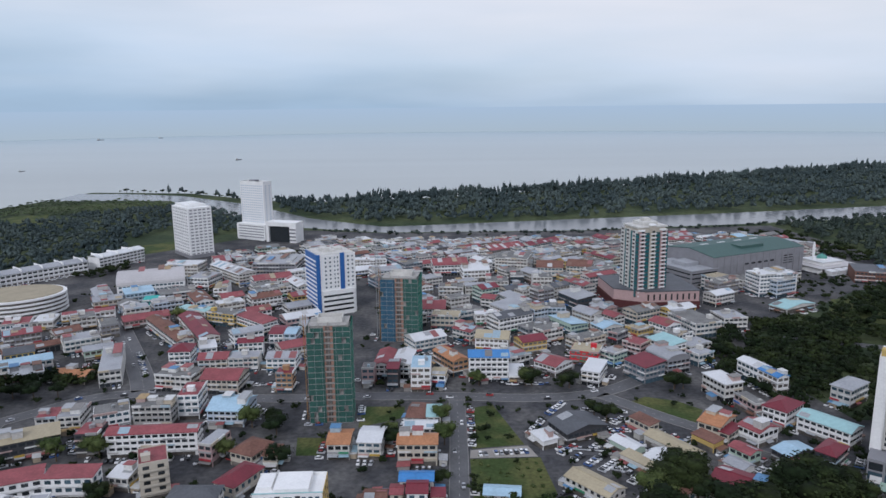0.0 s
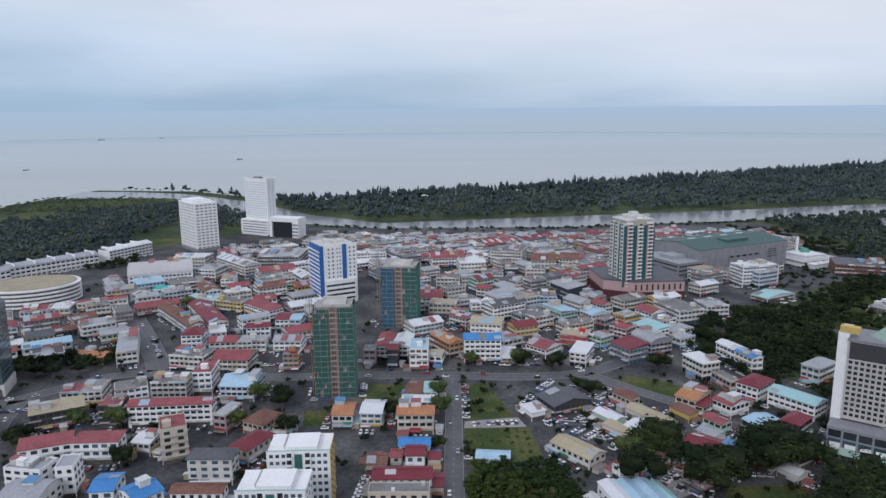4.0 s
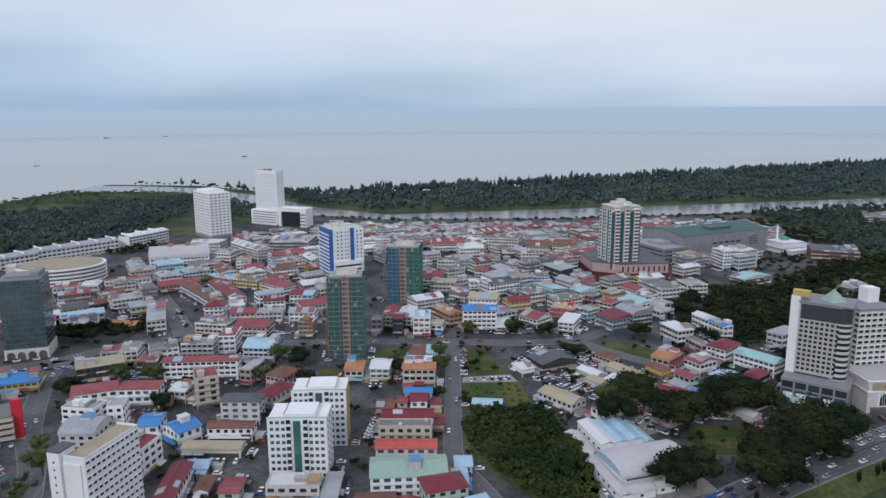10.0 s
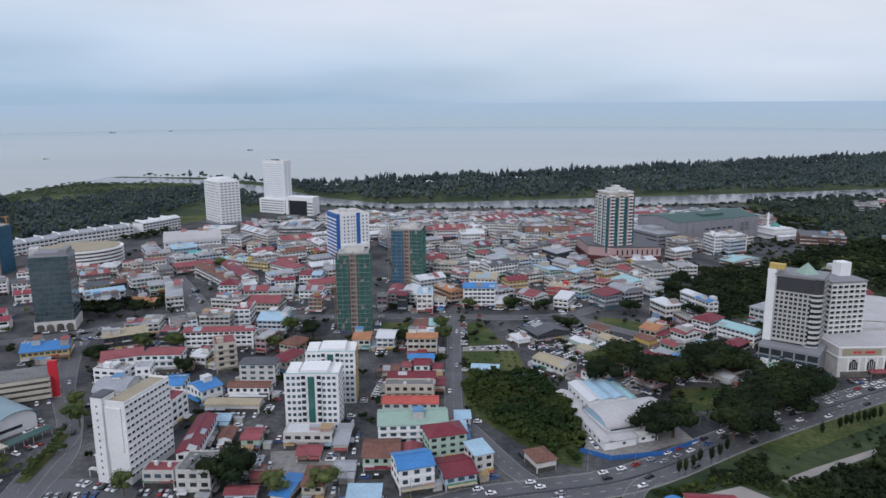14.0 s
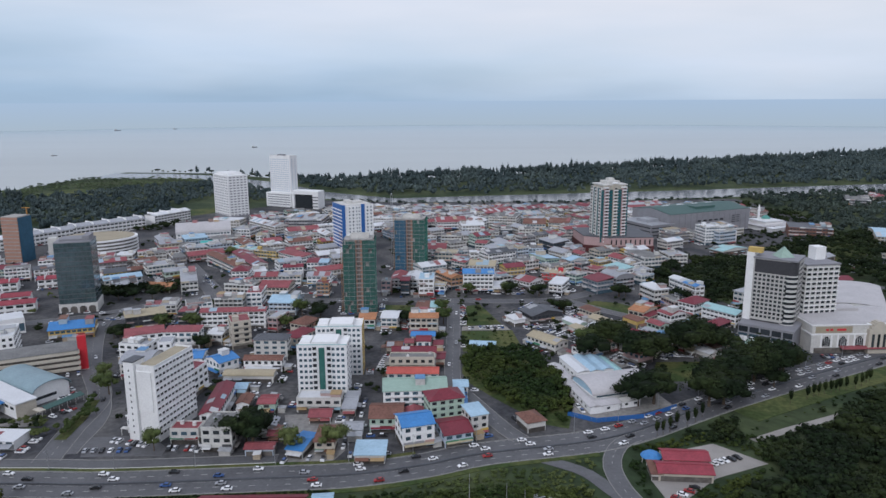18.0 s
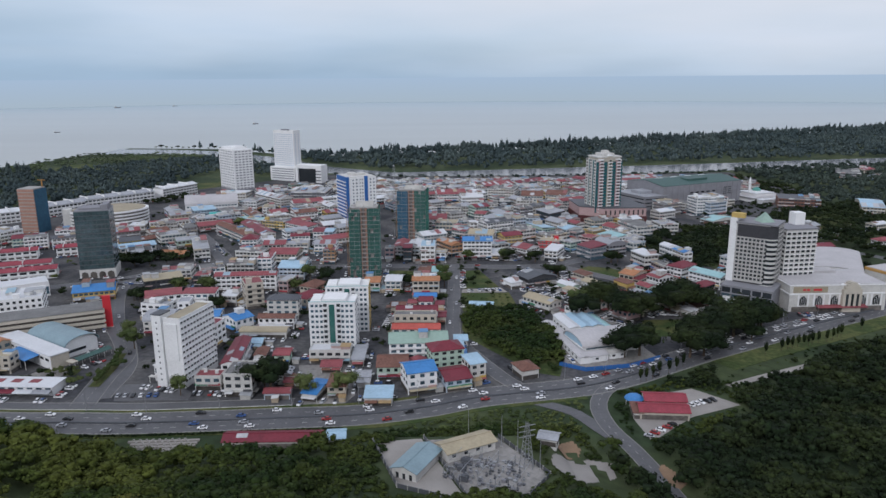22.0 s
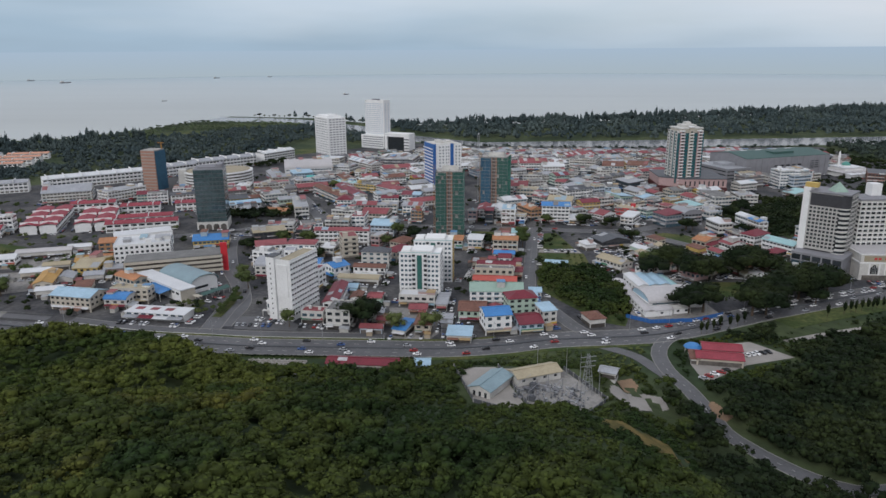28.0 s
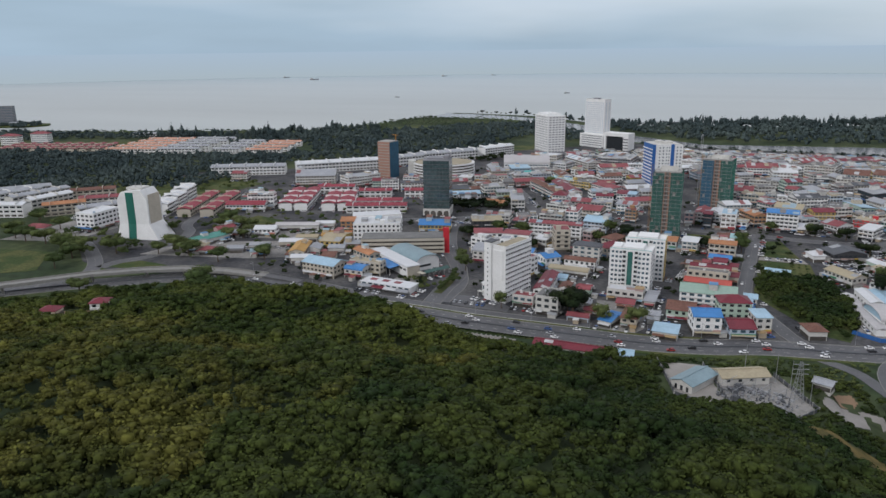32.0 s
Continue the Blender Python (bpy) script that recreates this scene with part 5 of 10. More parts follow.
def terrace(name, x0, y0, x1, y1, d, h, units, wall, cover, label, skip_side=False):
    """A long row of joined shop units between two points, with its own roof bays."""
    L, a = math.hypot(x1 - x0, y1 - y0), math.degrees(math.atan2(y1 - y0, x1 - x0))
    b = thing(name, (x0 + x1) / 2, (y0 + y1) / 2, 0, a, label, "building", "long terraces")
    storeys = max(1, round(h / 3.5))
    sh = h / storeys
    part("wall", G().box(-L / 2, L / 2, -d / 2, d / 2, -2, h), wall, b)
    for s in range(storeys):
        for side in (0, 2):
            if facing((x0 + x1) / 2, (y0 + y1) / 2, a, side) > 0:
                n, g = units, G()
                for i in range(n):
                    u = (i + 0.5 - n / 2) * L / n
                    g.box(u - L / n * 0.36, u + L / n * 0.36, -0.06, 0.12, -sh * 0.25, sh * 0.2)
                m = SHOP if s == 0 else GLASS
                part("window_strip", g, m, b, at=face_at(L, d, side, 0, (s + 0.5) * sh))["kind"] = "stuff"
        if s:
            part("balcony_band", G().box(-L / 2 - 0.2, L / 2 + 0.2, -d / 2 - 0.5, d / 2 + 0.5, s * sh - 0.15, s * sh + 0.55), wall, b)
    part("roof", G().gable(L, d, h, d * 0.13, over=0.8), cover, b)
    for i in range(1, units, 4):
        u = -L / 2 + i * L / units
        part("party_wall", G().box(u - 0.2, u + 0.2, -d / 2 - 0.6, d / 2 + 0.6, h - 1, h + d * 0.13 + 0.7), wall, b)
    return b


terrace("shop_terrace", -408, 652, -352, 716, 20, 12, 18, WHITE, GREYR, "long white three-storey terrace with grey roof")
terrace("shop_terrace", -345, 724, -318, 772, 18, 13, 12, WHITE, WHITER, "long white terrace with pale roof beside trees")
terrace("shop_terrace", -436, 600, -404, 645, 20, 12, 12, WHITE, GREYR, "white terrace with arcaded floors and grey roof")
terrace("shop_terrace", -520, 520, -440, 590, 20, 12, 24, WHITE, WHITER, "very long white terrace with rows of small windows")
terrace("shop_terrace", -610, 470, -530, 512, 18, 11, 20, WHITE, GREYR, "white shop terrace at the town edge")


def market_deck():
    """The long car-park deck beside the market, with a red sign tower at its end."""
    b = thing("deck_building", -229, 236, 0, 24, "long tan market building with horizontal parking decks", "building")
    w, d, h = 62, 20, 13
    # Core painted dark so the gaps between decks read as shaded.
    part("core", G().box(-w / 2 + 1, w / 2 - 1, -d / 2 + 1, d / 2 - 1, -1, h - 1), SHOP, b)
    for k in range(4):
        part("deck_band", G().box(-w / 2, w / 2, -d / 2, d / 2, 1.6 + k * 3.1, 3.2 + k * 3.1), CREAM, b)
    part("roof_deck", G().box(-w / 2 + 0.4, w / 2 - 0.4, -d / 2 + 0.4, d / 2 - 0.4, h - 0.28, h), DIRTYROOF, b)
    s = thing("sign_tower", -197, 244, 0, 20, "tall red sign tower on the market corner", "sign")
    part("panel", G().box(-2.2, 2.2, -1.2, 1.2, 0, 20), SIGNR, s)
    part("plinth", G().box(-2.6, 2.6, -1.6, 1.6, -0.5, 0.6), CONCRETE, s)


market_deck()

# ---- the town, building by building ----
block(-4.4, 396.3, -2, 11.6, 19.8, 15, WHITE, "f", LBLUER)
block(36.2, 406.4, -3, 23.8, 13.8, 15.6, WHITE, "g", BLUER)
block(53.4, 406.1, -5, 9.7, 21.4, 5, WHITE, "f", WHITER)
block(-191.8, 319.6, 27, 25.1, 12.3, 10, DARKP, "s", TANR)
block(-163.4, 321.5, 2, 10.7, 13.3, 12, DARKP, "f", PINKR)
block(-132.3, 319.1, 3, 42.3, 9.6, 12, WHITE, "g", PINKR)
block(-143.7, 351.7, 0, 19.8, 12.6, 12, CONCRETE, "f", DIRTYROOF)
block(-128.5, 364.1, 2, 11, 18.3, 14, WHITE, "f", PINKR)
block(-105, 355.3, -6, 19.5, 20.3, 9, PALEBLUE, "g", LBLUER)
block(-120.5, 397.9, -6, 22.4, 18.9, 9, CREAM, "g", PINKR)
block(-147.9, 401.2, -12, 23.3, 16.2, 10, OFFWHITE, "f", DIRTYROOF)
block(-158.3, 437, 3, 13.4, 15.1, 12, WHITE, "h", REDR)
block(-175.4, 277.1, 21, 21.9, 10.8, 11, WHITE, "s", PINKR)
block(-152.7, 280.4, 1, 20.6, 9.4, 11, WHITE, "s", PINKR)
block(-170.2, 254.9, -11, 17.5, 11.1, 12, WHITE, "f", GREYR)
block(-152.8, 252.3, 8, 7.4, 11.3, 14, WHITE, "f", GREYR)
block(-161.1, 236.1, -2, 16.5, 17.4, 9, OFFWHITE, "b", GREYR)
block(-134.1, 245.2, 5, 9.5, 14.8, 8, WHITE, "g", BLUER)
block(-117.6, 238.9, -43, 14.1, 11.9, 8, WHITE, "y", BLUER)
block(-119.2, 282.9, 22, 11.7, 15.6, 17, CREAM, "f", PINKR)
block(-94, 259.5, -2, 19.2, 9.8, 12.5, OFFWHITE, "h", DARKR)
block(-94.6, 240.8, -2, 21.4, 7.9, 7, WHITE, "g", BROWNR)
block(-98.7, 224.7, -3, 27, 7.6, 4, OFFWHITE, "b", TANR)
block(-83.5, 308.7, -27, 12.5, 15.5, 7, CREAM, "h", BROWNR)
block(-73, 304.8, -2, 6.7, 10.6, 7, CREAM, "h", BROWNR)
block(-82.3, 281.2, -27, 10.7, 19.1, 8, CREAM, "h", REDR)
block(-133.4, 289.7, -12, 9.2, 14.4, 7, OFFWHITE, "g", WHITER)
block(-101.4, 311.4, -17, 6.9, 16.2, 11, PINKP, "f", GREYR)
block(-83.9, 394, -2, 9.7, 9.5, 12, ORANGEP, "f", REDR)
block(-35.8, 402, -3, 7.6, 10.2, 11, PINKP, "f", DIRTYROOF)
block(-20.9, 401.2, -3, 6.7, 16, 12, DARKP, "g", REDR)
block(-27.2, 421.7, -6, 10.1, 27.8, 9, WHITE, "y", PINKR)
block(-15.4, 421.1, -8, 10.8, 25.9, 9, WHITE, "y", WHITER)
block(6.5, 398.2, -10, 8.2, 11.9, 8, WHITE, "g", TANR)
block(13.7, 422.1, -61, 25.1, 10.8, 10, ORANGEP, "g", ORANGER)
block(44.1, 459.6, -12, 22.2, 18.3, 10, WHITE, "g", TANR)
block(68.2, 450.6, 20, 17.7, 13.6, 10, YELLOWP, "g", REDR)
block(77.5, 415.6, -47, 16.4, 17.2, 7, WHITE, "g", PINKR)
block(101.9, 432.3, -23, 18.1, 16.6, 9, SIGNR, "f", TANR)
block(99.2, 399.1, -27, 10.7, 19.4, 9, WHITE, "s", WHITER)
block(-5.6, 348, -10, 9.6, 18.5, 6, OFFWHITE, "g", BROWNR)
block(2.5, 345.1, -2, 7.1, 14.9, 7, OFFWHITE, "g", CYANR)
block(-4.4, 331.3, -2, 16.5, 9.6, 6, OFFWHITE, "g", WHITER)
block(-5.6, 305.2, -2, 18.2, 10.8, 11, CREAM, "g", ORANGER)
block(-27.6, 314.8, -6, 10.9, 16.7, 9, OFFWHITE, "g", WHITER)
block(-42.8, 315.1, -2, 10.5, 15.6, 8, OFFWHITE, "g", ORANGER)
block(-5.8, 276.7, -2, 14.1, 8.2, 8, OFFWHITE, "g", BLUER)
block(-5.4, 268.2, -2, 8.3, 10.6, 8, WHITE, "g", REDR)
block(-14, 269.7, -3, 5, 7.8, 6, CREAM, "g", PINKR)
block(-22.8, 266.6, -2, 9.2, 10.4, 5, CREAM, "g", BROWNR)
block(3.2, 267.8, -2, 5.5, 6, 5, CREAM, "s", REDR)
block(-10.6, 246.3, -1, 24.6, 10.2, 9, OFFWHITE, "g", REDR)
block(-11.4, 230.2, -2, 24.4, 7.7, 11, CREAM, "f", DIRTYROOF)
block(-10.5, 214, -2, 26.4, 9.1, 9, OFFWHITE, "g", CORALR)
block(4.2, 246.8, -3, 5, 11.3, 5, CREAM, "g", REDR)
block(74.4, 329.3, -67, 17.4, 23.8, 6, DARKP, "g", DARKR)
block(55.8, 318.9, -66, 11.3, 8.3, 5, WHITE, "h", WHITER)
block(69.7, 272.3, -52, 23, 11.3, 6, OFFWHITE, "g", TANR)
block(30.4, 272.2, -8, 15, 8.1, 3, CREAM, "g", LBLUER)
block(130.8, 403, -63, 17.8, 16.1, 10, GREYP, "s", REDR)
block(150, 417.7, -70, 21.1, 16.7, 9, GREYP, "b", GREYR)
block(172.9, 425.2, -61, 10.9, 13.9, 8, OFFWHITE, "f", GREYR)
block(156.6, 440.6, -65, 20.8, 14.2, 10, WHITE, "s", CYANR)
block(165.8, 372.8, -73, 18.9, 12, 11, OFFWHITE, "h", WHITER)
block(193.7, 394.5, -72, 16.9, 9.3, 11, WHITE, "g", WHITER)
block(197.9, 379, -73, 15, 8.1, 11, WHITE, "g", BLUER)
block(172.2, 350.9, -75, 16.7, 7.4, 8, PINKP, "f", DIRTYROOF)
block(182.8, 337.6, -52, 12.3, 18.7, 10, WHITE, "h", REDR)
block(196.8, 319.2, -55, 25.6, 12.7, 9, WHITE, "g", CYANR)
block(144.1, 326.9, -46, 11.3, 18.4, 8, CREAM, "g", ORANGER)
block(147.6, 318.8, -50, 5, 13.1, 6, CREAM, "s", REDR)
block(160.8, 317.9, -62, 11.9, 14.2, 8, WHITE, "g", PINKR)
block(167.7, 297.2, -68, 9.4, 16.2, 6, DARKP, "g", LBLUER)
block(181.8, 291.2, -50, 8.9, 14.8, 9, DARKP, "h", REDR)
block(231.2, 360.4, -56, 10.7, 19.4, 11, OFFWHITE, "h", GREYR)
block(129, 265, -42, 20.6, 21.1, 8, CREAM, "g", REDR)
block(97.6, 288.9, -55, 26.4, 6, 5, OFFWHITE, "s", TANR)
block(106, 293.4, -58, 10.1, 13.5, 6, OFFWHITE, "g", WHITER)
block(115.6, 307.8, -59, 27.7, 9, 5, OFFWHITE, "g", TANR)
block(-9, 188.5, 3, 30.3, 16.6, 12, WHITE, "g", GREENR)
block(4.9, 175.1, 15, 16.3, 11.9, 12, PALEGREEN, "h", REDR)
block(-21.5, 168.9, 0, 14.9, 16.3, 7, PALEGREEN, "g", BROWNR)
block(-8.3, 151.4, 16, 14.2, 14.1, 11, WHITE, "g", BLUER)
block(8.7, 154.6, 17, 12.9, 16.1, 6, PALEBLUE, "g", REDR)
block(18.8, 161.5, 21, 8.1, 11.2, 10, OFFWHITE, "s", LBLUER)
block(44.9, 164.7, -70, 11.3, 9, 5, OFFWHITE, "h", BROWNR)
block(-26.4, 137.5, -1, 12.6, 10.7, 4, OFFWHITE, "s", LBLUER)
block(-56.4, 145.6, -16, 7.4, 16.7, 4, OFFWHITE, "g", BLUER)
block(-46.3, 148.4, -1, 8.4, 15.4, 6, CREAM, "h", BROWNR)
block(-55.1, 187.6, -2, 21.5, 10, 7, OFFWHITE, "f", WHITER)
block(-40.1, 188.3, -1, 6.1, 21, 4, OFFWHITE, "g", GREYR)
block(-103.7, 183.3, 3, 7.9, 36.6, 8, WHITE, "y", REDR)
block(-92.5, 151.8, -2, 13.2, 16, 11, OFFWHITE, "f", DIRTYROOF)
block(-109.1, 155.3, -2, 12.6, 8, 7, OFFWHITE, "f", PINKR)
block(-126.9, 205.8, 78, 22.9, 12.6, 14, WHITE, "f", REDR)
block(-261.5, 257, 23, 36.6, 25.8, 17, WHITE, "f", WHITER)
block(-242.7, 203.4, -29, 21.4, 8.9, 8, CREAM, "g", ORANGER)
block(-228.1, 178.8, -1, 23.9, 8.4, 9, CREAM, "f", TANR)
block(-254.9, 167.1, -7, 26.7, 15.4, 9, CREAM, "g", LBLUER)
block(-231.2, 169.9, -1, 13.9, 11.1, 6, OFFWHITE, "b", BLUER)
block(-286.6, 234.1, 9, 16.2, 28.3, 7, YELLOWP, "g", TANR)
block(-232.7, 305.2, 18, 26.1, 18.3, 7, YELLOWP, "g", BLUER)
block(-451.3, 462, 26, 44.8, 32.1, 12, OFFWHITE, "g", GREYR)
block(-397.3, 467.9, 59, 41.2, 19.4, 13, WHITE, "f", GREYR)
block(-351.9, 453.2, 25, 18.7, 13.2, 12, WHITE, "f", DIRTYROOF)
block(-345.4, 493.6, 18, 17.6, 14.2, 10, WHITE, "f", PINKR)
block(13.5, 508.6, -10, 20.9, 14.3, 11, CREAM, "f", TANR)
block(4, 540, -3, 19.7, 26.8, 9, WHITE, "g", PINKR)
block(28.2, 478.5, -44, 16, 15, 9, OFFWHITE, "g", PINKR)
block(70.1, 553.5, -64, 32.6, 11.5, 10, OFFWHITE, "s", GREYR)
block(62.2, 533, -60, 22.8, 17.3, 9, WHITE, "s", GREYR)
block(51.1, 560.5, -25, 11.3, 13.8, 9, OFFWHITE, "g", PINKR)
block(44.1, 514.4, 4, 17.7, 11.6, 9, WHITE, "f", WHITER)
block(97.6, 529.4, -4, 17.8, 15.8, 10, PALEBLUE, "f", DIRTYROOF)
block(101.8, 612.2, -4, 17.4, 16.6, 14, OFFWHITE, "f", DIRTYROOF)
block(86.5, 689.4, -17, 32.3, 33.5, 16, OFFWHITE, "f", DIRTYROOF)
block(121.4, 554.7, -67, 26.7, 18.1, 11, DARKP, "s", GREYR)
block(122, 515.1, -59, 20.1, 14.6, 9, OFFWHITE, "g", GREYR)
block(20.5, 596.8, -4, 21.4, 16.3, 10, OFFWHITE, "f", DIRTYROOF)
block(41.3, 598.2, 3, 18.9, 13.3, 10, OFFWHITE, "f", GREYR)
block(62.3, 616.6, -4, 20, 17.5, 10, OFFWHITE, "f", DIRTYROOF)
block(21.4, 685.1, 7, 33.8, 25.8, 11, WHITE, "g", PINKR)
block(44.9, 657.7, 7, 25.4, 21.2, 11, WHITE, "g", WHITER)
block(82.1, 633.3, -4, 12.7, 18.5, 10, DARKP, "f", DIRTYROOF)
block(-58.6, 702.6, 8, 33.6, 15.2, 12, WHITE, "f", WHITER)
block(148.2, 664.9, -21, 23.4, 27, 12, OFFWHITE, "g", BROWNR)
block(118.7, 667.1, -10, 24.9, 26.7, 11, OFFWHITE, "g", BROWNR)
block(127.4, 480.5, -67, 14.5, 17.2, 9, OFFWHITE, "g", LBLUER)
block(132.4, 469.1, -47, 7.4, 13.6, 8, GREYP, "f", DIRTYROOF)
block(149.9, 478.4, -60, 12, 15.5, 8, YELLOWP, "f", TANR)
block(138.1, 505.6, -62, 14.1, 10.6, 9, OFFWHITE, "g", PINKR)
block(138, 444.8, -46, 13.7, 12.9, 9, PINKP, "f", PINKR)
block(118.3, 427.2, -54, 11.2, 12.9, 9, PALEGREEN, "f", GREYR)
block(193.3, 489.4, -73, 32.6, 21.6, 10.7, OFFWHITE, "f", DIRTYROOF)
block(222.1, 497.1, -84, 20.1, 18.2, 10, OFFWHITE, "f", GREYR)
block(301.2, 585.2, -65, 19, 22.9, 15, PALEBLUE, "f", GREYR)
block(290.7, 537.7, -63, 15.3, 34.2, 5, OFFWHITE, "g", CYANR)
block(417, 627.9, -22, 43.6, 36.3, 11, BROWNR, "f", DARKR)
block(480.1, 595.2, -24, 21.6, 60, 9, CREAM, "g", LBLUER)
block(83.2, 774.1, 34, 47.8, 22.4, 8, GREYP, "g", PINKR)
block(130.3, 800.6, 40, 51.6, 15.7, 8, OFFWHITE, "g", REDR)
block(284, 806, 9, 52, 13, 8, OFFWHITE, "g", PINKR)
block(291, 829, 9, 52, 13, 8, GREYP, "g", GREYR)
block(300, 850, 9, 40, 12, 7, CREAM, "g", PINKR)
block(612, 866.9, -26, 30.9, 60, 9, GREYP, "f", DIRTYROOF)
block(-251.3, 634, 18, 56, 40, 11, WHITE, "b", MALLR)
block(-238.4, 686.8, -4, 33.9, 24, 14, OFFWHITE, "f", WHITER)
block(-207, 645, -14, 21.3, 25.4, 11, WHITE, "f", GREYR)
block(-216.8, 598.8, 27, 30.2, 20.3, 9, GREYP, "f", DIRTYROOF)
block(-181, 609.8, 7, 11.7, 23.9, 10, WHITE, "f", TANROOF)
block(-230.9, 576.9, 12, 12.1, 16.3, 8, TEAL, "f", TEAL)
block(-187.5, 669, 41, 17.4, 60, 12, OFFWHITE, "y", WHITER)
block(-210.7, 714, 22, 16.6, 32.3, 12, OFFWHITE, "g", PINKR)
block(-147.7, 697, -4, 42.9, 44, 14, GREYP, "f", GREYR)
block(-144.2, 639, 27, 34.4, 18.5, 10, WHITE, "g", PINKR)
block(-185.8, 490.5, -53, 70.2, 11.3, 9, OFFWHITE, "g", BROWNR)
block(-166.9, 496.8, -60, 65.9, 13.8, 9, OFFWHITE, "g", REDR)
block(-181.6, 537.3, -21, 29, 14.2, 10, OFFWHITE, "f", CYANR)
block(-155.3, 526.9, -23, 24.6, 13.4, 10, YELLOWP, "f", DIRTYROOF)
block(-128.1, 511.1, -44, 35.6, 12.4, 9, WHITE, "s", PINKR)
block(-104.5, 478.3, -3, 9.7, 19, 10, WHITE, "g", REDR)
block(-95.1, 476.4, -3, 8.2, 16.1, 10, PALEBLUE, "g", LBLUER)
block(-119.1, 456.7, 8, 16.1, 10.4, 10, WHITE, "g", REDR)
block(-149.1, 459.4, 21, 10.5, 14.2, 6, WHITE, "s", WHITER)
block(-135.6, 429.6, 4, 18, 14.2, 9, OFFWHITE, "g", PINKR)
block(-116.8, 430.3, 4, 18.7, 13.1, 9, OFFWHITE, "f", GREYR)
block(-92.1, 429, -3, 18.6, 14.3, 9, WHITE, "g", GREYR)
block(-239.1, 471.2, 32, 22.8, 18.9, 10, OFFWHITE, "f", GREYR)
block(-198.9, 426.9, 20, 12.7, 50.4, 10, OFFWHITE, "f", GREYR)
block(-270.7, 465.6, 38, 35, 11.7, 5, CONCRETE, "g", BROWNR)
block(-254.7, 431, 32, 28.7, 13.9, 8, OFFWHITE, "g", LBLUER)
block(-259.9, 492.1, 43, 17.4, 15.3, 8, OFFWHITE, "g", BROWNR)
block(-265.6, 539.7, 23, 37.9, 12.3, 8, WHITE, "f", PINKR)
block(-308.4, 517.3, 20, 19, 18.7, 8, WHITE, "f", PINKR)
block(-289.9, 523.5, 12, 14.8, 21, 8, OFFWHITE, "f", WHITER)
block(-217.1, 415, -10, 21.6, 12.8, 5, CREAM, "g", ORANGER)
block(-196.5, 347.1, 8, 10.3, 13.7, 9, OFFWHITE, "f", PINKR)
block(-185.7, 350, 7, 11, 16.8, 9, OFFWHITE, "f", GREYR)
block(-165.8, 349.3, 23, 17.2, 13.7, 10, WHITE, "f", DIRTYROOF)
block(-517.6, 213.5, 5, 18.8, 31.3, 15, WHITE, "f", WHITER)
# ---- the western quarter: red terraces, white flats, walled compounds and the far housing ----
RED_ROWS = (((-474, 270), (-508, 352)), ((-453, 277), (-487, 359)), ((-400, 326), (-432, 398)), ((-386, 331), (-417, 404)), ((-360, 339), (-386, 398)), ((-346, 345), (-372, 404)),
            ((-341, 343), (-288, 363)), ((-350, 364), (-302, 382)), ((-366, 412), (-335, 424)), ((-322, 430), (-292, 441)), ((-420, 418), (-384, 432)))
for (x0, y0), (x1, y1) in RED_ROWS:
    terrace("red_roofed_terrace", x0, y0, x1, y1, 12.5, 7.5, max(6, int(math.dist((x0, y0), (x1, y1)) / 6)), CREAM if x0 < -440 else WHITE, CRIMSONR, "two-storey shop terrace with a crimson tiled roof")
for x0, y0, x1, y1, h in ((-500, 268, -510, 292, 11), (-510.5, 293, -520, 316, 13), (-520.5, 317, -531, 342, 15)):
    terrace("white_flats", x0, y0, x1, y1, 14, h, 6, WHITE, WHITER, "stepped row of white flats beside the striped tower")
for x0, y0, x1, y1, h, m, c in ((-667, 238, -662, 300, 12, OFFWHITE, GREYR), (-638, 236, -634, 280, 12, OFFWHITE, WHITER), (-643, 290, -612, 320, 11, CREAM, BROWNR), (-655, 208, -620, 222, 12, WHITE, WHITER), (-606, 228, -583, 256, 11, CREAM, ORANGER),
                                (-604, 268, -570, 296, 10, OFFWHITE, PINKR), (-566, 232, -548, 270, 10, OFFWHITE, GREYR), (-700, 230, -690, 290, 12, WHITE, GREYR), (-540, 276, -520, 262, 8, CREAM, BROWNR), (-735, 262, -700, 312, 10, OFFWHITE, GREYR)):
    terrace("flats_row", x0, y0, x1, y1, 14, h, max(5, int(math.dist((x0, y0), (x1, y1)) / 5.5)), m, c, "long row of pale three-storey flats")
block(-437, 316, 20, 38, 15, 7, WHITE, "g", CRIMSONR)
block(-430, 331, 20, 26, 11, 15, WHITE, "f", WHITER)
block(-441, 338, 20, 30, 10, 8, OFFWHITE, "g", DGREENR)
block(-553, 180, 18, 19, 11, 5, OFFWHITE, "h", PINKR)
block(-468, 368, 18, 18, 12, 7, OFFWHITE, "h", DARKR)
block(-360, 243, 20, 18, 12, 6, WHITE, "g", WHITER)
block(-345, 267, 21, 37, 9, 5, OFFWHITE, "g", MALLR)
block(-326, 281, 21, 16, 8, 5, OFFWHITE, "g", WHITER)
block(-303, 283, 20, 13, 15, 9, ORANGEP, "g", ORANGER)
block(-297, 245, 20, 15, 13, 6, YELLOWP, "g", OCHRER)
block(-316, 238, 20, 17, 8, 4, OFFWHITE, "g", TANR)
block(-297, 200, -68, 29, 11, 7, CREAM, "g", OCHRER)
block(-318, 219, 20, 18, 9, 5, CREAM, "g", WHITER)
block(-337, 204, 20, 15, 8, 4, OFFWHITE, "g", GREYR)
block(-326, 189, 25, 13, 8, 4, OFFWHITE, "g", BGREYR)
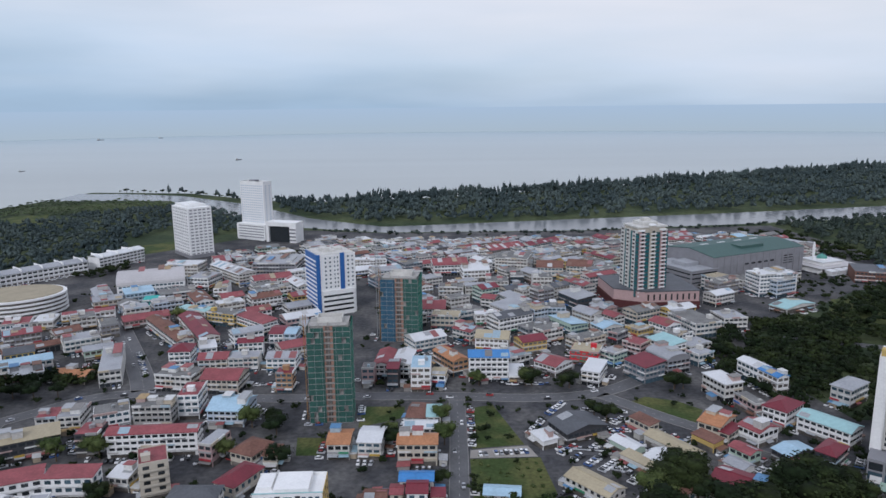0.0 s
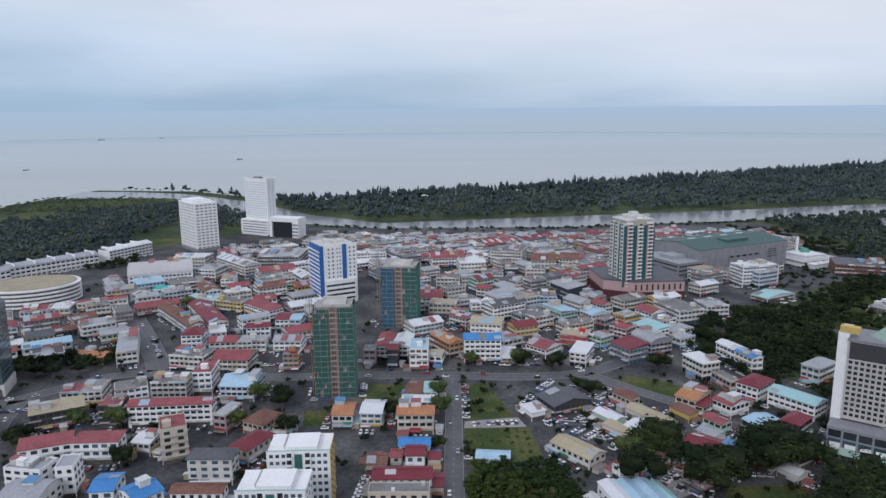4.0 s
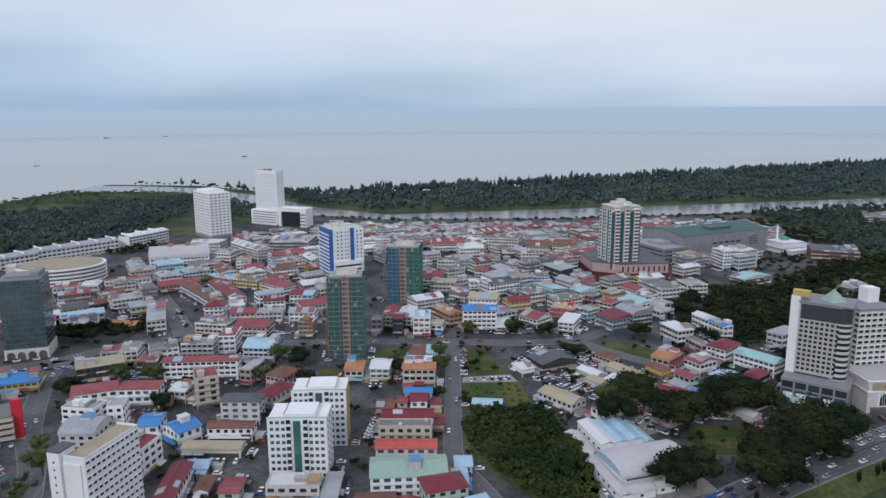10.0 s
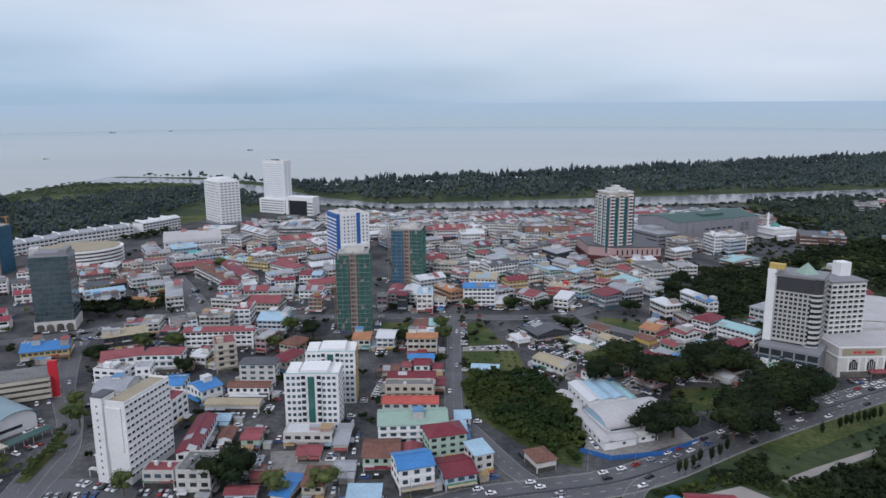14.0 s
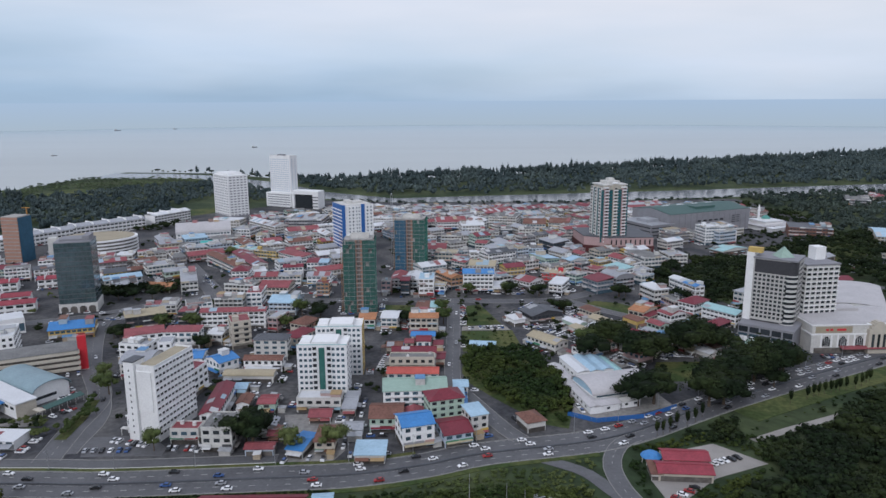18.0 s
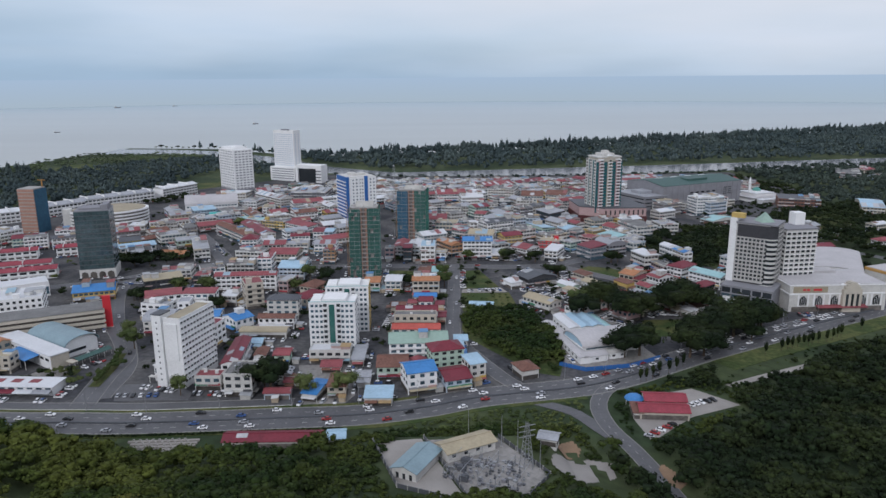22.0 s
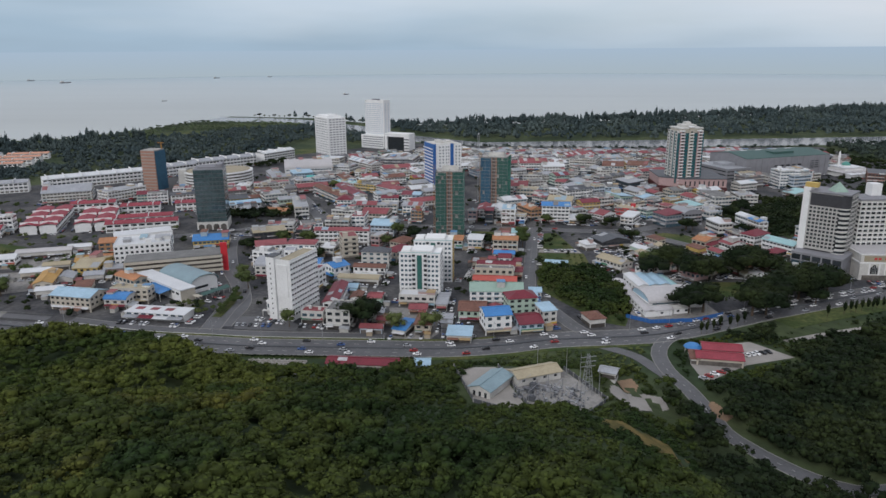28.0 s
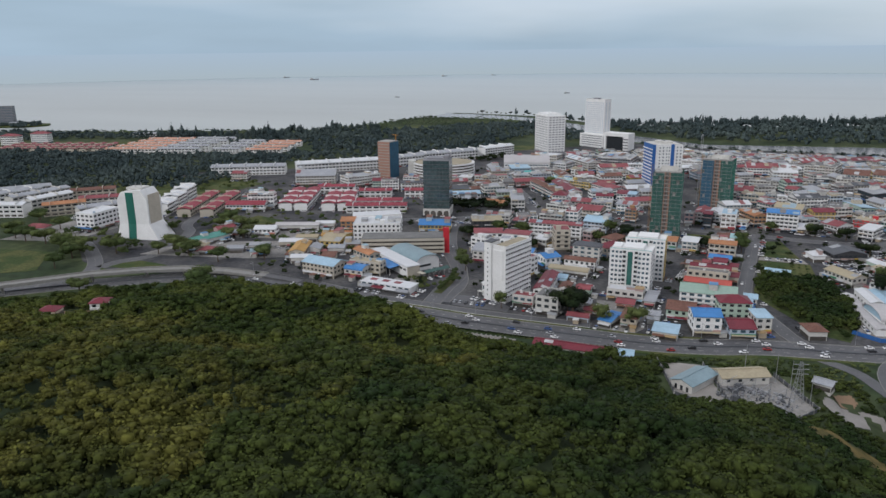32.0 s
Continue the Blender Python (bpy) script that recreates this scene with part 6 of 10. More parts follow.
block(-349, 190, 25, 12, 8, 4, GREYP, "g", GREYR)
block(-389, 204, 76, 33, 13, 5, OFFWHITE, "g", TEALR)
block(-379, 183, 20, 13, 11, 5, CREAM, "h", TANR)
block(-366, 178, 18, 11, 9, 4, OFFWHITE, "h", PINKR)
block(-398, 236, 70, 16, 9, 5, PINKP, "g", PINKR)
block(-377, 232, 20, 14, 8, 4, OFFWHITE, "g", GREYR)
block(-410, 262, 20, 15, 9, 5, OFFWHITE, "g", BROWNR)
# Haze is painted in here: orange roofs paled, dark ones lightened to grey.
for k in range(5):
    terrace("salmon_roofed_terrace", -907 - 9 * k, 577 + 31 * k, -830 - 9 * k, 602 + 31 * k, 12, 8, 14, WHITE, HAZEDR, "white housing terrace with an orange tiled roof paled by painted haze")
for k in range(5):
    terrace("grey_roofed_terrace", -817 - 9 * k, 592 + 32 * k, -757 - 9 * k, 614 + 32 * k, 12, 10, 12, WHITE, GREYR, "white housing terrace with a grey roof")
for k in range(4):
    terrace("grey_roofed_terrace", -738 - 9 * k, 622 + 32 * k, -700 - 9 * k, 636 + 32 * k, 12, 9, 8, WHITE, GREYR, "white housing terrace with a grey roof")
    terrace("salmon_roofed_terrace", -690 - 9 * k, 640 + 31 * k, -640 - 9 * k, 657 + 31 * k, 12, 8, 9, WHITE, HAZEDR, "white housing terrace with an orange tiled roof paled by painted haze")
for k in range(9):
    terrace("pink_roofed_terrace", -1080 + 19 * k, 520 + 6.5 * k, -1112 + 19 * k, 590 + 6.5 * k, 11, 7, 12, CREAM, PINKR, "pale housing terrace with a faded red roof")
block(-1146, 596, 18, 30, 15, 17, WHITE, "h", PINKR)
block(-1130, 640, 18, 30, 15, 17, WHITE, "h", PINKR)
block(-1018, 772, 18, 55, 12, 7, WHITE, "g", GREYR)
block(-1505, 850, 30, 34, 16, 42, GREYP, "f", DIRTYROOF)
block(-1478, 846, 30, 16, 12, 7, WHITE, "g", GREYR)
# the dense rows behind
block(208, 755, 28, 31, 15, 7, OFFWHITE, "f", DIRTYROOF)
block(-15, 659, 28, 16, 13, 9, PALEBLUE, "f", GREYR)
block(-66, 782, 28, 27, 14, 7, OFFWHITE, "f", DIRTYROOF)
block(395, 730, 118, 21, 13, 7, OFFWHITE, "f", DIRTYROOF)
block(240, 559, 28, 22, 13, 10, OFFWHITE, "g", WHITER)
block(124, 737, 28, 21, 16, 10, PALEBLUE, "g", GREYR)
block(324, 619, 28, 32, 13, 10, CREAM, "f", DIRTYROOF)
block(217, 784, 28, 31, 13, 10, PINKP, "f", DIRTYROOF)
block(-72, 805, 28, 19, 16, 6.8, PALEGREEN, "f", GREYR)
block(127, 768, 28, 33, 13, 7, YELLOWP, "f", DIRTYROOF)
block(163, 517, 28, 24, 15, 10, CREAM, "g", DIRTYROOF)
block(248, 744, 118, 19, 15, 10, WHITE, "f", WHITER)
block(47, 828, 28, 23, 13, 6.8, CREAM, "f", GREYR)
block(211, 827, 118, 24, 16, 6.8, WHITE, "g", REDR)
block(192, 521, 28, 25, 14, 9, YELLOWP, "g", WHITER)
block(338, 745, 28, 21, 14, 10, OFFWHITE, "f", DIRTYROOF)
block(46, 726, 28, 17, 13, 10, WHITE, "f", GREYR)
block(183, 709, 118, 32, 13, 10, CREAM, "g", REDR)
block(324, 779, 28, 22, 14, 7, YELLOWP, "g", DIRTYROOF)
block(-131, 803, 28, 27, 15, 6.8, OFFWHITE, "f", GREYR)
block(84, 473, 28, 17, 12, 10, OFFWHITE, "f", DIRTYROOF)
block(-35, 735, 118, 22, 13, 9, PALEBLUE, "g", GREYR)
block(96, 808, 28, 27, 14, 6.8, PALEBLUE, "f", GREYR)
block(353, 816, 118, 19, 13, 6.8, OFFWHITE, "g", BROWNR)
block(283, 721, 28, 25, 12, 13, CREAM, "g", DIRTYROOF)
block(-90, 719, 28, 24, 13, 7, WHITE, "f", DIRTYROOF)
block(257, 725, 28, 24, 13, 10, WHITE, "g", DARKR)
block(387, 779, 28, 26, 16, 10, WHITE, "f", DIRTYROOF)
block(3, 634, 28, 17, 13, 9, OFFWHITE, "g", GREYR)
block(-118, 768, 118, 30, 14, 9, OFFWHITE, "f", GREYR)
block(-2, 789, 118, 26, 13, 9, OFFWHITE, "f", GREYR)
block(-5, 723, 28, 17, 14, 10, OFFWHITE, "f", DIRTYROOF)
block(-24, 603, 28, 20, 13, 7, OFFWHITE, "f", GREYR)
block(-41, 668, 28, 30, 15, 9, WHITE, "g", GREYR)
block(243, 814, 28, 30, 14, 6.8, OFFWHITE, "f", DIRTYROOF)
block(47, 784, 28, 25, 12, 7, CREAM, "g", PINKR)
block(210, 705, 118, 24, 14, 10, OFFWHITE, "g", BROWNR)
block(28, 807, 118, 33, 13, 6.8, OFFWHITE, "s", LBLUER)
block(78, 659, 118, 16, 16, 9, OFFWHITE, "f", DIRTYROOF)
block(288, 745, 28, 16, 15, 9, CREAM, "g", PINKR)
block(-0, 744, 28, 21, 12, 10, WHITE, "f", WHITER)
block(110, 581, 28, 17, 13, 13, OFFWHITE, "g", DARKR)
block(166, 797, 28, 24, 12, 6.8, OFFWHITE, "f", DIRTYROOF)
block(-15, 523, 118, 32, 15, 10, OFFWHITE, "f", GREYR)
block(201, 617, 28, 22, 12, 10, PALEGREEN, "g", DARKR)
block(-7, 568, 28, 25, 15, 7, OFFWHITE, "f", GREYR)
block(54, 432, 118, 18, 15, 7, OFFWHITE, "f", GREYR)
block(226, 717, 118, 24, 13, 10, PINKP, "g", DARKR)
block(-121, 847, 28, 24, 13, 6.8, CREAM, "f", GREYR)
block(183, 742, 28, 19, 14, 13, CREAM, "f", GREYR)
block(-0, 705, 28, 29, 14, 7, WHITE, "g", PINKR)
block(131, 634, 28, 17, 16, 9, YELLOWP, "f", DIRTYROOF)
block(-26, 632, 28, 17, 12, 10, PINKP, "g", BROWNR)
block(133, 600, 118, 27, 13, 10, OFFWHITE, "g", PINKR)
block(396, 754, 28, 19, 15, 10, GREYP, "g", DARKR)
block(414, 835, 28, 18, 13, 6.8, OFFWHITE, "g", DIRTYROOF)
block(-45, 772, 28, 31, 16, 10, OFFWHITE, "f", DIRTYROOF)
block(195, 793, 118, 20, 15, 6.8, WHITE, "g", DIRTYROOF)
block(221, 739, 28, 29, 14, 10, PALEGREEN, "g", PINKR)
block(-44, 813, 118, 21, 14, 6.8, WHITE, "f", WHITER)
block(-44, 630, 118, 23, 12, 9, PALEBLUE, "g", DARKR)
block(160, 832, 28, 23, 14, 6.8, OFFWHITE, "f", GREYR)
block(86, 582, 28, 21, 12, 10, OFFWHITE, "f", DIRTYROOF)
block(366, 738, 28, 25, 12, 7, OFFWHITE, "g", PINKR)
block(174, 784, 28, 19, 13, 10, CREAM, "g", PINKR)
block(208, 670, 28, 21, 16, 13, PINKP, "f", GREYR)
block(98, 740, 28, 17, 14, 7, WHITE, "f", DIRTYROOF)
block(254, 587, 28, 26, 14, 13, GREYP, "f", DIRTYROOF)
block(-56, 828, 28, 17, 13, 6.8, CREAM, "f", GREYR)
block(375, 807, 28, 33, 13, 6.8, OFFWHITE, "g", GREYR)
block(-11, 818, 28, 27, 13, 6.8, OFFWHITE, "f", DIRTYROOF)
block(187, 633, 28, 21, 15, 10, WHITE, "f", WHITER)
block(-16, 756, 28, 33, 15, 7, WHITE, "f", GREYR)
block(73, 721, 28, 31, 12, 10, WHITE, "f", DIRTYROOF)
block(142, 695, 28, 18, 13, 10, YELLOWP, "g", GREYR)
block(143, 724, 28, 30, 15, 10, OFFWHITE, "f", DIRTYROOF)
block(32, 741, 28, 32, 12, 10, PINKP, "g", GREYR)
block(89, 822, 28, 24, 12, 6.8, OFFWHITE, "g", PINKR)
block(177, 446, 28, 20, 13, 7, OFFWHITE, "f", GREYR)
block(11, 767, 28, 20, 12, 10, GREYP, "g", DARKR)
block(-21, 579, 28, 27, 14, 7, CREAM, "g", BROWNR)
block(-101, 792, 118, 19, 15, 6.8, OFFWHITE, "g", PINKR)
block(-81, 756, 28, 27, 14, 10, WHITE, "f", TANROOF)
block(216, 799, 28, 19, 12, 6.8, PALEBLUE, "g", DARKR)
block(278, 763, 28, 20, 16, 10, OFFWHITE, "f", DIRTYROOF)
block(185, 810, 28, 19, 15, 6.8, OFFWHITE, "g", BROWNR)
block(207, 641, 118, 19, 14, 7, WHITE, "f", TANROOF)
block(49, 579, 28, 17, 15, 13, PALEGREEN, "g", REDR)
block(169, 459, 28, 20, 13, 10, WHITE, "f", DIRTYROOF)
block(23, 561, 28, 18, 14, 10, OFFWHITE, "f", DIRTYROOF)
block(-101, 738, 28, 22, 15, 10, OFFWHITE, "f", GREYR)
block(-93, 832, 28, 27, 15, 6.8, OFFWHITE, "f", GREYR)
block(-7, 614, 118, 22, 15, 7, WHITE, "g", BROWNR)
block(234, 768, 118, 18, 13, 10, CREAM, "g", BROWNR)
block(183, 658, 28, 17, 14, 7, OFFWHITE, "f", DIRTYROOF)
block(-30, 708, 118, 17, 12, 10, PALEBLUE, "g", PINKR)
block(144, 759, 28, 25, 16, 7, OFFWHITE, "f", DIRTYROOF)
block(-2, 463, 28, 24, 16, 9, OFFWHITE, "g", WHITER)
block(32, 626, 28, 24, 13, 7, OFFWHITE, "f", GREYR)
block(79, 490, 28, 25, 13, 7, GREYP, "f", DIRTYROOF)
block(256, 701, 28, 25, 15, 13, OFFWHITE, "g", BROWNR)
block(341, 803, 118, 25, 13, 6.8, PALEBLUE, "g", DARKR)
block(-92, 768, 28, 25, 14, 10, YELLOWP, "f", DIRTYROOF)
block(256, 605, 28, 21, 14, 13, OFFWHITE, "f", TANROOF)
block(101, 640, 118, 28, 15, 10, OFFWHITE, "g", GREYR)
block(154, 617, 28, 32, 12, 13, OFFWHITE, "g", PINKR)
block(107, 457, 28, 24, 13, 9, CREAM, "f", DIRTYROOF)
block(171, 702, 118, 19, 14, 7, OFFWHITE, "f", DIRTYROOF)
block(60, 498, 28, 30, 16, 13, WHITE, "g", DARKR)
block(81, 517, 118, 17, 13, 13, PALEBLUE, "f", TANROOF)
block(95, 569, 28, 16, 12, 13, GREYP, "f", DIRTYROOF)
block(-25, 553, 118, 20, 14, 10, WHITE, "f", WHITER)
block(413, 742, 28, 16, 15, 10, OFFWHITE, "g", BROWNR)
block(103, 498, 118, 26, 16, 7, PALEGREEN, "s", LBLUER)
block(413, 778, 118, 23, 15, 9, OFFWHITE, "f", GREYR)
block(-66, 679, 28, 24, 15, 7, WHITE, "g", WHITER)
block(376, 715, 118, 29, 16, 7, OFFWHITE, "f", DIRTYROOF)
block(261, 785, 118, 16, 15, 7, WHITE, "g", GREYR)
block(176, 680, 118, 21, 14, 7, PALEGREEN, "g", GREYR)
block(62, 809, 28, 21, 15, 6.8, OFFWHITE, "g", GREYR)
block(31, 533, 28, 22, 13, 7, OFFWHITE, "f", DIRTYROOF)
block(297, 774, 28, 19, 15, 9, OFFWHITE, "f", DIRTYROOF)
block(316, 753, 28, 20, 12, 7, CREAM, "g", GREYR)
block(-17, 681, 28, 19, 16, 13, GREYP, "f", DIRTYROOF)
block(307, 730, 28, 22, 13, 9, GREYP, "g", WHITER)
block(76, 598, 28, 24, 13, 7, CREAM, "g", DARKR)
block(284, 609, 28, 23, 14, 10, OFFWHITE, "f", DIRTYROOF)
block(-57, 730, 28, 21, 12, 9, OFFWHITE, "g", PINKR)
block(414, 811, 28, 20, 13, 6.8, CREAM, "g", PINKR)
block(128, 834, 28, 17, 15, 6.8, CREAM, "f", GREYR)
block(28, 758, 28, 29, 15, 7, GREYP, "g", DARKR)
block(169, 481, 118, 17, 14, 10, WHITE, "g", PINKR)
block(359, 762, 28, 24, 13, 10, CREAM, "g", BROWNR)
block(245, 832, 28, 20, 14, 6.8, OFFWHITE, "g", BROWNR)
block(137, 530, 118, 17, 13, 9, PINKP, "g", GREYR)
block(310, 631, 28, 29, 13, 7, YELLOWP, "f", DIRTYROOF)
block(328, 835, 28, 18, 12, 6.8, PALEBLUE, "f", DIRTYROOF)
block(160, 641, 28, 32, 14, 13, OFFWHITE, "f", DIRTYROOF)
block(178, 769, 28, 23, 13, 7, YELLOWP, "f", DIRTYROOF)
block(382, 837, 118, 23, 11, 6.8, OFFWHITE, "f", DIRTYROOF)
block(-23, 784, 28, 16, 12, 10, WHITE, "g", GREYR)
block(353, 836, 28, 23, 10, 6.8, OFFWHITE, "f", GREYR)
block(119, 819, 118, 17, 12, 6.8, PALEBLUE, "g", GREYR)
block(-37, 832, 28, 16, 12, 6.8, WHITE, "f", TANROOF)
block(340, 772, 28, 19, 13, 9, WHITE, "g", BROWNR)
block(52, 686, 28, 23, 11, 10, WHITE, "g", WHITER)
block(373, 824, 28, 16, 13, 6.8, YELLOWP, "s", LBLUER)
block(5, 812, 28, 19, 12, 6.8, GREYP, "g", PINKR)
block(-116, 824, 28, 16, 11, 6.8, WHITE, "g", DARKR)
block(31, 714, 118, 23, 11, 9, OFFWHITE, "g", PINKR)
block(86, 834, 28, 19, 10, 6.8, WHITE, "f", TANROOF)
block(11, 830, 28, 17, 12, 6.8, WHITE, "g", DARKR)
block(10, 732, 118, 16, 11, 9, OFFWHITE, "g", DARKR)
block(-39, 688, 28, 17, 12, 7, WHITE, "g", WHITER)
block(245, 793, 28, 20, 10, 6.8, GREYP, "f", DIRTYROOF)
block(-128, 787, 28, 22, 12, 10, OFFWHITE, "f", GREYR)
block(-76, 845, 118, 20, 12, 6.8, YELLOWP, "f", WHITER)
block(56, 752, 118, 21, 12, 10, WHITE, "f", WHITER)
block(92, 718, 28, 17, 11, 10, OFFWHITE, "g", DARKR)
block(111, 840, 28, 19, 11, 6.8, GREYP, "f", DIRTYROOF)
block(174, 823, 28, 19, 13, 6.8, OFFWHITE, "f", GREYR)
block(117, 716, 28, 23, 10, 9, OFFWHITE, "f", GREYR)
block(332, 824, 28, 20, 10, 6.8, WHITE, "f", WHITER)
block(226, 841, 28, 17, 12, 6.8, YELLOWP, "f", DIRTYROOF)
block(246, 773, 118, 14, 11, 10, OFFWHITE, "s", LBLUER)
block(159, 716, 28, 21, 12, 7, OFFWHITE, "g", DIRTYROOF)
block(158, 749, 28, 15, 10, 10, OFFWHITE, "g", DARKR)
block(-52, 749, 28, 22, 11, 7, WHITE, "f", GREYR)
block(383, 795, 28, 24, 11, 6.8, YELLOWP, "f", GREYR)
block(23, 782, 118, 16, 12, 10, WHITE, "f", GREYR)
block(-37, 796, 28, 18, 11, 6.8, YELLOWP, "g", REDR)
block(-133, 820, 28, 15, 10, 6.8, OFFWHITE, "g", GREYR)
block(54, 708, 118, 17, 12, 9, OFFWHITE, "g", WHITER)
block(100, 762, 118, 14, 11, 9, OFFWHITE, "f", DIRTYROOF)
block(-16, 836, 28, 21, 12, 6.8, CREAM, "g", GREYR)
block(189, 832, 28, 14, 10, 6.8, OFFWHITE, "f", DIRTYROOF)
block(196, 729, 28, 17, 12, 9, OFFWHITE, "f", TANROOF)
block(73, 739, 28, 19, 11, 7, GREYP, "f", DIRTYROOF)
block(152, 784, 118, 18, 12, 10, OFFWHITE, "g", PINKR)
block(125, 700, 28, 21, 11, 10, OFFWHITE, "g", GREYR)
block(44, 806, 118, 15, 10, 6.8, PINKP, "f", DIRTYROOF)
block(67, 834, 118, 22, 10, 6.8, OFFWHITE, "f", DIRTYROOF)
block(397, 820, 118, 16, 11, 6.8, OFFWHITE, "f", DIRTYROOF)
block(-14, 773, 28, 21, 11, 7, YELLOWP, "g", PINKR)
block(76, 796, 28, 18, 12, 6.8, OFFWHITE, "g", BROWNR)
block(-84, 815, 28, 19, 12, 6.8, PINKP, "f", TANROOF)
block(-122, 864, 28, 14, 12, 6.8, OFFWHITE, "f", GREYR)
block(-74, 741, 28, 21, 12, 10, GREYP, "g", BROWNR)
block(261, 755, 118, 18, 11, 10, CREAM, "f", DIRTYROOF)
block(110, 750, 118, 15, 10, 7, OFFWHITE, "f", DIRTYROOF)
block(-323, 498, 120, 29, 14, 8, OFFWHITE, "f", DIRTYROOF)
block(-116, 617, 120, 34, 12, 10, OFFWHITE, "g", WHITER)
block(-217, 528, 30, 33, 16, 7, PINKP, "g", PINKR)
block(-164, 575, 30, 18, 15, 10, CREAM, "g", PINKR)
block(-158, 754, 30, 29, 14, 10, OFFWHITE, "f", WHITER)
block(-213, 563, 30, 23, 15, 10, PALEBLUE, "f", GREYR)
block(-135, 543, 30, 18, 15, 7, WHITE, "g", PINKR)
block(-98, 525, 30, 28, 16, 7, PINKP, "g", WHITER)
block(-285, 431, 30, 25, 13, 7, OFFWHITE, "g", WHITER)
block(-182, 738, 30, 19, 12, 8, CREAM, "f", GREYR)
block(-183, 800, 30, 25, 13, 6.8, PALEGREEN, "g", DIRTYROOF)
block(-79, 617, 30, 20, 13, 8, OFFWHITE, "f", GREYR)
block(-235, 505, 120, 20, 12, 10, GREYP, "f", DIRTYROOF)
block(-268, 578, 30, 22, 15, 8, CREAM, "g", GREYR)
block(-207, 755, 30, 34, 14, 10, PALEBLUE, "f", DIRTYROOF)
block(-136, 573, 30, 25, 16, 10, WHITE, "g", BROWNR)
block(-105, 550, 30, 19, 15, 8, OFFWHITE, "g", GREYR)
block(-135, 740, 30, 26, 15, 8, YELLOWP, "f", WHITER)
block(-220, 454, 30, 18, 12, 8, PALEGREEN, "g", GREYR)
block(-307, 474, 120, 18, 15, 7, PALEBLUE, "g", PINKR)
block(-106, 651, 30, 20, 15, 7, WHITE, "f", GREYR)
block(-135, 599, 30, 31, 12, 10, WHITE, "f", DIRTYROOF)
block(-102, 587, 30, 32, 14, 8, YELLOWP, "g", PINKR)
block(-187, 705, 120, 22, 12, 7, WHITE, "f", DIRTYROOF)
block(-87, 632, 30, 17, 14, 10, WHITE, "g", REDR)
block(-163, 780, 30, 20, 12, 7, OFFWHITE, "f", TANROOF)
block(-191, 579, 120, 33, 14, 8, WHITE, "g", BROWNR)
block(-286, 484, 30, 23, 14, 10, GREYP, "g", PINKR)
block(-328, 460, 30, 25, 12, 10, WHITE, "g", DARKR)
block(-85, 457, 30, 33, 15, 8, OFFWHITE, "g", PINKR)
block(-145, 613, 30, 24, 12, 10, OFFWHITE, "f", DIRTYROOF)
block(-231, 546, 30, 18, 15, 10, OFFWHITE, "f", GREYR)
block(-248, 594, 30, 23, 16, 10, PALEBLUE, "s", LBLUER)
block(-81, 497, 30, 24, 13, 10, OFFWHITE, "g", GREYR)
block(-266, 444, 30, 17, 15, 10, YELLOWP, "g", DARKR)
block(-88, 658, 120, 27, 13, 10, OFFWHITE, "g", BROWNR)
block(-160, 556, 30, 21, 14, 10, OFFWHITE, "f", WHITER)
block(-128, 479, 30, 21, 13, 10, WHITE, "g", GREYR)
block(-120, 728, 120, 17, 13, 8, OFFWHITE, "f", DIRTYROOF)
block(-123, 665, 30, 22, 14, 10, WHITE, "f", WHITER)
block(-100, 679, 30, 21, 15, 10, YELLOWP, "g", BROWNR)
block(-282, 600, 120, 33, 14, 8, WHITE, "g", GREYR)
block(-199, 731, 120, 30, 12, 10, PALEBLUE, "f", GREYR)
block(-111, 700, 30, 16, 14, 7, PALEBLUE, "g", BROWNR)
block(-246, 415, 30, 18, 14, 7, WHITE, "g", WHITER)
block(-262, 523, 30, 17, 15, 10, OFFWHITE, "f", DIRTYROOF)
block(-244, 564, 120, 19, 15, 7, PALEBLUE, "g", DIRTYROOF)
block(-279, 415, 30, 23, 13, 8, WHITE, "g", PINKR)
block(-365, 466, 20, 26, 14, 9, PALEGREEN, "g", REDR)
block(-553, 453, 20, 18, 14, 9, OFFWHITE, "g", PINKR)
block(-295, 191, 20, 14, 9, 4, PALEBLUE, "s", BROWNR)
block(-268, 193, 20, 10, 11, 5, CREAM, "s", BROWNR)
block(-275, 216, 20, 12, 9, 5, OFFWHITE, "g", GREYR)
block(-295, 254, 20, 19, 9, 5, GREYP, "g", ORANGER)
block(-285, 184, 20, 15, 8, 5, OFFWHITE, "g", WHITER)
block(-291, 209, 110, 13, 11, 5, OFFWHITE, "g", GREYR)
block(-270, 231, 20, 12, 10, 5, PINKP, "g", GREYR)
block(118, 247, -60, 12, 11, 7, PINKP, "g", PINKR)
block(102, 263, -60, 10, 11, 7, OFFWHITE, "s", BROWNR)
block(164, 277, -60, 16, 9, 7, WHITE, "g", PINKR)
block(134, 313, -60, 13, 7, 5, YELLOWP, "s", BROWNR)
block(138, 287, -60, 10, 8, 5, WHITE, "g", GREYR)
block(169, 262, 30, 12, 7, 4, WHITE, "s", BROWNR)
block(90, 255, 30, 15, 9, 7, WHITE, "g", PINKR)
block(159, 250, -60, 10, 7, 5, OFFWHITE, "g", WHITER)
block(145, 297, -60, 11, 8, 7, PALEGREEN, "g", PINKR)
block(108, 329, -60, 13, 7, 7, CREAM, "s", BROWNR)
block(94, 309, -60, 15, 8, 5, PALEGREEN, "g", WHITER)
block(151, 260, -60, 14, 8, 4, OFFWHITE, "g", TANR)
block(-36, 160, 0, 8, 8, 4, WHITE, "g", GREYR)
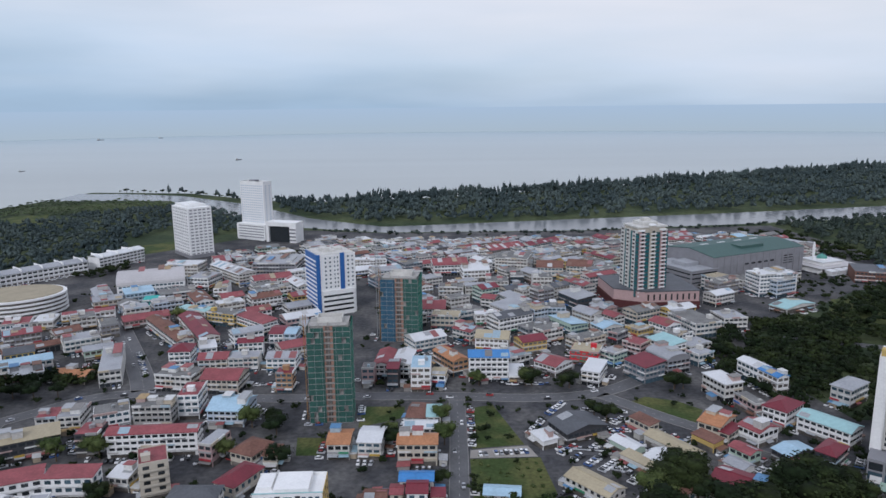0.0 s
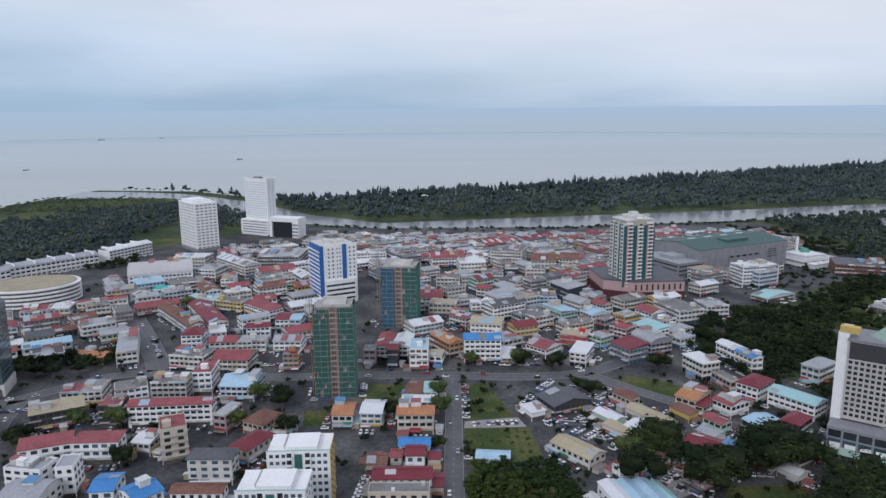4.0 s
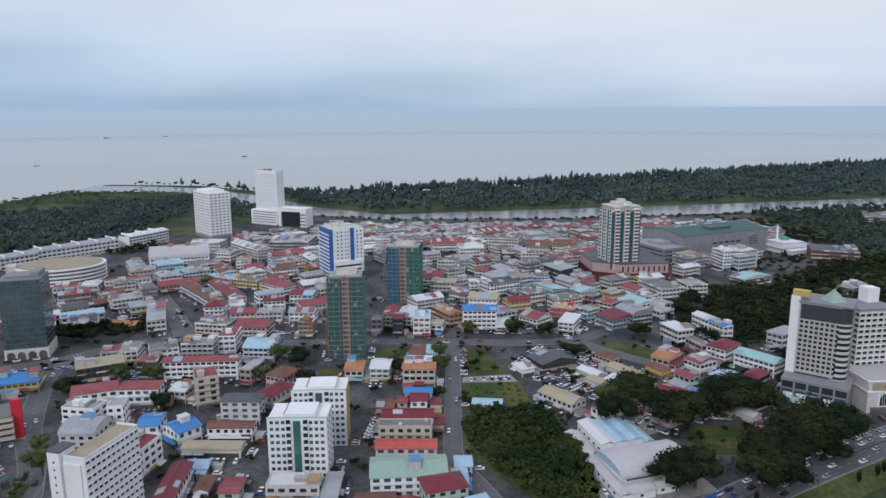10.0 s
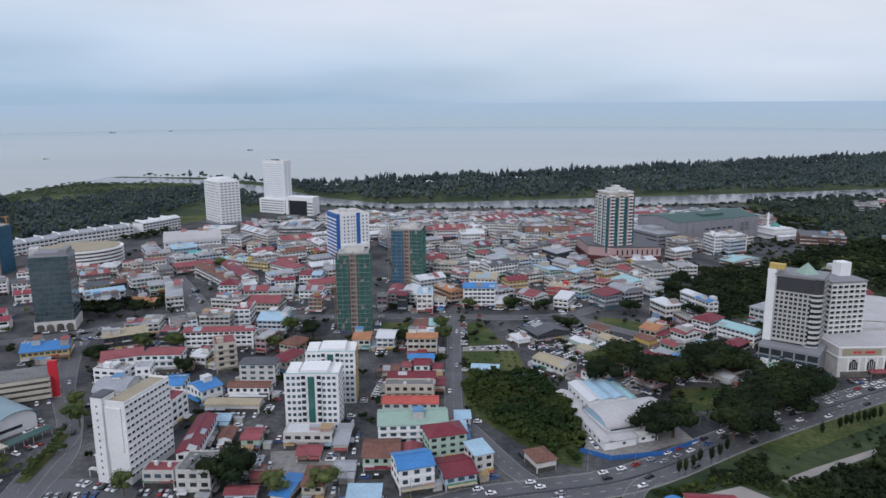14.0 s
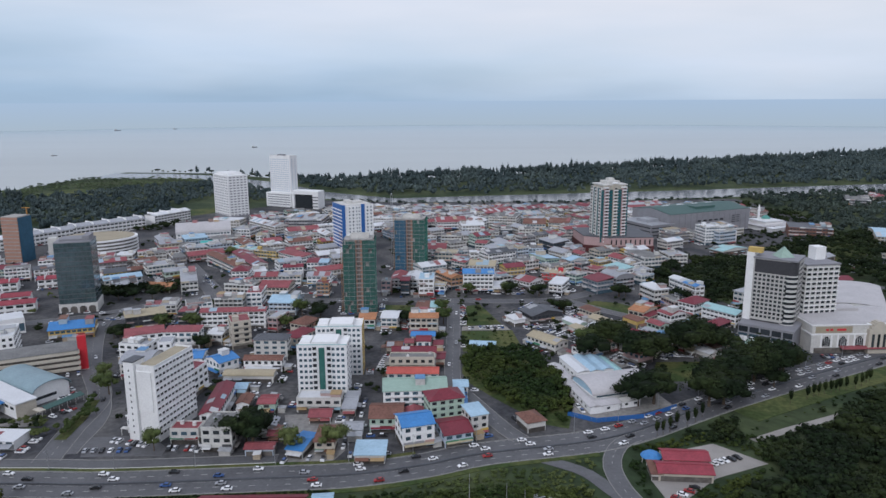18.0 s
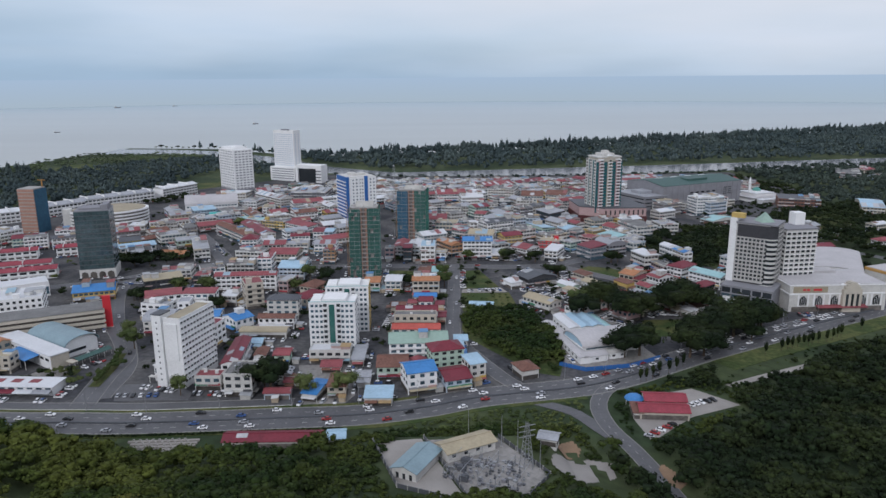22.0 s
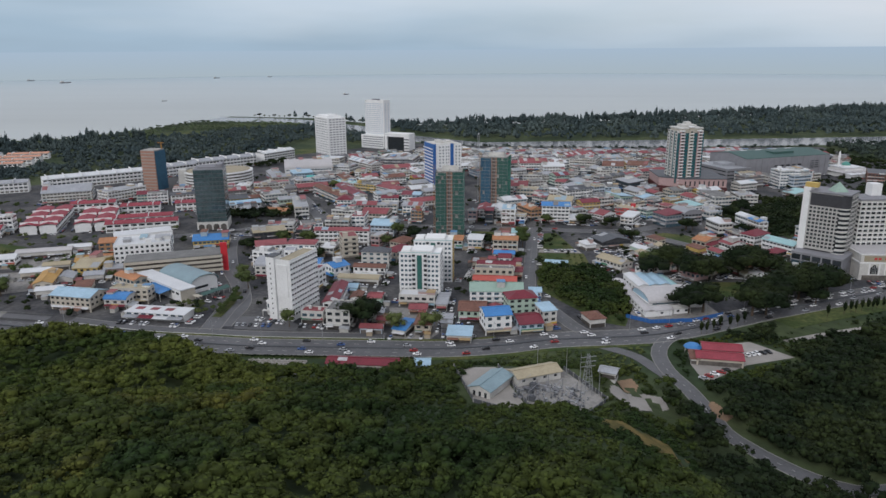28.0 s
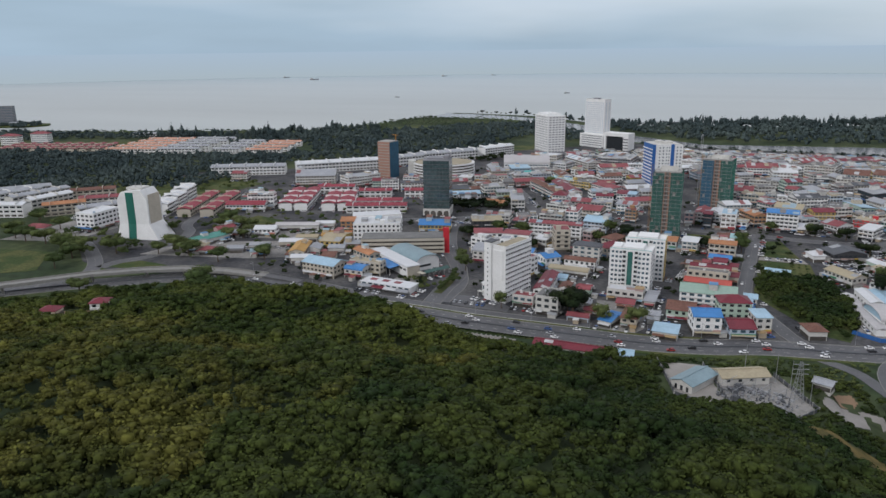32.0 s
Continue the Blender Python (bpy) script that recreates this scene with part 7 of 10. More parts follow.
block(12, 190, 90, 12, 6, 6, WHITE, "g", LBLUER)
block(-80, 184, 0, 8, 7, 6, PALEGREEN, "g", PINKR)
block(-53, 175, 0, 10, 9, 3.5, WHITE, "g", PINKR)
block(-75, 165, 90, 8, 7, 4, OFFWHITE, "g", GREYR)
block(-9, 171, 90, 7, 8, 6, GREYP, "g", PINKR)
block(-93, 192, 90, 11, 6, 3.5, WHITE, "g", BROWNR)
block(-101, 209, 0, 10, 8, 3.5, CREAM, "g", LBLUER)
block(-81, 193, 0, 8, 8, 3.5, PALEBLUE, "g", PINKR)
block(-84, 168, 0, 9, 8, 6, PALEBLUE, "g", BROWNR)
block(-74, 143, 0, 12, 6, 3.5, PALEBLUE, "g", PINKR)
block(14, 203, 0, 7, 9, 6, OFFWHITE, "g", LBLUER)
block(-68, 155, 0, 10, 6, 3.5, PALEGREEN, "g", PINKR)
block(-6, 202, 0, 8, 9, 6, PALEBLUE, "g", BROWNR)
block(615, 756, 28, 29, 15, 5, OFFWHITE, "g", DIRTYROOF)
block(660, 903, 28, 27, 15, 6.8, CREAM, "g", PINKR)
block(637, 834, 28, 24, 15, 6.8, PALEBLUE, "g", DIRTYROOF)

# ---- ground cover and roads ----
TOWN = two_tone("patched_town_paving", (0.050, 0.051, 0.056), (0.112, 0.109, 0.106), 0.035, fine=0.35, lo=0.40, hi=0.66)
sheet("pavement", [(-640, 300), (-520, 190), (-440, 128), (-400, 118), (-345, 132), (-300, 145), (-200, 131), (-130, 128), (-60, 131), (0, 138), (70, 158), (150, 198), (222, 238), (330, 252), (330, 330), (222, 338), (205, 420), (240, 500), (335, 560), (432, 640), (482, 740), (462, 930), (205, 912), (-58, 914), (-190, 952), (-240, 880), (-330, 790), (-420, 665), (-560, 530), (-650, 480)], 0.1, TOWN, "patched grey asphalt and paving of the town", "pavement", drop=0.6)


def strip(pts, half0, half1, lift, thick, draped=True):
    """A ribbon along a line of points, from half0 left of it to half1 right of it."""
    P = [Vector((p[0], p[1])) for p in pts]
    dense = []
    for a, b, c, d in zip([P[0]] + P[:-2], P[:-1], P[1:], P[2:] + [P[-1]]):
        n = max(2, int((c - b).length / 6))
        for i in range(n):
            t = i / n
            dense.append(0.5 * (2 * b + (c - a) * t + (2 * a - 5 * b + 4 * c - d) * t * t + (3 * b - a - 3 * c + d) * t ** 3))
    dense.append(P[-1])
    v, f = [], []
    for i, p in enumerate(dense):
        q = (dense[min(i + 1, len(dense) - 1)] - dense[max(i - 1, 0)]).normalized()
        nrm = Vector((-q.y, q.x))
        l, r = p + nrm * half0, p + nrm * half1
        if draped:
            za = max(float(ground_z(e.x, e.y)) for e in (l, p, r)) + lift
        else:
            za = lift
        v += [(l.x, l.y, za), (r.x, r.y, za), (l.x, l.y, za - thick), (r.x, r.y, za - thick)]
    for i in range(len(dense) - 1):
        k = 4 * i
        f += [(k, k + 1, k + 5, k + 4), (k + 2, k + 6, k + 7, k + 3), (k, k + 4, k + 6, k + 2), (k + 1, k + 3, k + 7, k + 5)]
    return v, f, dense


def ribbon(name, pts, half0, half1, lift, thick, material, label="", category="", parent=None):
    v, f, dense = strip(pts, half0, half1, lift, thick)
    me = bpy.data.meshes.new(name)
    me.from_pydata(v, [], f)
    me.materials.append(material)
    ob = new(name, me)
    if parent is not None:
        ob.parent = parent
        return tagged(ob, label)
    return tagged(ob, label, category, kind="structure")


def dashes(name, pts, off, length, gap, parent, wide=0.16):
    """Painted lane dashes along a line."""
    _, _, dense = strip(pts, 0, 0, 0, 0.1)
    g, run = G(), 0.0
    for a, b in zip(dense[:-1], dense[1:]):
        L = (b - a).length
        q = (b - a) / max(L, 1e-6)
        n = Vector((-q.y, q.x))
        s = -run % (length + gap)
        while s < L:
            c, e = a + q * s + n * off, a + q * min(s + length, L) + n * off
            z = float(ground_z(c.x, c.y)) + 0.21
            g.solid([(c.x - n.x * wide, c.y - n.y * wide, z - 0.02), (e.x - n.x * wide, e.y - n.y * wide, z - 0.02), (e.x + n.x * wide, e.y + n.y * wide, z - 0.02), (c.x + n.x * wide, c.y + n.y * wide, z - 0.02)],
                    [(c.x - n.x * wide, c.y - n.y * wide, z), (e.x - n.x * wide, e.y - n.y * wide, z), (e.x + n.x * wide, e.y + n.y * wide, z), (c.x + n.x * wide, c.y + n.y * wide, z)])
            s += length + gap
        run += L
    ob = part(name, g, PAINT, parent)
    ob["kind"] = "stuff"


HIGHWAY = [(-436, 50), (-404, 80), (-372, 104), (-345, 122), (-300, 135), (-250, 130), (-200, 121.5), (-158, 119.5), (-130, 118.5), (-65, 121.5), (-33, 123.5), (-5, 130), (21, 139.5), (68, 149), (92, 159), (115, 173), (140, 188), (170, 204), (215, 227), (330, 283)]
hw = ribbon("road", HIGHWAY, 9.6, -9.6, 0.17, 0.6, LANE, "wide grey dual carriageway highway", "road")
ribbon("median", HIGHWAY, 0.35, -0.35, 0.85, 0.9, DARKR, "dark weathered median barrier", "", hw)
ribbon("kerb", HIGHWAY, 10.0, 9.6, 0.3, 0.5, KERB, "", "", hw)
ribbon("kerb", HIGHWAY, -9.6, -10.0, 0.3, 0.5, KERB, "", "", hw)
for o in (5.0, -5.0):
    dashes("lane_marking", HIGHWAY, o, 2.5, 4.5, hw)
for o in (9.1, 1.1, -1.1, -9.1):
    dashes("edge_line", HIGHWAY, o, 6.0, 0.05, hw, 0.06)
for a, b2, lo, hi, m in ((10.1, 12.6, 6, 12, GRASS), (-10.1, -13.0, 5, 14, GRASS), (-10.1, -24.0, 16, 20, SCRUB)):
    ribbon("verge", HIGHWAY[lo:hi], max(a, b2), min(a, b2), 0.22, 0.5, m, "grass verge beside the highway", "", hw)
SERVICE = HIGHWAY[5:10]
sv = ribbon("road", SERVICE, 19.4, 12.7, 0.19, 0.5, LANE, "narrow service lane beside the highway", "road")
ribbon("kerb", SERVICE, 12.68, 12.3, 0.32, 0.5, OFFWHITE, "pale painted kerb of the verge", "", sv)
ribbon("kerb", SERVICE, 19.8, 19.42, 0.3, 0.5, KERB, "", "", sv)
EAST_WEST = [(-300, 322), (-244, 345), (-222, 362), (-196, 385), (-165, 391), (-96, 381), (-42, 381.5), (14, 379), (60, 374.5), (100, 381), (140, 410), (168, 440), (215, 530)]
SPINE = [(15.6, 374), (14.8, 340), (13.6, 305), (10.8, 235), (11.6, 215), (18.5, 197), (27, 176), (33.5, 161), (39, 152)]
MARKET_ROAD = [(-230, 352), (-222, 314), (-197, 252), (-170, 203), (-166, 166), (-162.5, 137)]
NORTH_WEST = [(-168, 396), (-184, 430), (-232, 518), (-262, 575), (-225, 640), (-190, 720)]
DIAGONAL = [(98, 377), (128, 342), (160, 312), (188, 290)]
SLIP = [(90, 153), (83, 148), (77, 139), (73, 126), (73.7, 108), (78.8, 89.5), (82.7, 68), (84.5, 53.5), (90, 43), (98.7, 31), (116, 14), (150, -8), (200, -30)]
WEST_LOOP = [(-425, 77), (-413, 88), (-409, 102), (-423, 124), (-453, 148), (-485, 168), (-513, 176)]
TERRACE_ROAD = [(-415, 121), (-413, 138), (-403, 155), (-407, 179), (-427, 225), (-454, 255), (-495, 354)]
for pts, half, label in ((WEST_LOOP, 5.0, "grey road curving under the flyover"), (TERRACE_ROAD, 4.5, "grey road past the striped tower"), (EAST_WEST, 5.2, "grey asphalt main street through the town"), (SPINE, 4.2, "straight grey town road with parked cars"), (MARKET_ROAD, 5.5, "wide road beside the market"),
                         (NORTH_WEST, 7.0, "broad street with parking in the old town"), (DIAGONAL, 4.5, "asphalt street past the car parks"), (SLIP, 3.6, "narrow grey slip road climbing the wooded hill")):
    r = ribbon("road", pts, half, -half, 0.175, 0.5, LANE, label, "road")
    dashes("lane_marking", pts, 0, 2.0, 3.5, r, 0.1)
    ribbon("kerb", pts, half + 0.3, half, 0.26, 0.4, KERB, "", "", r)
    ribbon("kerb", pts, -half, -half - 0.3, 0.26, 0.4, KERB, "", "", r)


def flyover():
    b = thing("flyover", 0, 0, 0, 0, "pale concrete flyover ramp beside the highway", "flyover")
    pts = [(-520, -30, 6.5), (-470, 12, 6.5), (-424, 54, 6.5), (-391, 94, 6), (-366, 117, 5), (-346, 131, 4), (-319, 142, 2.2), (-290, 147, 0.7), (-262, 146, 0.15)]
    for i, (p, q) in enumerate(zip(pts[:-1], pts[1:])):
        a, c = Vector(p), Vector(q)
        n = Vector((-(c - a).y, (c - a).x, 0)).normalized()
        g = G()
        for s0, s1, z0, z1 in ((-4.4, 4.4, -0.8, 0.05), (-4.6, -4.3, -0.8, 1.0), (4.3, 4.6, -0.8, 1.0)):
            e = (c - a).normalized() * 0.6
            A, C = a - e, c + e
            ring = [A + n * s1, A + n * s0, C + n * s0, C + n * s1]
            g.solid([(v.x, v.y, v.z + z0) for v in ring], [(v.x, v.y, v.z + z1) for v in ring])
        part("deck", g, KERB if i < 7 else LANE, b)
        if p[2] > 3:
            part("pier", G().box(a.x - 0.7, a.x + 0.7, a.y - 0.7, a.y + 0.7, float(ground_z(a.x, a.y)) - 1, a.z - 0.8).box(a.x - 2.5, a.x + 2.5, a.y - 0.7, a.y + 0.7, a.z - 1.6, a.z - 0.8), CONCRETE, b)


flyover()
for pts, m, label in (([(22.4, 362), (35, 366.5), (46.2, 318.5), (20.5, 315.5)], GRASS, "green overgrown grass lot"), ([(19.6, 314), (47.7, 317.5), (51, 306.3), (18.8, 306)], SAND, "pale gravel track with parked cars"),
                      ([(18.8, 305.2), (52, 305.4), (54.2, 274), (51.8, 267), (18, 266)], GRASS, "green grass lot beside the road"), ([(-37, 341), (-36.5, 367), (-13.5, 366), (-13.5, 352)], GRASS, "grassy empty building plot"),
                      ([(-64, 312), (-66.5, 331), (-52, 330), (-52, 312)], GRASS, "dry grassy plot with bare patch"), ([(110, 365), (122, 373), (138, 366.5), (148, 354), (137.7, 338), (125, 338.5)], GRASS, "rough meadow with sandy patch"),
                      ([(116, 216), (128, 245), (166, 245), (150, 216)], GRASS, "open green field beside the highway"), ([(-531, 129), (-486, 138), (-452, 99), (-475, 82)], GRASS, "mown green sports field"),
                      ([(-420, 122), (-400, 145), (-372, 143), (-386, 128)], GRASS, "grassy island inside the slip road"),
                      ([(18, 262), (60, 265), (68, 221), (70, 191), (62, 162), (51, 167), (31, 197), (19.8, 216), (16, 232)], SCRUB, "overgrown plot covered with jungle"),
                      ([(50, 212), (74, 232), (112, 214), (118, 186), (78, 168), (66, 180)], YARD, "concrete yard round the sports hall"),
                      ([(-120, 215), (-112, 222), (-103, 214), (-111, 206)], GRASS, "small green lawn"),
                      ([(88, 96), (112, 117), (138, 128), (122, 146), (104, 140), (86, 116)], SAND, "pale gravel car park by the restaurant"),
                      ([(52, 308), (88, 306), (108, 340), (104, 372), (74, 368), (62, 350)], ASPHALT, "dark asphalt car park"),
                      ([(142, 147), (162, 156), (196, 172), (194, 175), (160, 160), (140, 150)], SAND, "pale dirt track through bushes"),
                      ([(300, 500), (325, 545), (400, 580), (450, 610), (430, 530), (340, 475)], SCRUB, "dark rough grass at the edge of town"), ([(300, 610), (420, 640), (400, 600), (330, 580)], ASPHALT, "dark car park beside the department store"),
                      ([(-650, 1010), (-640, 1110), (-600, 1130), (-560, 1030), (-600, 1005)], GRASS, "pale green marsh meadow"),
                      ([(-346, 850), (-290, 900), (-262, 860), (-320, 800)], GRASS, "rough meadow behind the apartments"),
                      ([(-1300, 560), (-1150, 660), (-780, 760), (-700, 660), (-1000, 500)], GRASS, "green land round the far housing")):
    z = max(float(ground_z(x, y)) for x, y in pts) + 0.16
    sheet("lawn" if m is GRASS else "plot", pts, z, m, label, "ground", drop=1.2)


for pts, m, label in (([(-415, 158), (-330, 178), (-306, 190), (-300, 225), (-330, 232), (-405, 200)], YARD, "pale concrete compound with low sheds"), ([(-372, 228), (-330, 240), (-322, 290), (-360, 275)], YARD, "dusty yard between compound buildings"),
                      ([(-420, 232), (-385, 245), (-375, 290), (-412, 300)], GRASS, "overgrown lawn among trees"), ([(-560, 150), (-500, 165), (-500, 240), (-560, 225)], YARD, "paved forecourt of the white flats"),
                      ([(-640, 322), (-520, 350), (-510, 440), (-600, 470), (-700, 400)], SCRUB, "rough green land behind the terraces")):
    z = max(float(ground_z(x, y)) for x, y in pts) + 0.2
    sheet("lawn" if m is GRASS else "plot", pts, z, m, label, "ground", drop=1.2)


def draped(name, pts, m, label, lift=0.3, step=0.8):
    """A sheet that lies on uneven ground inside an outline."""
    xs, ys = [p[0] for p in pts], [p[1] for p in pts]
    nx, ny = int((max(xs) - min(xs)) / step) + 2, int((max(ys) - min(ys)) / step) + 2
    X, Y = np.meshgrid(min(xs) + np.arange(nx) * step, min(ys) + np.arange(ny) * step)
    Z = ground_z(X, Y) + lift
    ok = np.zeros(X.shape, bool)
    for (x1, y1), (x2, y2) in zip(pts, pts[1:] + pts[:1]):
        if y1 != y2:
            ok ^= ((y1 > Y) != (y2 > Y)) & (X < (x2 - x1) * (Y - y1) / (y2 - y1) + x1)
    i = np.arange(nx * ny).reshape(ny, nx)
    f = np.stack([i[:-1, :-1], i[:-1, 1:], i[1:, 1:], i[1:, :-1]], -1)[ok[:-1, :-1] | ok[1:, 1:]].reshape(-1, 4)
    me = bpy.data.meshes.new(name)
    me.from_pydata(np.stack([X, Y, Z], -1).reshape(-1, 3).tolist(), [], f.tolist())
    me.polygons.foreach_set("use_smooth", [True] * len(me.polygons))
    me.materials.append(m)
    return tagged(new(name, me), label, "ground", kind="structure")


draped("plot", [(41, 62), (43, 70), (50, 79), (58, 82), (67, 79), (66, 69), (58, 63), (50, 57), (44, 57)], SAND, "pale dusty clearing on the slope")
draped("plot", [(47, 85), (49, 94), (55, 97), (57, 90), (55, 84), (51, 81)], EARTH, "bare brown earth scar beside the clearing")
draped("plot", [(26, 14), (32, 10), (48, 8), (60, 12), (64, 24), (56, 30), (44, 26), (34, 20)], DRYGRASS, "dry brown grass bank below the yard")


draped("plot", [(-360, 8), (-326, 12), (-306, 30), (-312, 44), (-336, 48), (-362, 36)], EARTH, "bare brown yard round the hillside houses")


MEDIAN = [(-171.2, 200.0), (-168.3, 183.5), (-167.1, 168.3), (-166.7, 156.9)]
ribbon("median", MEDIAN, 2.6, -2.6, 0.34, 0.5, GRASS, "planted grass median between two lanes", "median")
r = ribbon("road", [(-178.1, 223.3), (-162.4, 190.5), (-157.4, 170.7), (-157.2, 154.7), (-156.3, 143.5)], 3.4, -3.4, 0.205, 0.5, LANE, "grey side lane round the white slab", "road")
ribbon("kerb", [(-178.1, 223.3), (-162.4, 190.5), (-157.4, 170.7), (-157.2, 154.7), (-156.3, 143.5)], 3.75, 3.4, 0.3, 0.4, KERB, "", "", r)
for pts, m, label in (([(-156.4, 159.0), (-128.0, 160.6), (-115.7, 148.0), (-115.9, 141.1), (-150.0, 141.0)], LANE, "worn grey car park before the white slab"), ([(-71.3, 180.2), (-40.7, 182.0), (-38.1, 143.8), (-43.2, 132.7), (-60.5, 131.6)], YARD, "pale rubble yard among small houses"), ([(-202.9, 179.7), (-182.8, 179.0), (-182.4, 171.5), (-199.5, 170.7)], GRASS, "mown lawn beside the market forecourt"),
                      ([(104, 236), (124, 246), (130, 262), (112, 268), (100, 256)], YARD, "grey car park beside the sports hall")):
    sheet("lawn" if m is GRASS else "plot", pts, 0.21, m, label, "ground", drop=1.2)


# ---- the switching yard on its levelled pad ----
def pad(name, pts, z, m, label):
    return sheet(name, pts, z, m, label, "ground", drop=1.5)


pad("plot", [(-24, 79), (-6, 81), (10, 38), (-13.5, 48.5)], 11.12, SAND, "pale concrete yard round the shed")
pad("plot", [(-3.5, 80), (23, 81), (38.5, 54), (29.5, 41.5), (11, 37.5)], 11.1, YARD, "grey gravel switching yard")


def long_shed(x, y, z, rz, w, d, h, cover, label, doors):
    b = thing("shed", x, y, z, rz, label, "shed")
    part("wall", G().box(-w / 2, w / 2, -d / 2, d / 2, -0.5, h).gable_ends(w, d, h, w * 0.16, "y"), OFFWHITE, b)
    part("roof", G().gable(w, d, h, w * 0.16, over=0.7, along="y").box(-0.25, 0.25, -d / 2 - 0.7, d / 2 + 0.7, h + w * 0.16 + 0.2, h + w * 0.16 + 0.4), cover, b)
    for i in range(doors):
        part("door", panel(1.1, 2.1, GLASS), GLASS, b, at=pose(-w / 2 + (i + 0.8) * w / (doors + 0.6), -d / 2, 1.1))
    for i in range(4):
        part("window", panel(1.4, 1.1, GLASS), GLASS, b, at=pose(-w / 2, -d / 2 + (i + 0.5) * d / 4, h * 0.6, 0, 0, -90))
    return b


long_shed(-7.4, 60.8, 11.12, -28, 9.5, 18, 3.4, BGREYR, "long shed with pale grey-blue gabled roof", 3)
long_shed(10.6, 71.5, 11.1, 117, 9, 20, 3.6, TANR, "long low shed with tan gabled roof", 0)


def switchyard():
    b = thing("switchyard", 18, 56, 11.1, -28, "grey electrical switchgear with posts, busbars and transformers", "substation")
    r = random.Random(3)
    for i in range(9):
        for j in range(6):
            u, v = -13 + i * 3.2 + r.uniform(-0.4, 0.4), -9 + j * 3.4 + r.uniform(-0.4, 0.4)
            if r.random() < 0.85:
                part("insulator_post", G().cyl(u, v, 0.14, 0, r.uniform(1.2, 2.9), 6).box(u - 0.5, u + 0.5, v - 0.12, v + 0.12, 1.0, 1.2).box(u - 0.35, u + 0.35, v - 0.35, v + 0.35, 0, 0.5), METAL if r.random() < 0.6 else DARKR, b)
    for j in range(6):
        v = -9 + j * 3.4
        part("busbar", G().box(-13.5, 13.5, v - 0.03, v + 0.03, 3.0, 3.06), METAL, b)
    for i in range(5):
        u = -13 + i * 6.4
        part("gantry", G().box(u - 0.1, u + 0.1, -9.5, -9.3, 0, 4.2).box(u - 0.1, u + 0.1, 8.6, 8.8, 0, 4.2).box(u - 0.06, u + 0.06, -9.5, 8.8, 4.05, 4.17), METAL, b)
    for u, v in ((-9, -3), (-5.5, -8.4), (-10, 2)):
        part("transformer", G().box(u - 1.3, u + 1.3, v - 0.9, v + 0.9, 0.2, 2.2).box(u - 1.7, u - 1.4, v - 0.8, v + 0.8, 0.4, 1.9).cyl(u + 0.6, v, 0.3, 2.2, 3.0, 8), DARKR, b, "dark oil-filled transformer")
    for i in range(110):
        u, v, s = r.uniform(-14, 14), r.uniform(-10, 10), r.uniform(0.3, 0.8)
        part("cable_box", G().box(u - s, u + s, v - s * 0.7, v + s * 0.7, 0, r.uniform(0.4, 1.1)), (GREYP, METAL, DARKR)[i % 3], b)


switchyard()


def pylon(x, y, z, h):
    b = thing("pylon", x, y, z, 20, "grey steel lattice power pylon with cross-arms", "pylon")
    g = G()
    for s in (-1, 1):
        for t in (-1, 1):
            g.solid([(s * 1.9 - 0.1, t * 1.9 - 0.1, 0), (s * 1.9 + 0.1, t * 1.9 - 0.1, 0), (s * 1.9 + 0.1, t * 1.9 + 0.1, 0), (s * 1.9 - 0.1, t * 1.9 + 0.1, 0)], [(s * 0.35 - 0.1, t * 0.35 - 0.1, h), (s * 0.35 + 0.1, t * 0.35 - 0.1, h), (s * 0.35 + 0.1, t * 0.35 + 0.1, h), (s * 0.35 - 0.1, t * 0.35 + 0.1, h)])
    for k in range(8):
        zz = h * (k + 1) / 9
        q = 1.9 + (0.35 - 1.9) * zz / h
        g.box(-q, q, -q - 0.06, -q + 0.06, zz, zz + 0.15).box(-q, q, q - 0.06, q + 0.06, zz, zz + 0.15).box(-q - 0.06, -q + 0.06, -q, q, zz, zz + 0.15).box(q - 0.06, q + 0.06, -q, q, zz, zz + 0.15)
    tw = part("tower", g, METAL, b)
    for k in (0.68, 0.8, 0.92):
        part("cross_arm", G().box(-3.2, 3.2, -0.12, 0.12, h * k, h * k + 0.25), METAL, tw)


pylon(31.5, 60, 11.1, 17)
for x, y in ((24, 74), (29.5, 70), (36, 58), (12, 80)):
    b = thing("lightning_mast", x, y, 11.1, 0, "slim grey lightning mast in the yard", "mast")
    part("pole", G().cyl(0, 0, 0.18, 0, 13, 6, 0.08), METAL, b)
    part("footing", G().box(-0.5, 0.5, -0.5, 0.5, -0.3, 0.3), CONCRETE, b)
for k, (x0, y0, x1, y1) in enumerate(((-24.3, 79, -13.8, 48), (-13.8, 48, 10.4, 37.2), (-5, 81, 11, 37.3), (11, 37, 30, 41), (30, 41, 39, 54), (39, 54, 23.5, 81.5))):
    L, a = math.hypot(x1 - x0, y1 - y0), math.degrees(math.atan2(y1 - y0, x1 - x0))
    b = thing("boundary_wall", (x0 + x1) / 2, (y0 + y1) / 2, 11, a, "dark weathered concrete boundary wall of the yard", "wall")
    part("panel", G().box(-L / 2, L / 2, -0.12, 0.12, -3, 1.6), DARKR, b)
    for i in range(int(L / 4) + 1):
        part("post", G().box(-L / 2 + i * 4 - 0.18, -L / 2 + i * 4 + 0.18, -0.2, 0.2, -3, 1.8), CONCRETE, b)

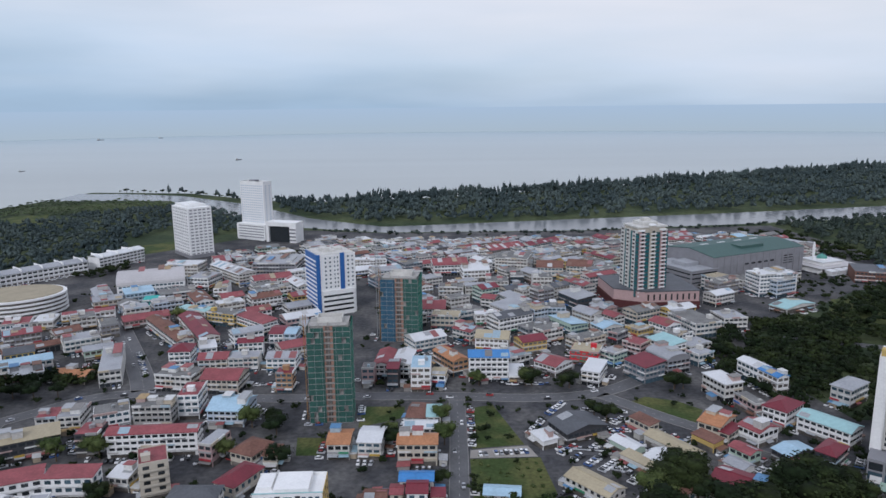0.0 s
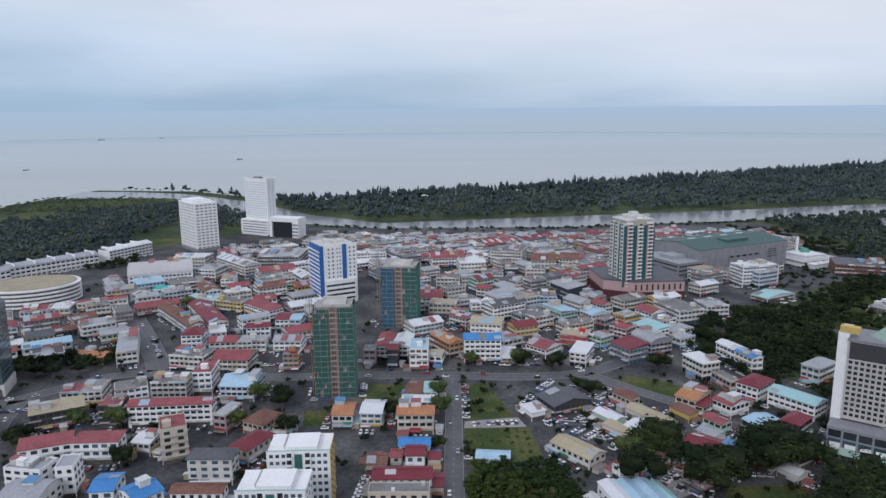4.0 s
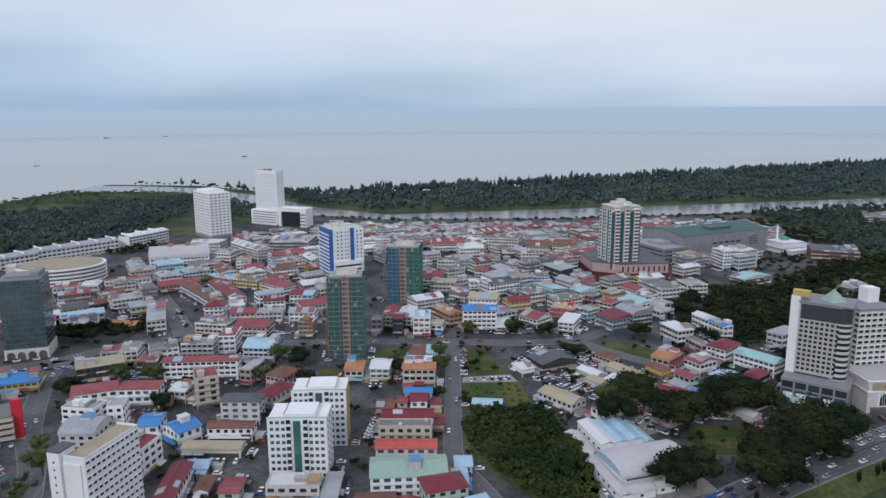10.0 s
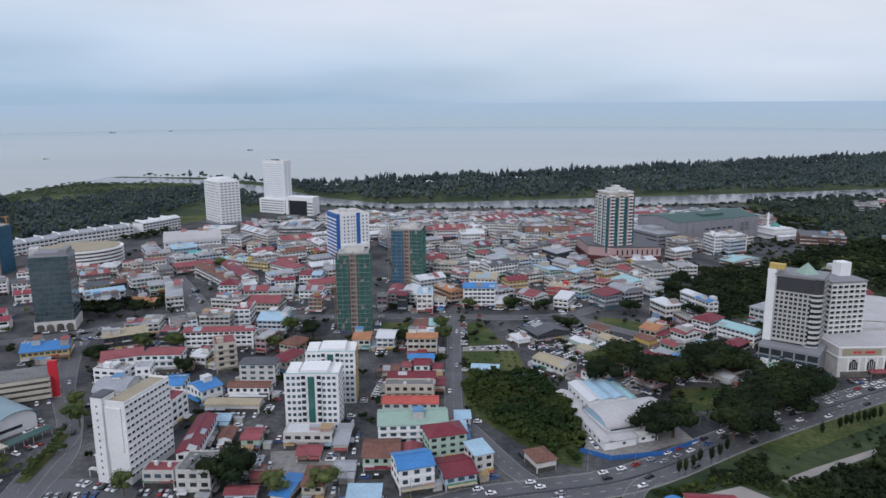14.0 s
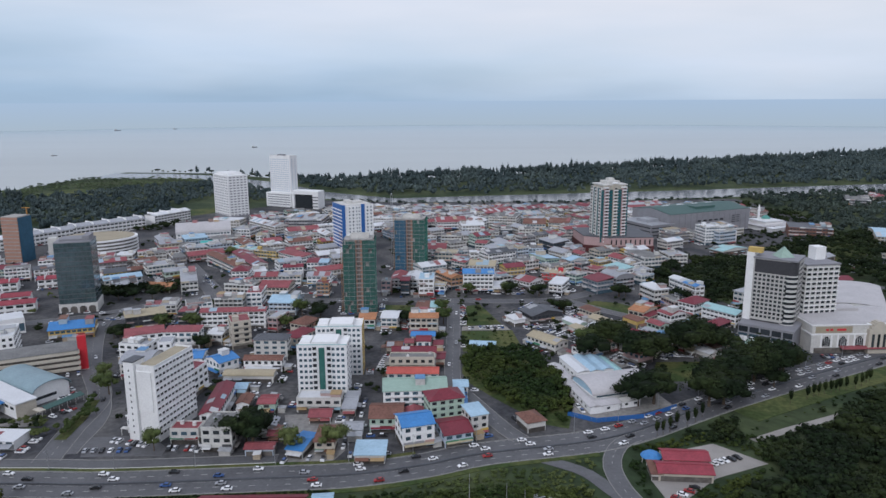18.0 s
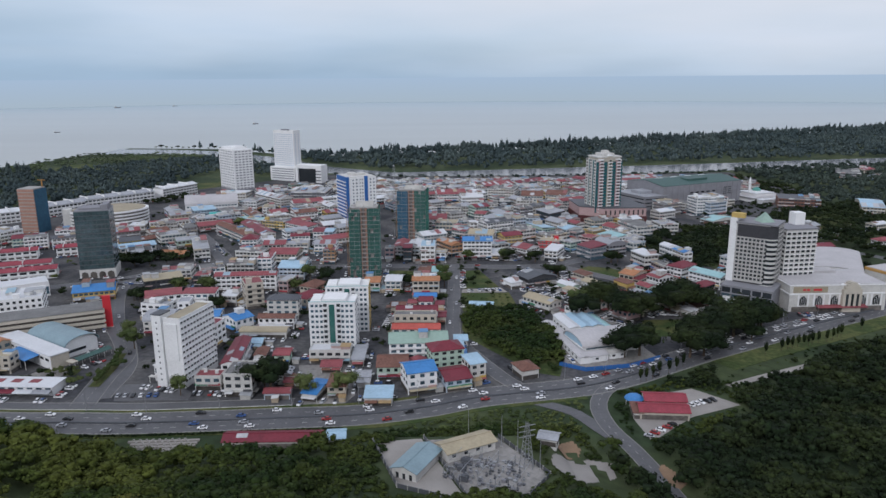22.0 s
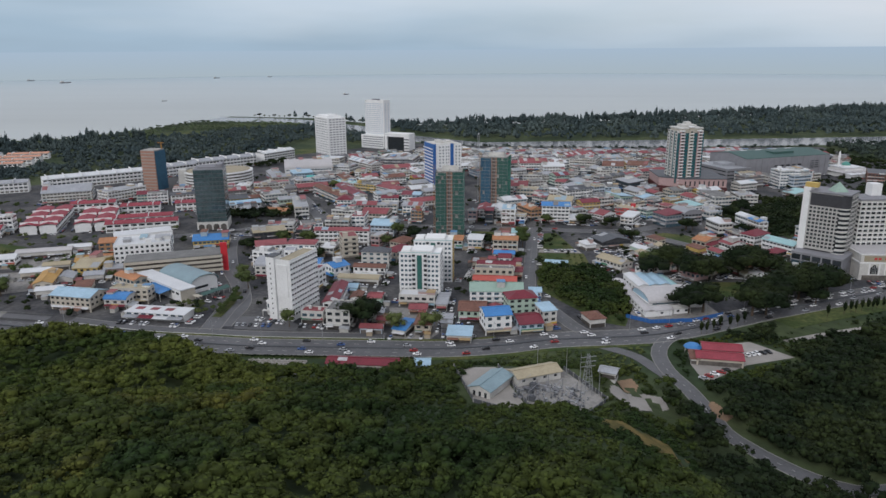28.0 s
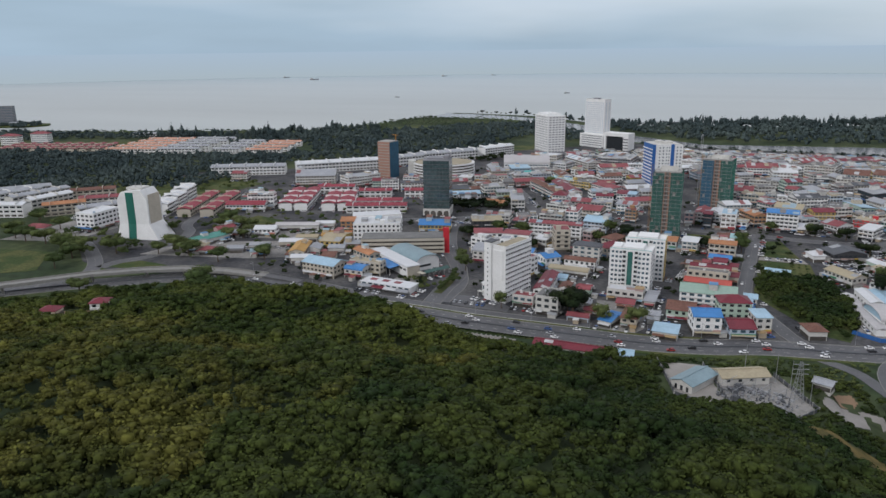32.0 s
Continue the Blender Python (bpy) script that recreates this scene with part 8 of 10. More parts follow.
# red roadside shelter, restaurant, hillside house and steps
block(-67, 99.5, 0, 39, 8.5, 3.2, OFFWHITE, "g", REDR, name="roadside_shelter")
block(-41, 99, 5, 7, 8, 3.5, OFFWHITE, "g", LBLUER, name="house", z0=0.5)
block(103, 128.5, -6, 18, 9, 4.4, CREAM, "g", CRIMSONR, name="restaurant")
block(99.5, 119, -6, 21, 9, 3.8, CREAM, "g", CRIMSONR, name="restaurant")
block(88.5, 121, -6, 4, 10, 2.8, OFFWHITE, "s", BROWNR, name="restaurant_wing")
pav = thing("pavilion", 90, 130.5, 0, 0, "round open pavilion with a bright blue domed roof", "pavilion")
part("roof", G().cyl(0, 0, 4.4, 3.0, 3.5, 16, 4.1).cyl(0, 0, 4.1, 3.5, 4.4, 16, 2.9).cyl(0, 0, 2.9, 4.4, 5.0, 16, 0.4), BLUER, pav)
for k in range(8):
    part("post", G().cyl(3.6 * math.cos(k * math.pi / 4), 3.6 * math.sin(k * math.pi / 4), 0.14, -0.3, 3.1, 6), OFFWHITE, pav)
block(-314, 34, 30, 9, 8, 6, WHITE, "h", REDR, name="house", z0=float(ground_z(-314, 34)) + 2)
block(-344, 26, 20, 10, 8, 4, CREAM, "h", REDR, name="house", z0=float(ground_z(-344, 26)) + 1)
block(42.5, 79, -20, 7, 6, 3, OFFWHITE, "g", GREYR, name="hut", z0=float(ground_z(42.5, 79)))
draped("plot", [(86, 78), (92, 66), (88, 61), (85.5, 64), (84, 74)], EARTH, "red-brown earth bank beside the slip road")
ribbon("road", [(40, 138), (54, 129), (62, 122), (68, 110), (74, 98)], 3.2, -3.2, 0.19, 0.5, LANE, "short grey link lane to the slip road", "road")
ribbon("road", [(362, 292), (368, 330), (372, 360), (366, 392), (345, 420), (318, 440), (286, 456), (250, 470)], 4.5, -4.5, 0.19, 0.5, LANE, "grey road winding past the wooded park", "road")
block(427, 496, 20, 16, 11, 7, CREAM, "g", WHITER, name="house")
block(362, 500, 30, 22, 12, 5, OFFWHITE, "g", GREYR, name="warehouse")
block(392, 430, 12, 16, 10, 6, WHITE, "h", PINKR, name="house")
block(322, 404, 8, 18, 12, 8, PINKP, "g", REDR, name="town_house")
block(396, 378, 8, 30, 14, 5, WHITE, "g", MALLR, name="warehouse")
block(298, 590, 10, 36, 20, 19, WHITE, "f", WHITER, name="office_block")
for k in range(7):
    zz = float(ground_z(-112, 100 - k * 2.4))
    t = thing("grave_terrace", -112 + k * 0.8, 102 - k * 2.4, max(zz, 0), 2, "low pale stone cemetery terrace on the slope", "terrace", "cemetery terraces")
    part("step_wall", G().box(-15 + k, 14 - k, -0.6, 0.6, -1, 0.7), SAND, t)
    for i in range(9):
        part("headstone", G().box(-13 + k + i * 2.6, -12.2 + k + i * 2.6, -0.2, 0.1, 0.7, 1.5), CONCRETE, t)
t = thing("billboard", -183, 108, 0, 10, "blue roadside billboard on steel posts", "billboard")
part("board", G().box(-3, 3, -0.15, 0.15, 3.2, 7.2), BLUER, t)
part("post", G().cyl(-2, 0.3, 0.18, -1, 6.5, 6), METAL, t)
part("post", G().cyl(2, 0.3, 0.18, -1, 6.5, 6), METAL, t)
for k, (x0, y0, x1, y1) in enumerate(((64, 176, 76, 168), (76, 168, 100, 172), (100, 172, 119, 183))):
    L, a = math.hypot(x1 - x0, y1 - y0), math.degrees(math.atan2(y1 - y0, x1 - x0))
    t = thing("hoarding", (x0 + x1) / 2, (y0 + y1) / 2, 0, a, "bright blue metal site hoarding by the highway", "fence")
    for i in range(int(L / 2.4)):
        part("sheet_panel", G().box(-L / 2 + i * 2.4, -L / 2 + i * 2.4 + 2.3, -0.05 + 0.06 * (i % 2), 0.05 + 0.06 * (i % 2), -0.3, 2.4), BLUEP, t)


def sports_hall():
    """The white barrel-roofed sports hall with blue-roofed wings behind it."""
    b = thing("sports_hall", 92, 203, 0, 16, "white sports hall with a low barrel roof", "building")
    w, d, h = 34, 22, 5
    part("wall", G().box(-w / 2, w / 2, -d / 2, d / 2, -1, h), WHITE, b)
    part("roof", G().vault(w, d, h, 4, 0.7, 0.3, 16), MALLR, b)
    for u in (-w / 2, w / 2 - 0.25):
        part("end_wall", G().vault_end(u, d, h, 4), LBLUER, b, "pale blue arched end wall")
    part("clerestory", panel(30, 0.8, BGLASS), BGLASS, b, at=pose(0, -d / 2, 4))
    for x, y, rz, w, d, h, m, word in ((78.5, 231, -77, 25, 8, 5, WHITER, "white"), (85, 231.5, -77, 24, 7, 5.2, LBLUER, "light blue"), (92, 233, -77, 22, 7, 5, LBLUER, "light blue"), (98, 233, -77, 22, 5, 4, CYANR, "turquoise"),
                                       (72.5, 206, -79, 58, 6, 3.6, MALLR, "pale grey"), (83, 183, 18, 14, 7, 3.6, MALLR, "pale grey"), (96, 187, 16, 10, 5, 3.4, OFFWHITE, "off-white")):
        t = thing("sports_hall_wing", x, y, 0, rz, f"low wing of the sports hall with {word} metal roof", "building", "sports hall wings")
        part("wall", G().box(-w / 2, w / 2, -d / 2, d / 2, -1, h), WHITE, t)
        part("roof", G().gable(w, d, h, 0.9, over=0.4), m, t)
        for i in range(int(w / 5)):
            part("window", panel(1.6, 1.1, GLASS), GLASS, t, at=pose(-w / 2 + 2.5 + i * 5, -d / 2, 2.0))


sports_hall()


def market():
    """The market hall group beside the road: a vaulted hall, a white block and an open canopy."""
    b = thing("market_hall", -208, 211.5, 0, -33, "market hall with a blue-grey vaulted roof", "building")
    w, d, h = 36, 18, 6
    part("wall", G().box(-w / 2, w / 2, -d / 2, d / 2, -1, h), WHITE, b)
    part("roof", G().vault(w, d, h, 4.5, 0.9, 0.35, 16), BGREYR, b)
    for u in (-w / 2, w / 2 - 0.25):
        part("end_wall", G().vault_end(u, d, h, 4.5), WHITE, b)
    for i in range(8):
        part("arch_window", panel(2.4, 1.6, GLASS), GLASS, b, at=face_at(w, d, 1, -7.4 + i * 2.1, 3.2) if i < 5 else pose(-w / 2 + 4 + (i - 5) * 12, -d / 2, 3.2))
    s = thing("market_block", -217, 198, 0, -35.5, "long white flat-roofed market block", "building")
    w, d, h = 54, 9.5, 7.5
    part("wall", G().box(-w / 2, w / 2, -d / 2, d / 2, -1, h), WHITE, s)
    part("roof", G().box(-w / 2 - 0.6, w / 2 + 0.6, -d / 2 - 0.6, d / 2 + 0.6, h, h + 0.5), WHITER, s)
    part("end_panel", G().box(w / 2, w / 2 + 0.3, -d / 2, d / 2, 0, h - 0.3), CREAM, s, "cream end wall")
    for i in range(10):
        part("window", panel(3.4, 1.4, GLASS), GLASS, s, at=pose(-w / 2 + 3.5 + i * 5.2, -d / 2, 5))
    c = thing("canopy", -217, 188.5, 0, -35.5, "open canopy with a bright blue sheet roof on posts", "canopy")
    part("roof", G().solid([(-11, -5, 5.2), (11, -5, 5.2), (11, 3, 6.2), (-11, 3, 6.2)], [(-11, -5, 5.4), (11, -5, 5.4), (11, 3, 6.4), (-11, 3, 6.4)]), BLUER, c)
    for i in range(5):
        for v in (-4.6, 2.6):
            part("post", G().box(-10.5 + i * 5.25 - 0.12, -10.5 + i * 5.25 + 0.12, v - 0.12, v + 0.12, 0, 5.25 + (v + 5) * 0.12), OFFWHITE, c)
    s = thing("bus_shelter", -183, 192, 0, 62, "long shelter with dull teal and cream roofs", "shelter")
    part("roof", G().gable(20, 5, 3.6, 1.0, over=0.3), DGREENR, s)
    part("end_roof", G().box(-13.5, -10.4, -2.8, 2.8, 3.4, 4.0), CREAM, s, "cream flat end roof")
    for i in range(6):
        for v in (-2.2, 2.2):
            part("post", G().box(-12 + i * 4.4 - 0.1, -12 + i * 4.4 + 0.1, v - 0.1, v + 0.1, 0, 3.7), OFFWHITE, s)
    r = thing("shop_row", -199, 154.5, 0, -4, "low white shop row with stained roof and faded awnings", "building")
    w, d, h = 36, 11, 4.2
    part("wall", G().box(-w / 2, w / 2, -d / 2, d / 2, -1, h), WHITE, r)
    part("roof", G().box(-w / 2 - 0.5, w / 2 + 0.5, -d / 2 - 0.5, d / 2 + 0.5, h, h + 0.35), WHITER, r)
    for u in (-12, -3, 6):
        part("rust_sheet", G().box(u - 2.4, u + 2.4, -1, 3, h + 0.36, h + 0.5), PINKR, r, "faded red roof sheet")
    for i in range(4):
        m = (GREYR, REDR, WHITER, GREYR)[i]
        part("awning", G().solid([(-18 + i * 9, -d / 2 - 3.4, 2.3), (-9.2 + i * 9, -d / 2 - 3.4, 2.3), (-9.2 + i * 9, -d / 2, 3.0), (-18 + i * 9, -d / 2, 3.0)], [(-18 + i * 9, -d / 2 - 3.4, 2.45), (-9.2 + i * 9, -d / 2 - 3.4, 2.45), (-9.2 + i * 9, -d / 2, 3.15), (-18 + i * 9, -d / 2, 3.15)]), m, r)
    for i in range(8):
        part("window", panel(2.8, 1.2, BGLASS), BGLASS, r, at=pose(-w / 2 + 2.4 + i * 4.5, -d / 2, 3.45))


market()
for pts, m, label in (([(-207, 172), (-190, 168), (-186, 178), (-200, 184)], YARD, "grey paved market forecourt"), ([(-214, 166), (-180, 163), (-176, 168), (-190, 170), (-212, 172)], GRASS, "small lawn behind a low hedge")):
    sheet("lawn" if m is GRASS else "plot", pts, 0.26, m, label, "ground", drop=1.2)


def lettering(text, size, material, parent, at, label):
    """Raised letters in the built-in font, as one mesh part."""
    cu = bpy.data.curves.new("letters", "FONT")
    cu.body, cu.size, cu.extrude, cu.align_x, cu.align_y, cu.resolution_u = text, size, 0.06, "CENTER", "CENTER", 2
    tmp = bpy.data.objects.new("letters", cu)
    me = bpy.data.meshes.new_from_object(tmp)
    bpy.data.objects.remove(tmp)
    bpy.data.curves.remove(cu)
    me.materials.append(material)
    return part("lettering", me, material, parent, label, at)


def service_centre():
    b = thing("service_centre", -290, 308, 0, 33, "white flat-roofed public service hall with a lettered sign", "building")
    w, d, h = 42, 20, 9.5
    part("wall", G().box(-w / 2, w / 2, -d / 2, d / 2, -1, h).box(-w / 2, w / 2, -d / 2 - 0.3, -d / 2, h - 2.6, h + 1.2), WHITE, b)
    part("roof", G().box(-w / 2 + 0.3, w / 2 - 0.3, -d / 2 + 0.3, d / 2 - 0.3, h, h + 0.5), WHITER, b)
    part("glazed_corner", panel(9, 6, BGLASS), BGLASS, b, "bluish glazed corner", at=pose(w / 2 - 5, -d / 2 - 0.02, 4.6))
    for u in (-12, -2, 6):
        part("entrance", panel(3.2, 3.4, SHOP), SHOP, b, at=pose(u, -d / 2 - 0.02, 1.8))
    part("sign_board", panel(12, 4.2, OFFWHITE, 0.3), OFFWHITE, b, at=pose(-2, -d / 2 - 0.3, 7.2))
    lettering("U", 3.6, BLUEP, b, pose(-5.2, -d / 2 - 0.5, 7.2, 90), "blue sign letter")
    lettering("T", 3.6, SIGNR, b, pose(-2, -d / 2 - 0.5, 7.2, 90), "red sign letter")
    lettering("C", 3.6, BLUEP, b, pose(1.2, -d / 2 - 0.5, 7.2, 90), "blue sign letter")


service_centre()


def street_lamp(x, y, rz):
    b = thing("street_lamp", x, y, 0.1, rz, "tall grey street lamp beside the highway", "lamp", "highway lamps")
    part("pole", G().cyl(0, 0, 0.13, -0.3, 9, 6, 0.07), METAL, b)
    arm = part("arm", G().box(-0.05, 0.05, 0, 2.2, 8.9, 9.0), METAL, b)
    part("lamp_head", G().box(-0.16, 0.16, 1.7, 2.6, 8.8, 8.92), GREYP, arm)
    return b


lamp = None
for i, (p, q) in enumerate(zip(HIGHWAY[4:-1], HIGHWAY[5:])):
    n = max(1, round(math.dist(p, q) / 34))
    for k in range(n):
        t, a = k / n, math.atan2(q[1] - p[1], q[0] - p[0])
        x, y = p[0] + (q[0] - p[0]) * t - math.sin(a) * 11, p[1] + (q[1] - p[1]) * t + math.cos(a) * 11
        if lamp is None:
            lamp = street_lamp(x, y, math.degrees(a) + 180)
        else:
            copy_thing(lamp, pose(x, y, 0.1, 0, 0, math.degrees(a) + 180))

# ---- plants ----
def quad_mesh(name, verts, quads, material):
    me = bpy.data.meshes.new(name)
    me.vertices.add(len(verts))
    me.vertices.foreach_set("co", np.asarray(verts, np.float32).ravel())
    me.loops.add(4 * len(quads))
    me.loops.foreach_set("vertex_index", np.asarray(quads, np.int32).ravel())
    me.polygons.add(len(quads))
    me.polygons.foreach_set("loop_start", np.arange(0, 4 * len(quads), 4, dtype=np.int32))
    me.polygons.foreach_set("loop_total", np.full(len(quads), 4, dtype=np.int32))
    me.update(calc_edges=True)
    me.materials.append(material)
    return me


def crown(seed, leaves, size, flat=0.75, lumps=6, cone=0.0):
    """A crown of radius 1: a lumpy dark heart and many small leaf clumps over it."""
    r = np.random.RandomState(seed)
    centres = np.c_[r.normal(0, 0.42, (lumps, 2)), r.uniform(-0.25, 0.45, lumps)]
    radii = r.uniform(0.38, 0.62, lumps)
    v, q = [], []
    base = np.array([(-1, -1, -1), (1, -1, -1), (1, 1, -1), (-1, 1, -1), (-1, -1, 1), (1, -1, 1), (1, 1, 1), (-1, 1, 1)], float)
    base /= np.sqrt(3)
    for c, rad in zip(centres, radii):
        k = len(v)
        v += list(c + base * rad * r.uniform(0.72, 0.95, (8, 1)))
        q += [(k + a, k + b, k + d, k + e) for a, b, d, e in ((0, 3, 2, 1), (4, 5, 6, 7), (0, 1, 5, 4), (1, 2, 6, 5), (2, 3, 7, 6), (3, 0, 4, 7))]
    for i in range(leaves):
        j = r.randint(lumps)
        d = r.normal(0, 1, 3)
        d[2] = abs(d[2]) * 1.2 - 0.35
        d /= np.linalg.norm(d)
        p = centres[j] + d * radii[j] * r.uniform(0.85, 1.12)
        nrm = d + r.normal(0, 0.45, 3)
        nrm /= np.linalg.norm(nrm)
        t = np.cross(nrm, r.normal(0, 1, 3))
        t /= np.linalg.norm(t)
        b = np.cross(nrm, t)
        s = size * r.uniform(0.6, 1.25)
        k = len(v)
        v += [p - t * s - b * s * 0.6, p + t * s * 0.8 - b * s * 0.7, p + t * s + b * s * 0.6, p - t * s * 0.7 + b * s * 0.8]
        q.append((k, k + 1, k + 2, k + 3))
    v = np.array(v)
    v[:, 2] *= flat
    if cone:
        sh = 1 - cone * np.clip(v[:, 2] + 0.3, 0, 1.2)
        v[:, :2] *= sh[:, None]
    return v, np.array(q)


def scatter(name, places, protos, material, label, category):
    """One sheet of foliage out of many crowns. places: x, y, z, radius, height factor."""
    r = np.random.RandomState(len(places))
    V, Q, n = [], [], 0
    for x, y, z, rad, hf in places:
        v, q = protos[r.randint(len(protos))]
        a = r.uniform(0, 6.283)
        c, s = math.cos(a), math.sin(a)
        w = np.empty_like(v)
        w[:, 0], w[:, 1], w[:, 2] = (v[:, 0] * c - v[:, 1] * s) * rad + x, (v[:, 0] * s + v[:, 1] * c) * rad + y, v[:, 2] * rad * hf + z
        V.append(w)
        Q.append(q + n)
        n += len(v)
    ob = new(name, quad_mesh(name, np.concatenate(V), np.concatenate(Q), material))
    return tagged(ob, label, category, kind="stuff")


def inside(poly, x, y):
    c = np.zeros(x.shape, bool)
    for (x1, y1), (x2, y2) in zip(poly, poly[1:] + poly[:1]):
        if y1 != y2:
            c ^= ((y1 > y) != (y2 > y)) & (x < (x2 - x1) * (y - y1) / (y2 - y1) + x1)
    return c


def grid_places(poly, step, r0, r1, seed, lift, hf=1.0, keep=None, thin=0.0):
    r = np.random.RandomState(seed)
    xs = np.arange(min(p[0] for p in poly), max(p[0] for p in poly), step)
    ys = np.arange(min(p[1] for p in poly), max(p[1] for p in poly), step)
    X, Y = np.meshgrid(xs, ys)
    X, Y = (X + r.uniform(-0.45, 0.45, X.shape) * step).ravel(), (Y + r.uniform(-0.45, 0.45, Y.shape) * step).ravel()
    ok = inside(list(poly), X, Y) & (r.uniform(0, 1, X.shape) > thin)
    if keep is not None:
        ok &= keep(X, Y)
    X, Y = X[ok], Y[ok]
    Z = ground_z(X, Y)
    R = r.uniform(r0, r1, X.shape) * (1 + 0.25 * np.sin(X / 17) * np.sin(Y / 13))
    return [(x, y, z + lift * a, a, hf * r.uniform(0.85, 1.2)) for x, y, z, a in zip(X, Y, Z, R) if z > -0.6]


def off_line(pts, gap):
    P = np.array([p[:2] for p in pts], float)

    def test(X, Y):
        best = np.full(X.shape, 1e9)
        for a, b in zip(P[:-1], P[1:]):
            t = np.clip(((X - a[0]) * (b - a)[0] + (Y - a[1]) * (b - a)[1]) / max(((b - a) ** 2).sum(), 1e-6), 0, 1)
            best = np.minimum(best, np.hypot(X - a[0] - t * (b - a)[0], Y - a[1] - t * (b - a)[1]))
        return best > gap
    return test


def hill_ok(X, Y):
    ok = off_line(HIGHWAY, 15)(X, Y) & off_line(SLIP, 6.5)(X, Y)
    ok &= ~((X > -26) & (X < 42) & (Y > 36) & (Y < 100) & ((X - 8) ** 2 / 900 + (Y - 62) ** 2 / 800 < 1))
    ok &= ~((X > -128) & (X < -92) & (Y > 88))
    ok &= ~((X > -90) & (X < -34) & (Y > 91))
    ok &= ~((X > 84) & (X < 124) & (Y > 98) & (Y < 146)) & ~((X > 104) & (X < 140) & (Y > 112) & (Y < 142))
    ok &= ~((X > 138) & (X < 198) & (Y > (X - 138) * 0.48 + 143) & (Y < (X - 138) * 0.48 + 153))
    ok &= ~((X > 40) & (X < 68) & (Y > 56) & (Y < 82)) & ~((X > 46) & (X < 58) & (Y > 81) & (Y < 97)) & ~((X > 83) & (X < 93) & (Y > 60) & (Y < 79)) & off_line([(40, 138), (54, 129), (62, 122), (68, 110), (74, 98)], 5)(X, Y)
    ok &= (X < 138) | off_line(HIGHWAY, 31)(X, Y)
    ok &= ~((X > -356) & (X < -300) & (Y > 14) & (Y < 42))
    return ok


BROAD = [crown(s, 84, 0.135, 0.72, 6) for s in range(6)]
FINE = [crown(20 + s, 1000, 0.052, 0.72, 11) for s in range(4)]
BUSH = [crown(40 + s, 46, 0.2, 0.6, 3) for s in range(4)]
NEEDLE = [crown(60 + s, 32, 0.19, 1.15, 5, 0.35) for s in range(6)]
HILL_EDGE = [(-430, -175), (330, -175), (330, 215), (205, 172), (150, 140), (108, 96), (92, 40), (76, 60), (66, 118), (40, 122), (0, 112), (-34, 106), (-60, 86), (-100, 84), (-137, 88), (-160, 104), (-240, 116), (-300, 118), (-345, 100), (-390, 55), (-430, 20)]


def steep(X, Y):
    """Leaves the lower, tended slope beside the yard to bushes."""
    return hill_ok(X, Y) & ~((X > -42) & (X < 68) & (Y > -22 + 0.1 * np.abs(X)))


FRESH = two_tone("fresh_green_leaves", (0.029, 0.046, 0.010), (0.070, 0.083, 0.017), 0.03, fine=0.22, island=0.38, spec=0.15)
WARM = two_tone("olive_leaves", (0.034, 0.047, 0.011), (0.088, 0.088, 0.019), 0.03, fine=0.22, island=0.38, spec=0.15)
# Darker copy of the olive leaves: gully shade painted in; scrub uses it too.
DEEP = two_tone("deep_green_leaves", (0.016, 0.030, 0.008), (0.044, 0.058, 0.013), 0.03, fine=0.22, island=0.38, spec=0.15)
places = grid_places(HILL_EDGE, 5.6, 2.6, 4.9, 1, 1.0, 0.95, keep=steep)
near = [p for p in places if p[1] > -140 and p[0] < 70]
LEAFY = [crown(80 + s, 150, 0.102, 0.74, 7) for s in range(7)]


def dark_side(p):
    """Marks the gully and hill foot: leaves darker than the ridge, shade painted in."""
    return p[0] > -98 + 0.2 * p[1] + 9 * math.sin(p[1] / 11)


scatter("forest", [p for p in near if not dark_side(p) and p[1] > 2 + 14 * math.sin(p[0] / 21)], LEAFY, FRESH, "fresh green rainforest on the knoll above the highway", "forest")
scatter("forest", [p for p in near if not dark_side(p) and p[1] <= 2 + 14 * math.sin(p[0] / 21)], LEAFY, WARM, "dense olive-green rainforest canopy on the ridge", "forest")
scatter("forest", [p for p in near if p[1] < 60 and dark_side(p)], LEAFY, DEEP, "rainforest in the gully with leaves darkened for shade", "forest")
scatter("forest", [p for p in near if p[1] >= 60 and dark_side(p)] + [p for p in places if p[1] <= -140], BROAD, DEEP, "green trees along the foot of the hill", "forest")
scatter("forest", [p for p in places if not (p[0] < 70) and p[1] > -140 and (p[0] < 92 or p[1] < 16 - (p[0] - 100) * 0.3)], BROAD, LEAFD, "dark green forest beside the slip road", "forest")
slope = [(-42, 108), (62, 112), (68, 20), (62, -22), (-20, -26), (-42, 0)]
scatter("bushes", grid_places(slope, 2.6, 1.2, 2.5, 5, 0.35, 0.8, keep=lambda X, Y: hill_ok(X, Y) & ~((X - 45) ** 2 / 360 + (Y - 19) ** 2 / 110 < 1)), BUSH, DEEP, "low green scrub round the switching yard", "bushes")
scatter("bushes", grid_places([(-60, 115), (66, 142), (66, 106), (-30, 100)], 3.2, 1.2, 2.0, 6, 0.3, 0.8, keep=hill_ok), BUSH, LEAF, "green roadside bushes", "bushes")
scatter("bushes", grid_places([(86, 160), (205, 222), (330, 270), (330, 225), (210, 182), (140, 140)], 3.4, 1.6, 3.2, 7, 0.4, 0.9, keep=hill_ok), BUSH, LEAFD, "rough dark bushes along the highway verge", "bushes")
jungle = [(19, 262), (60, 264), (67, 222), (69, 192), (61, 164), (52, 170), (34, 197), (21, 217), (18, 232)]
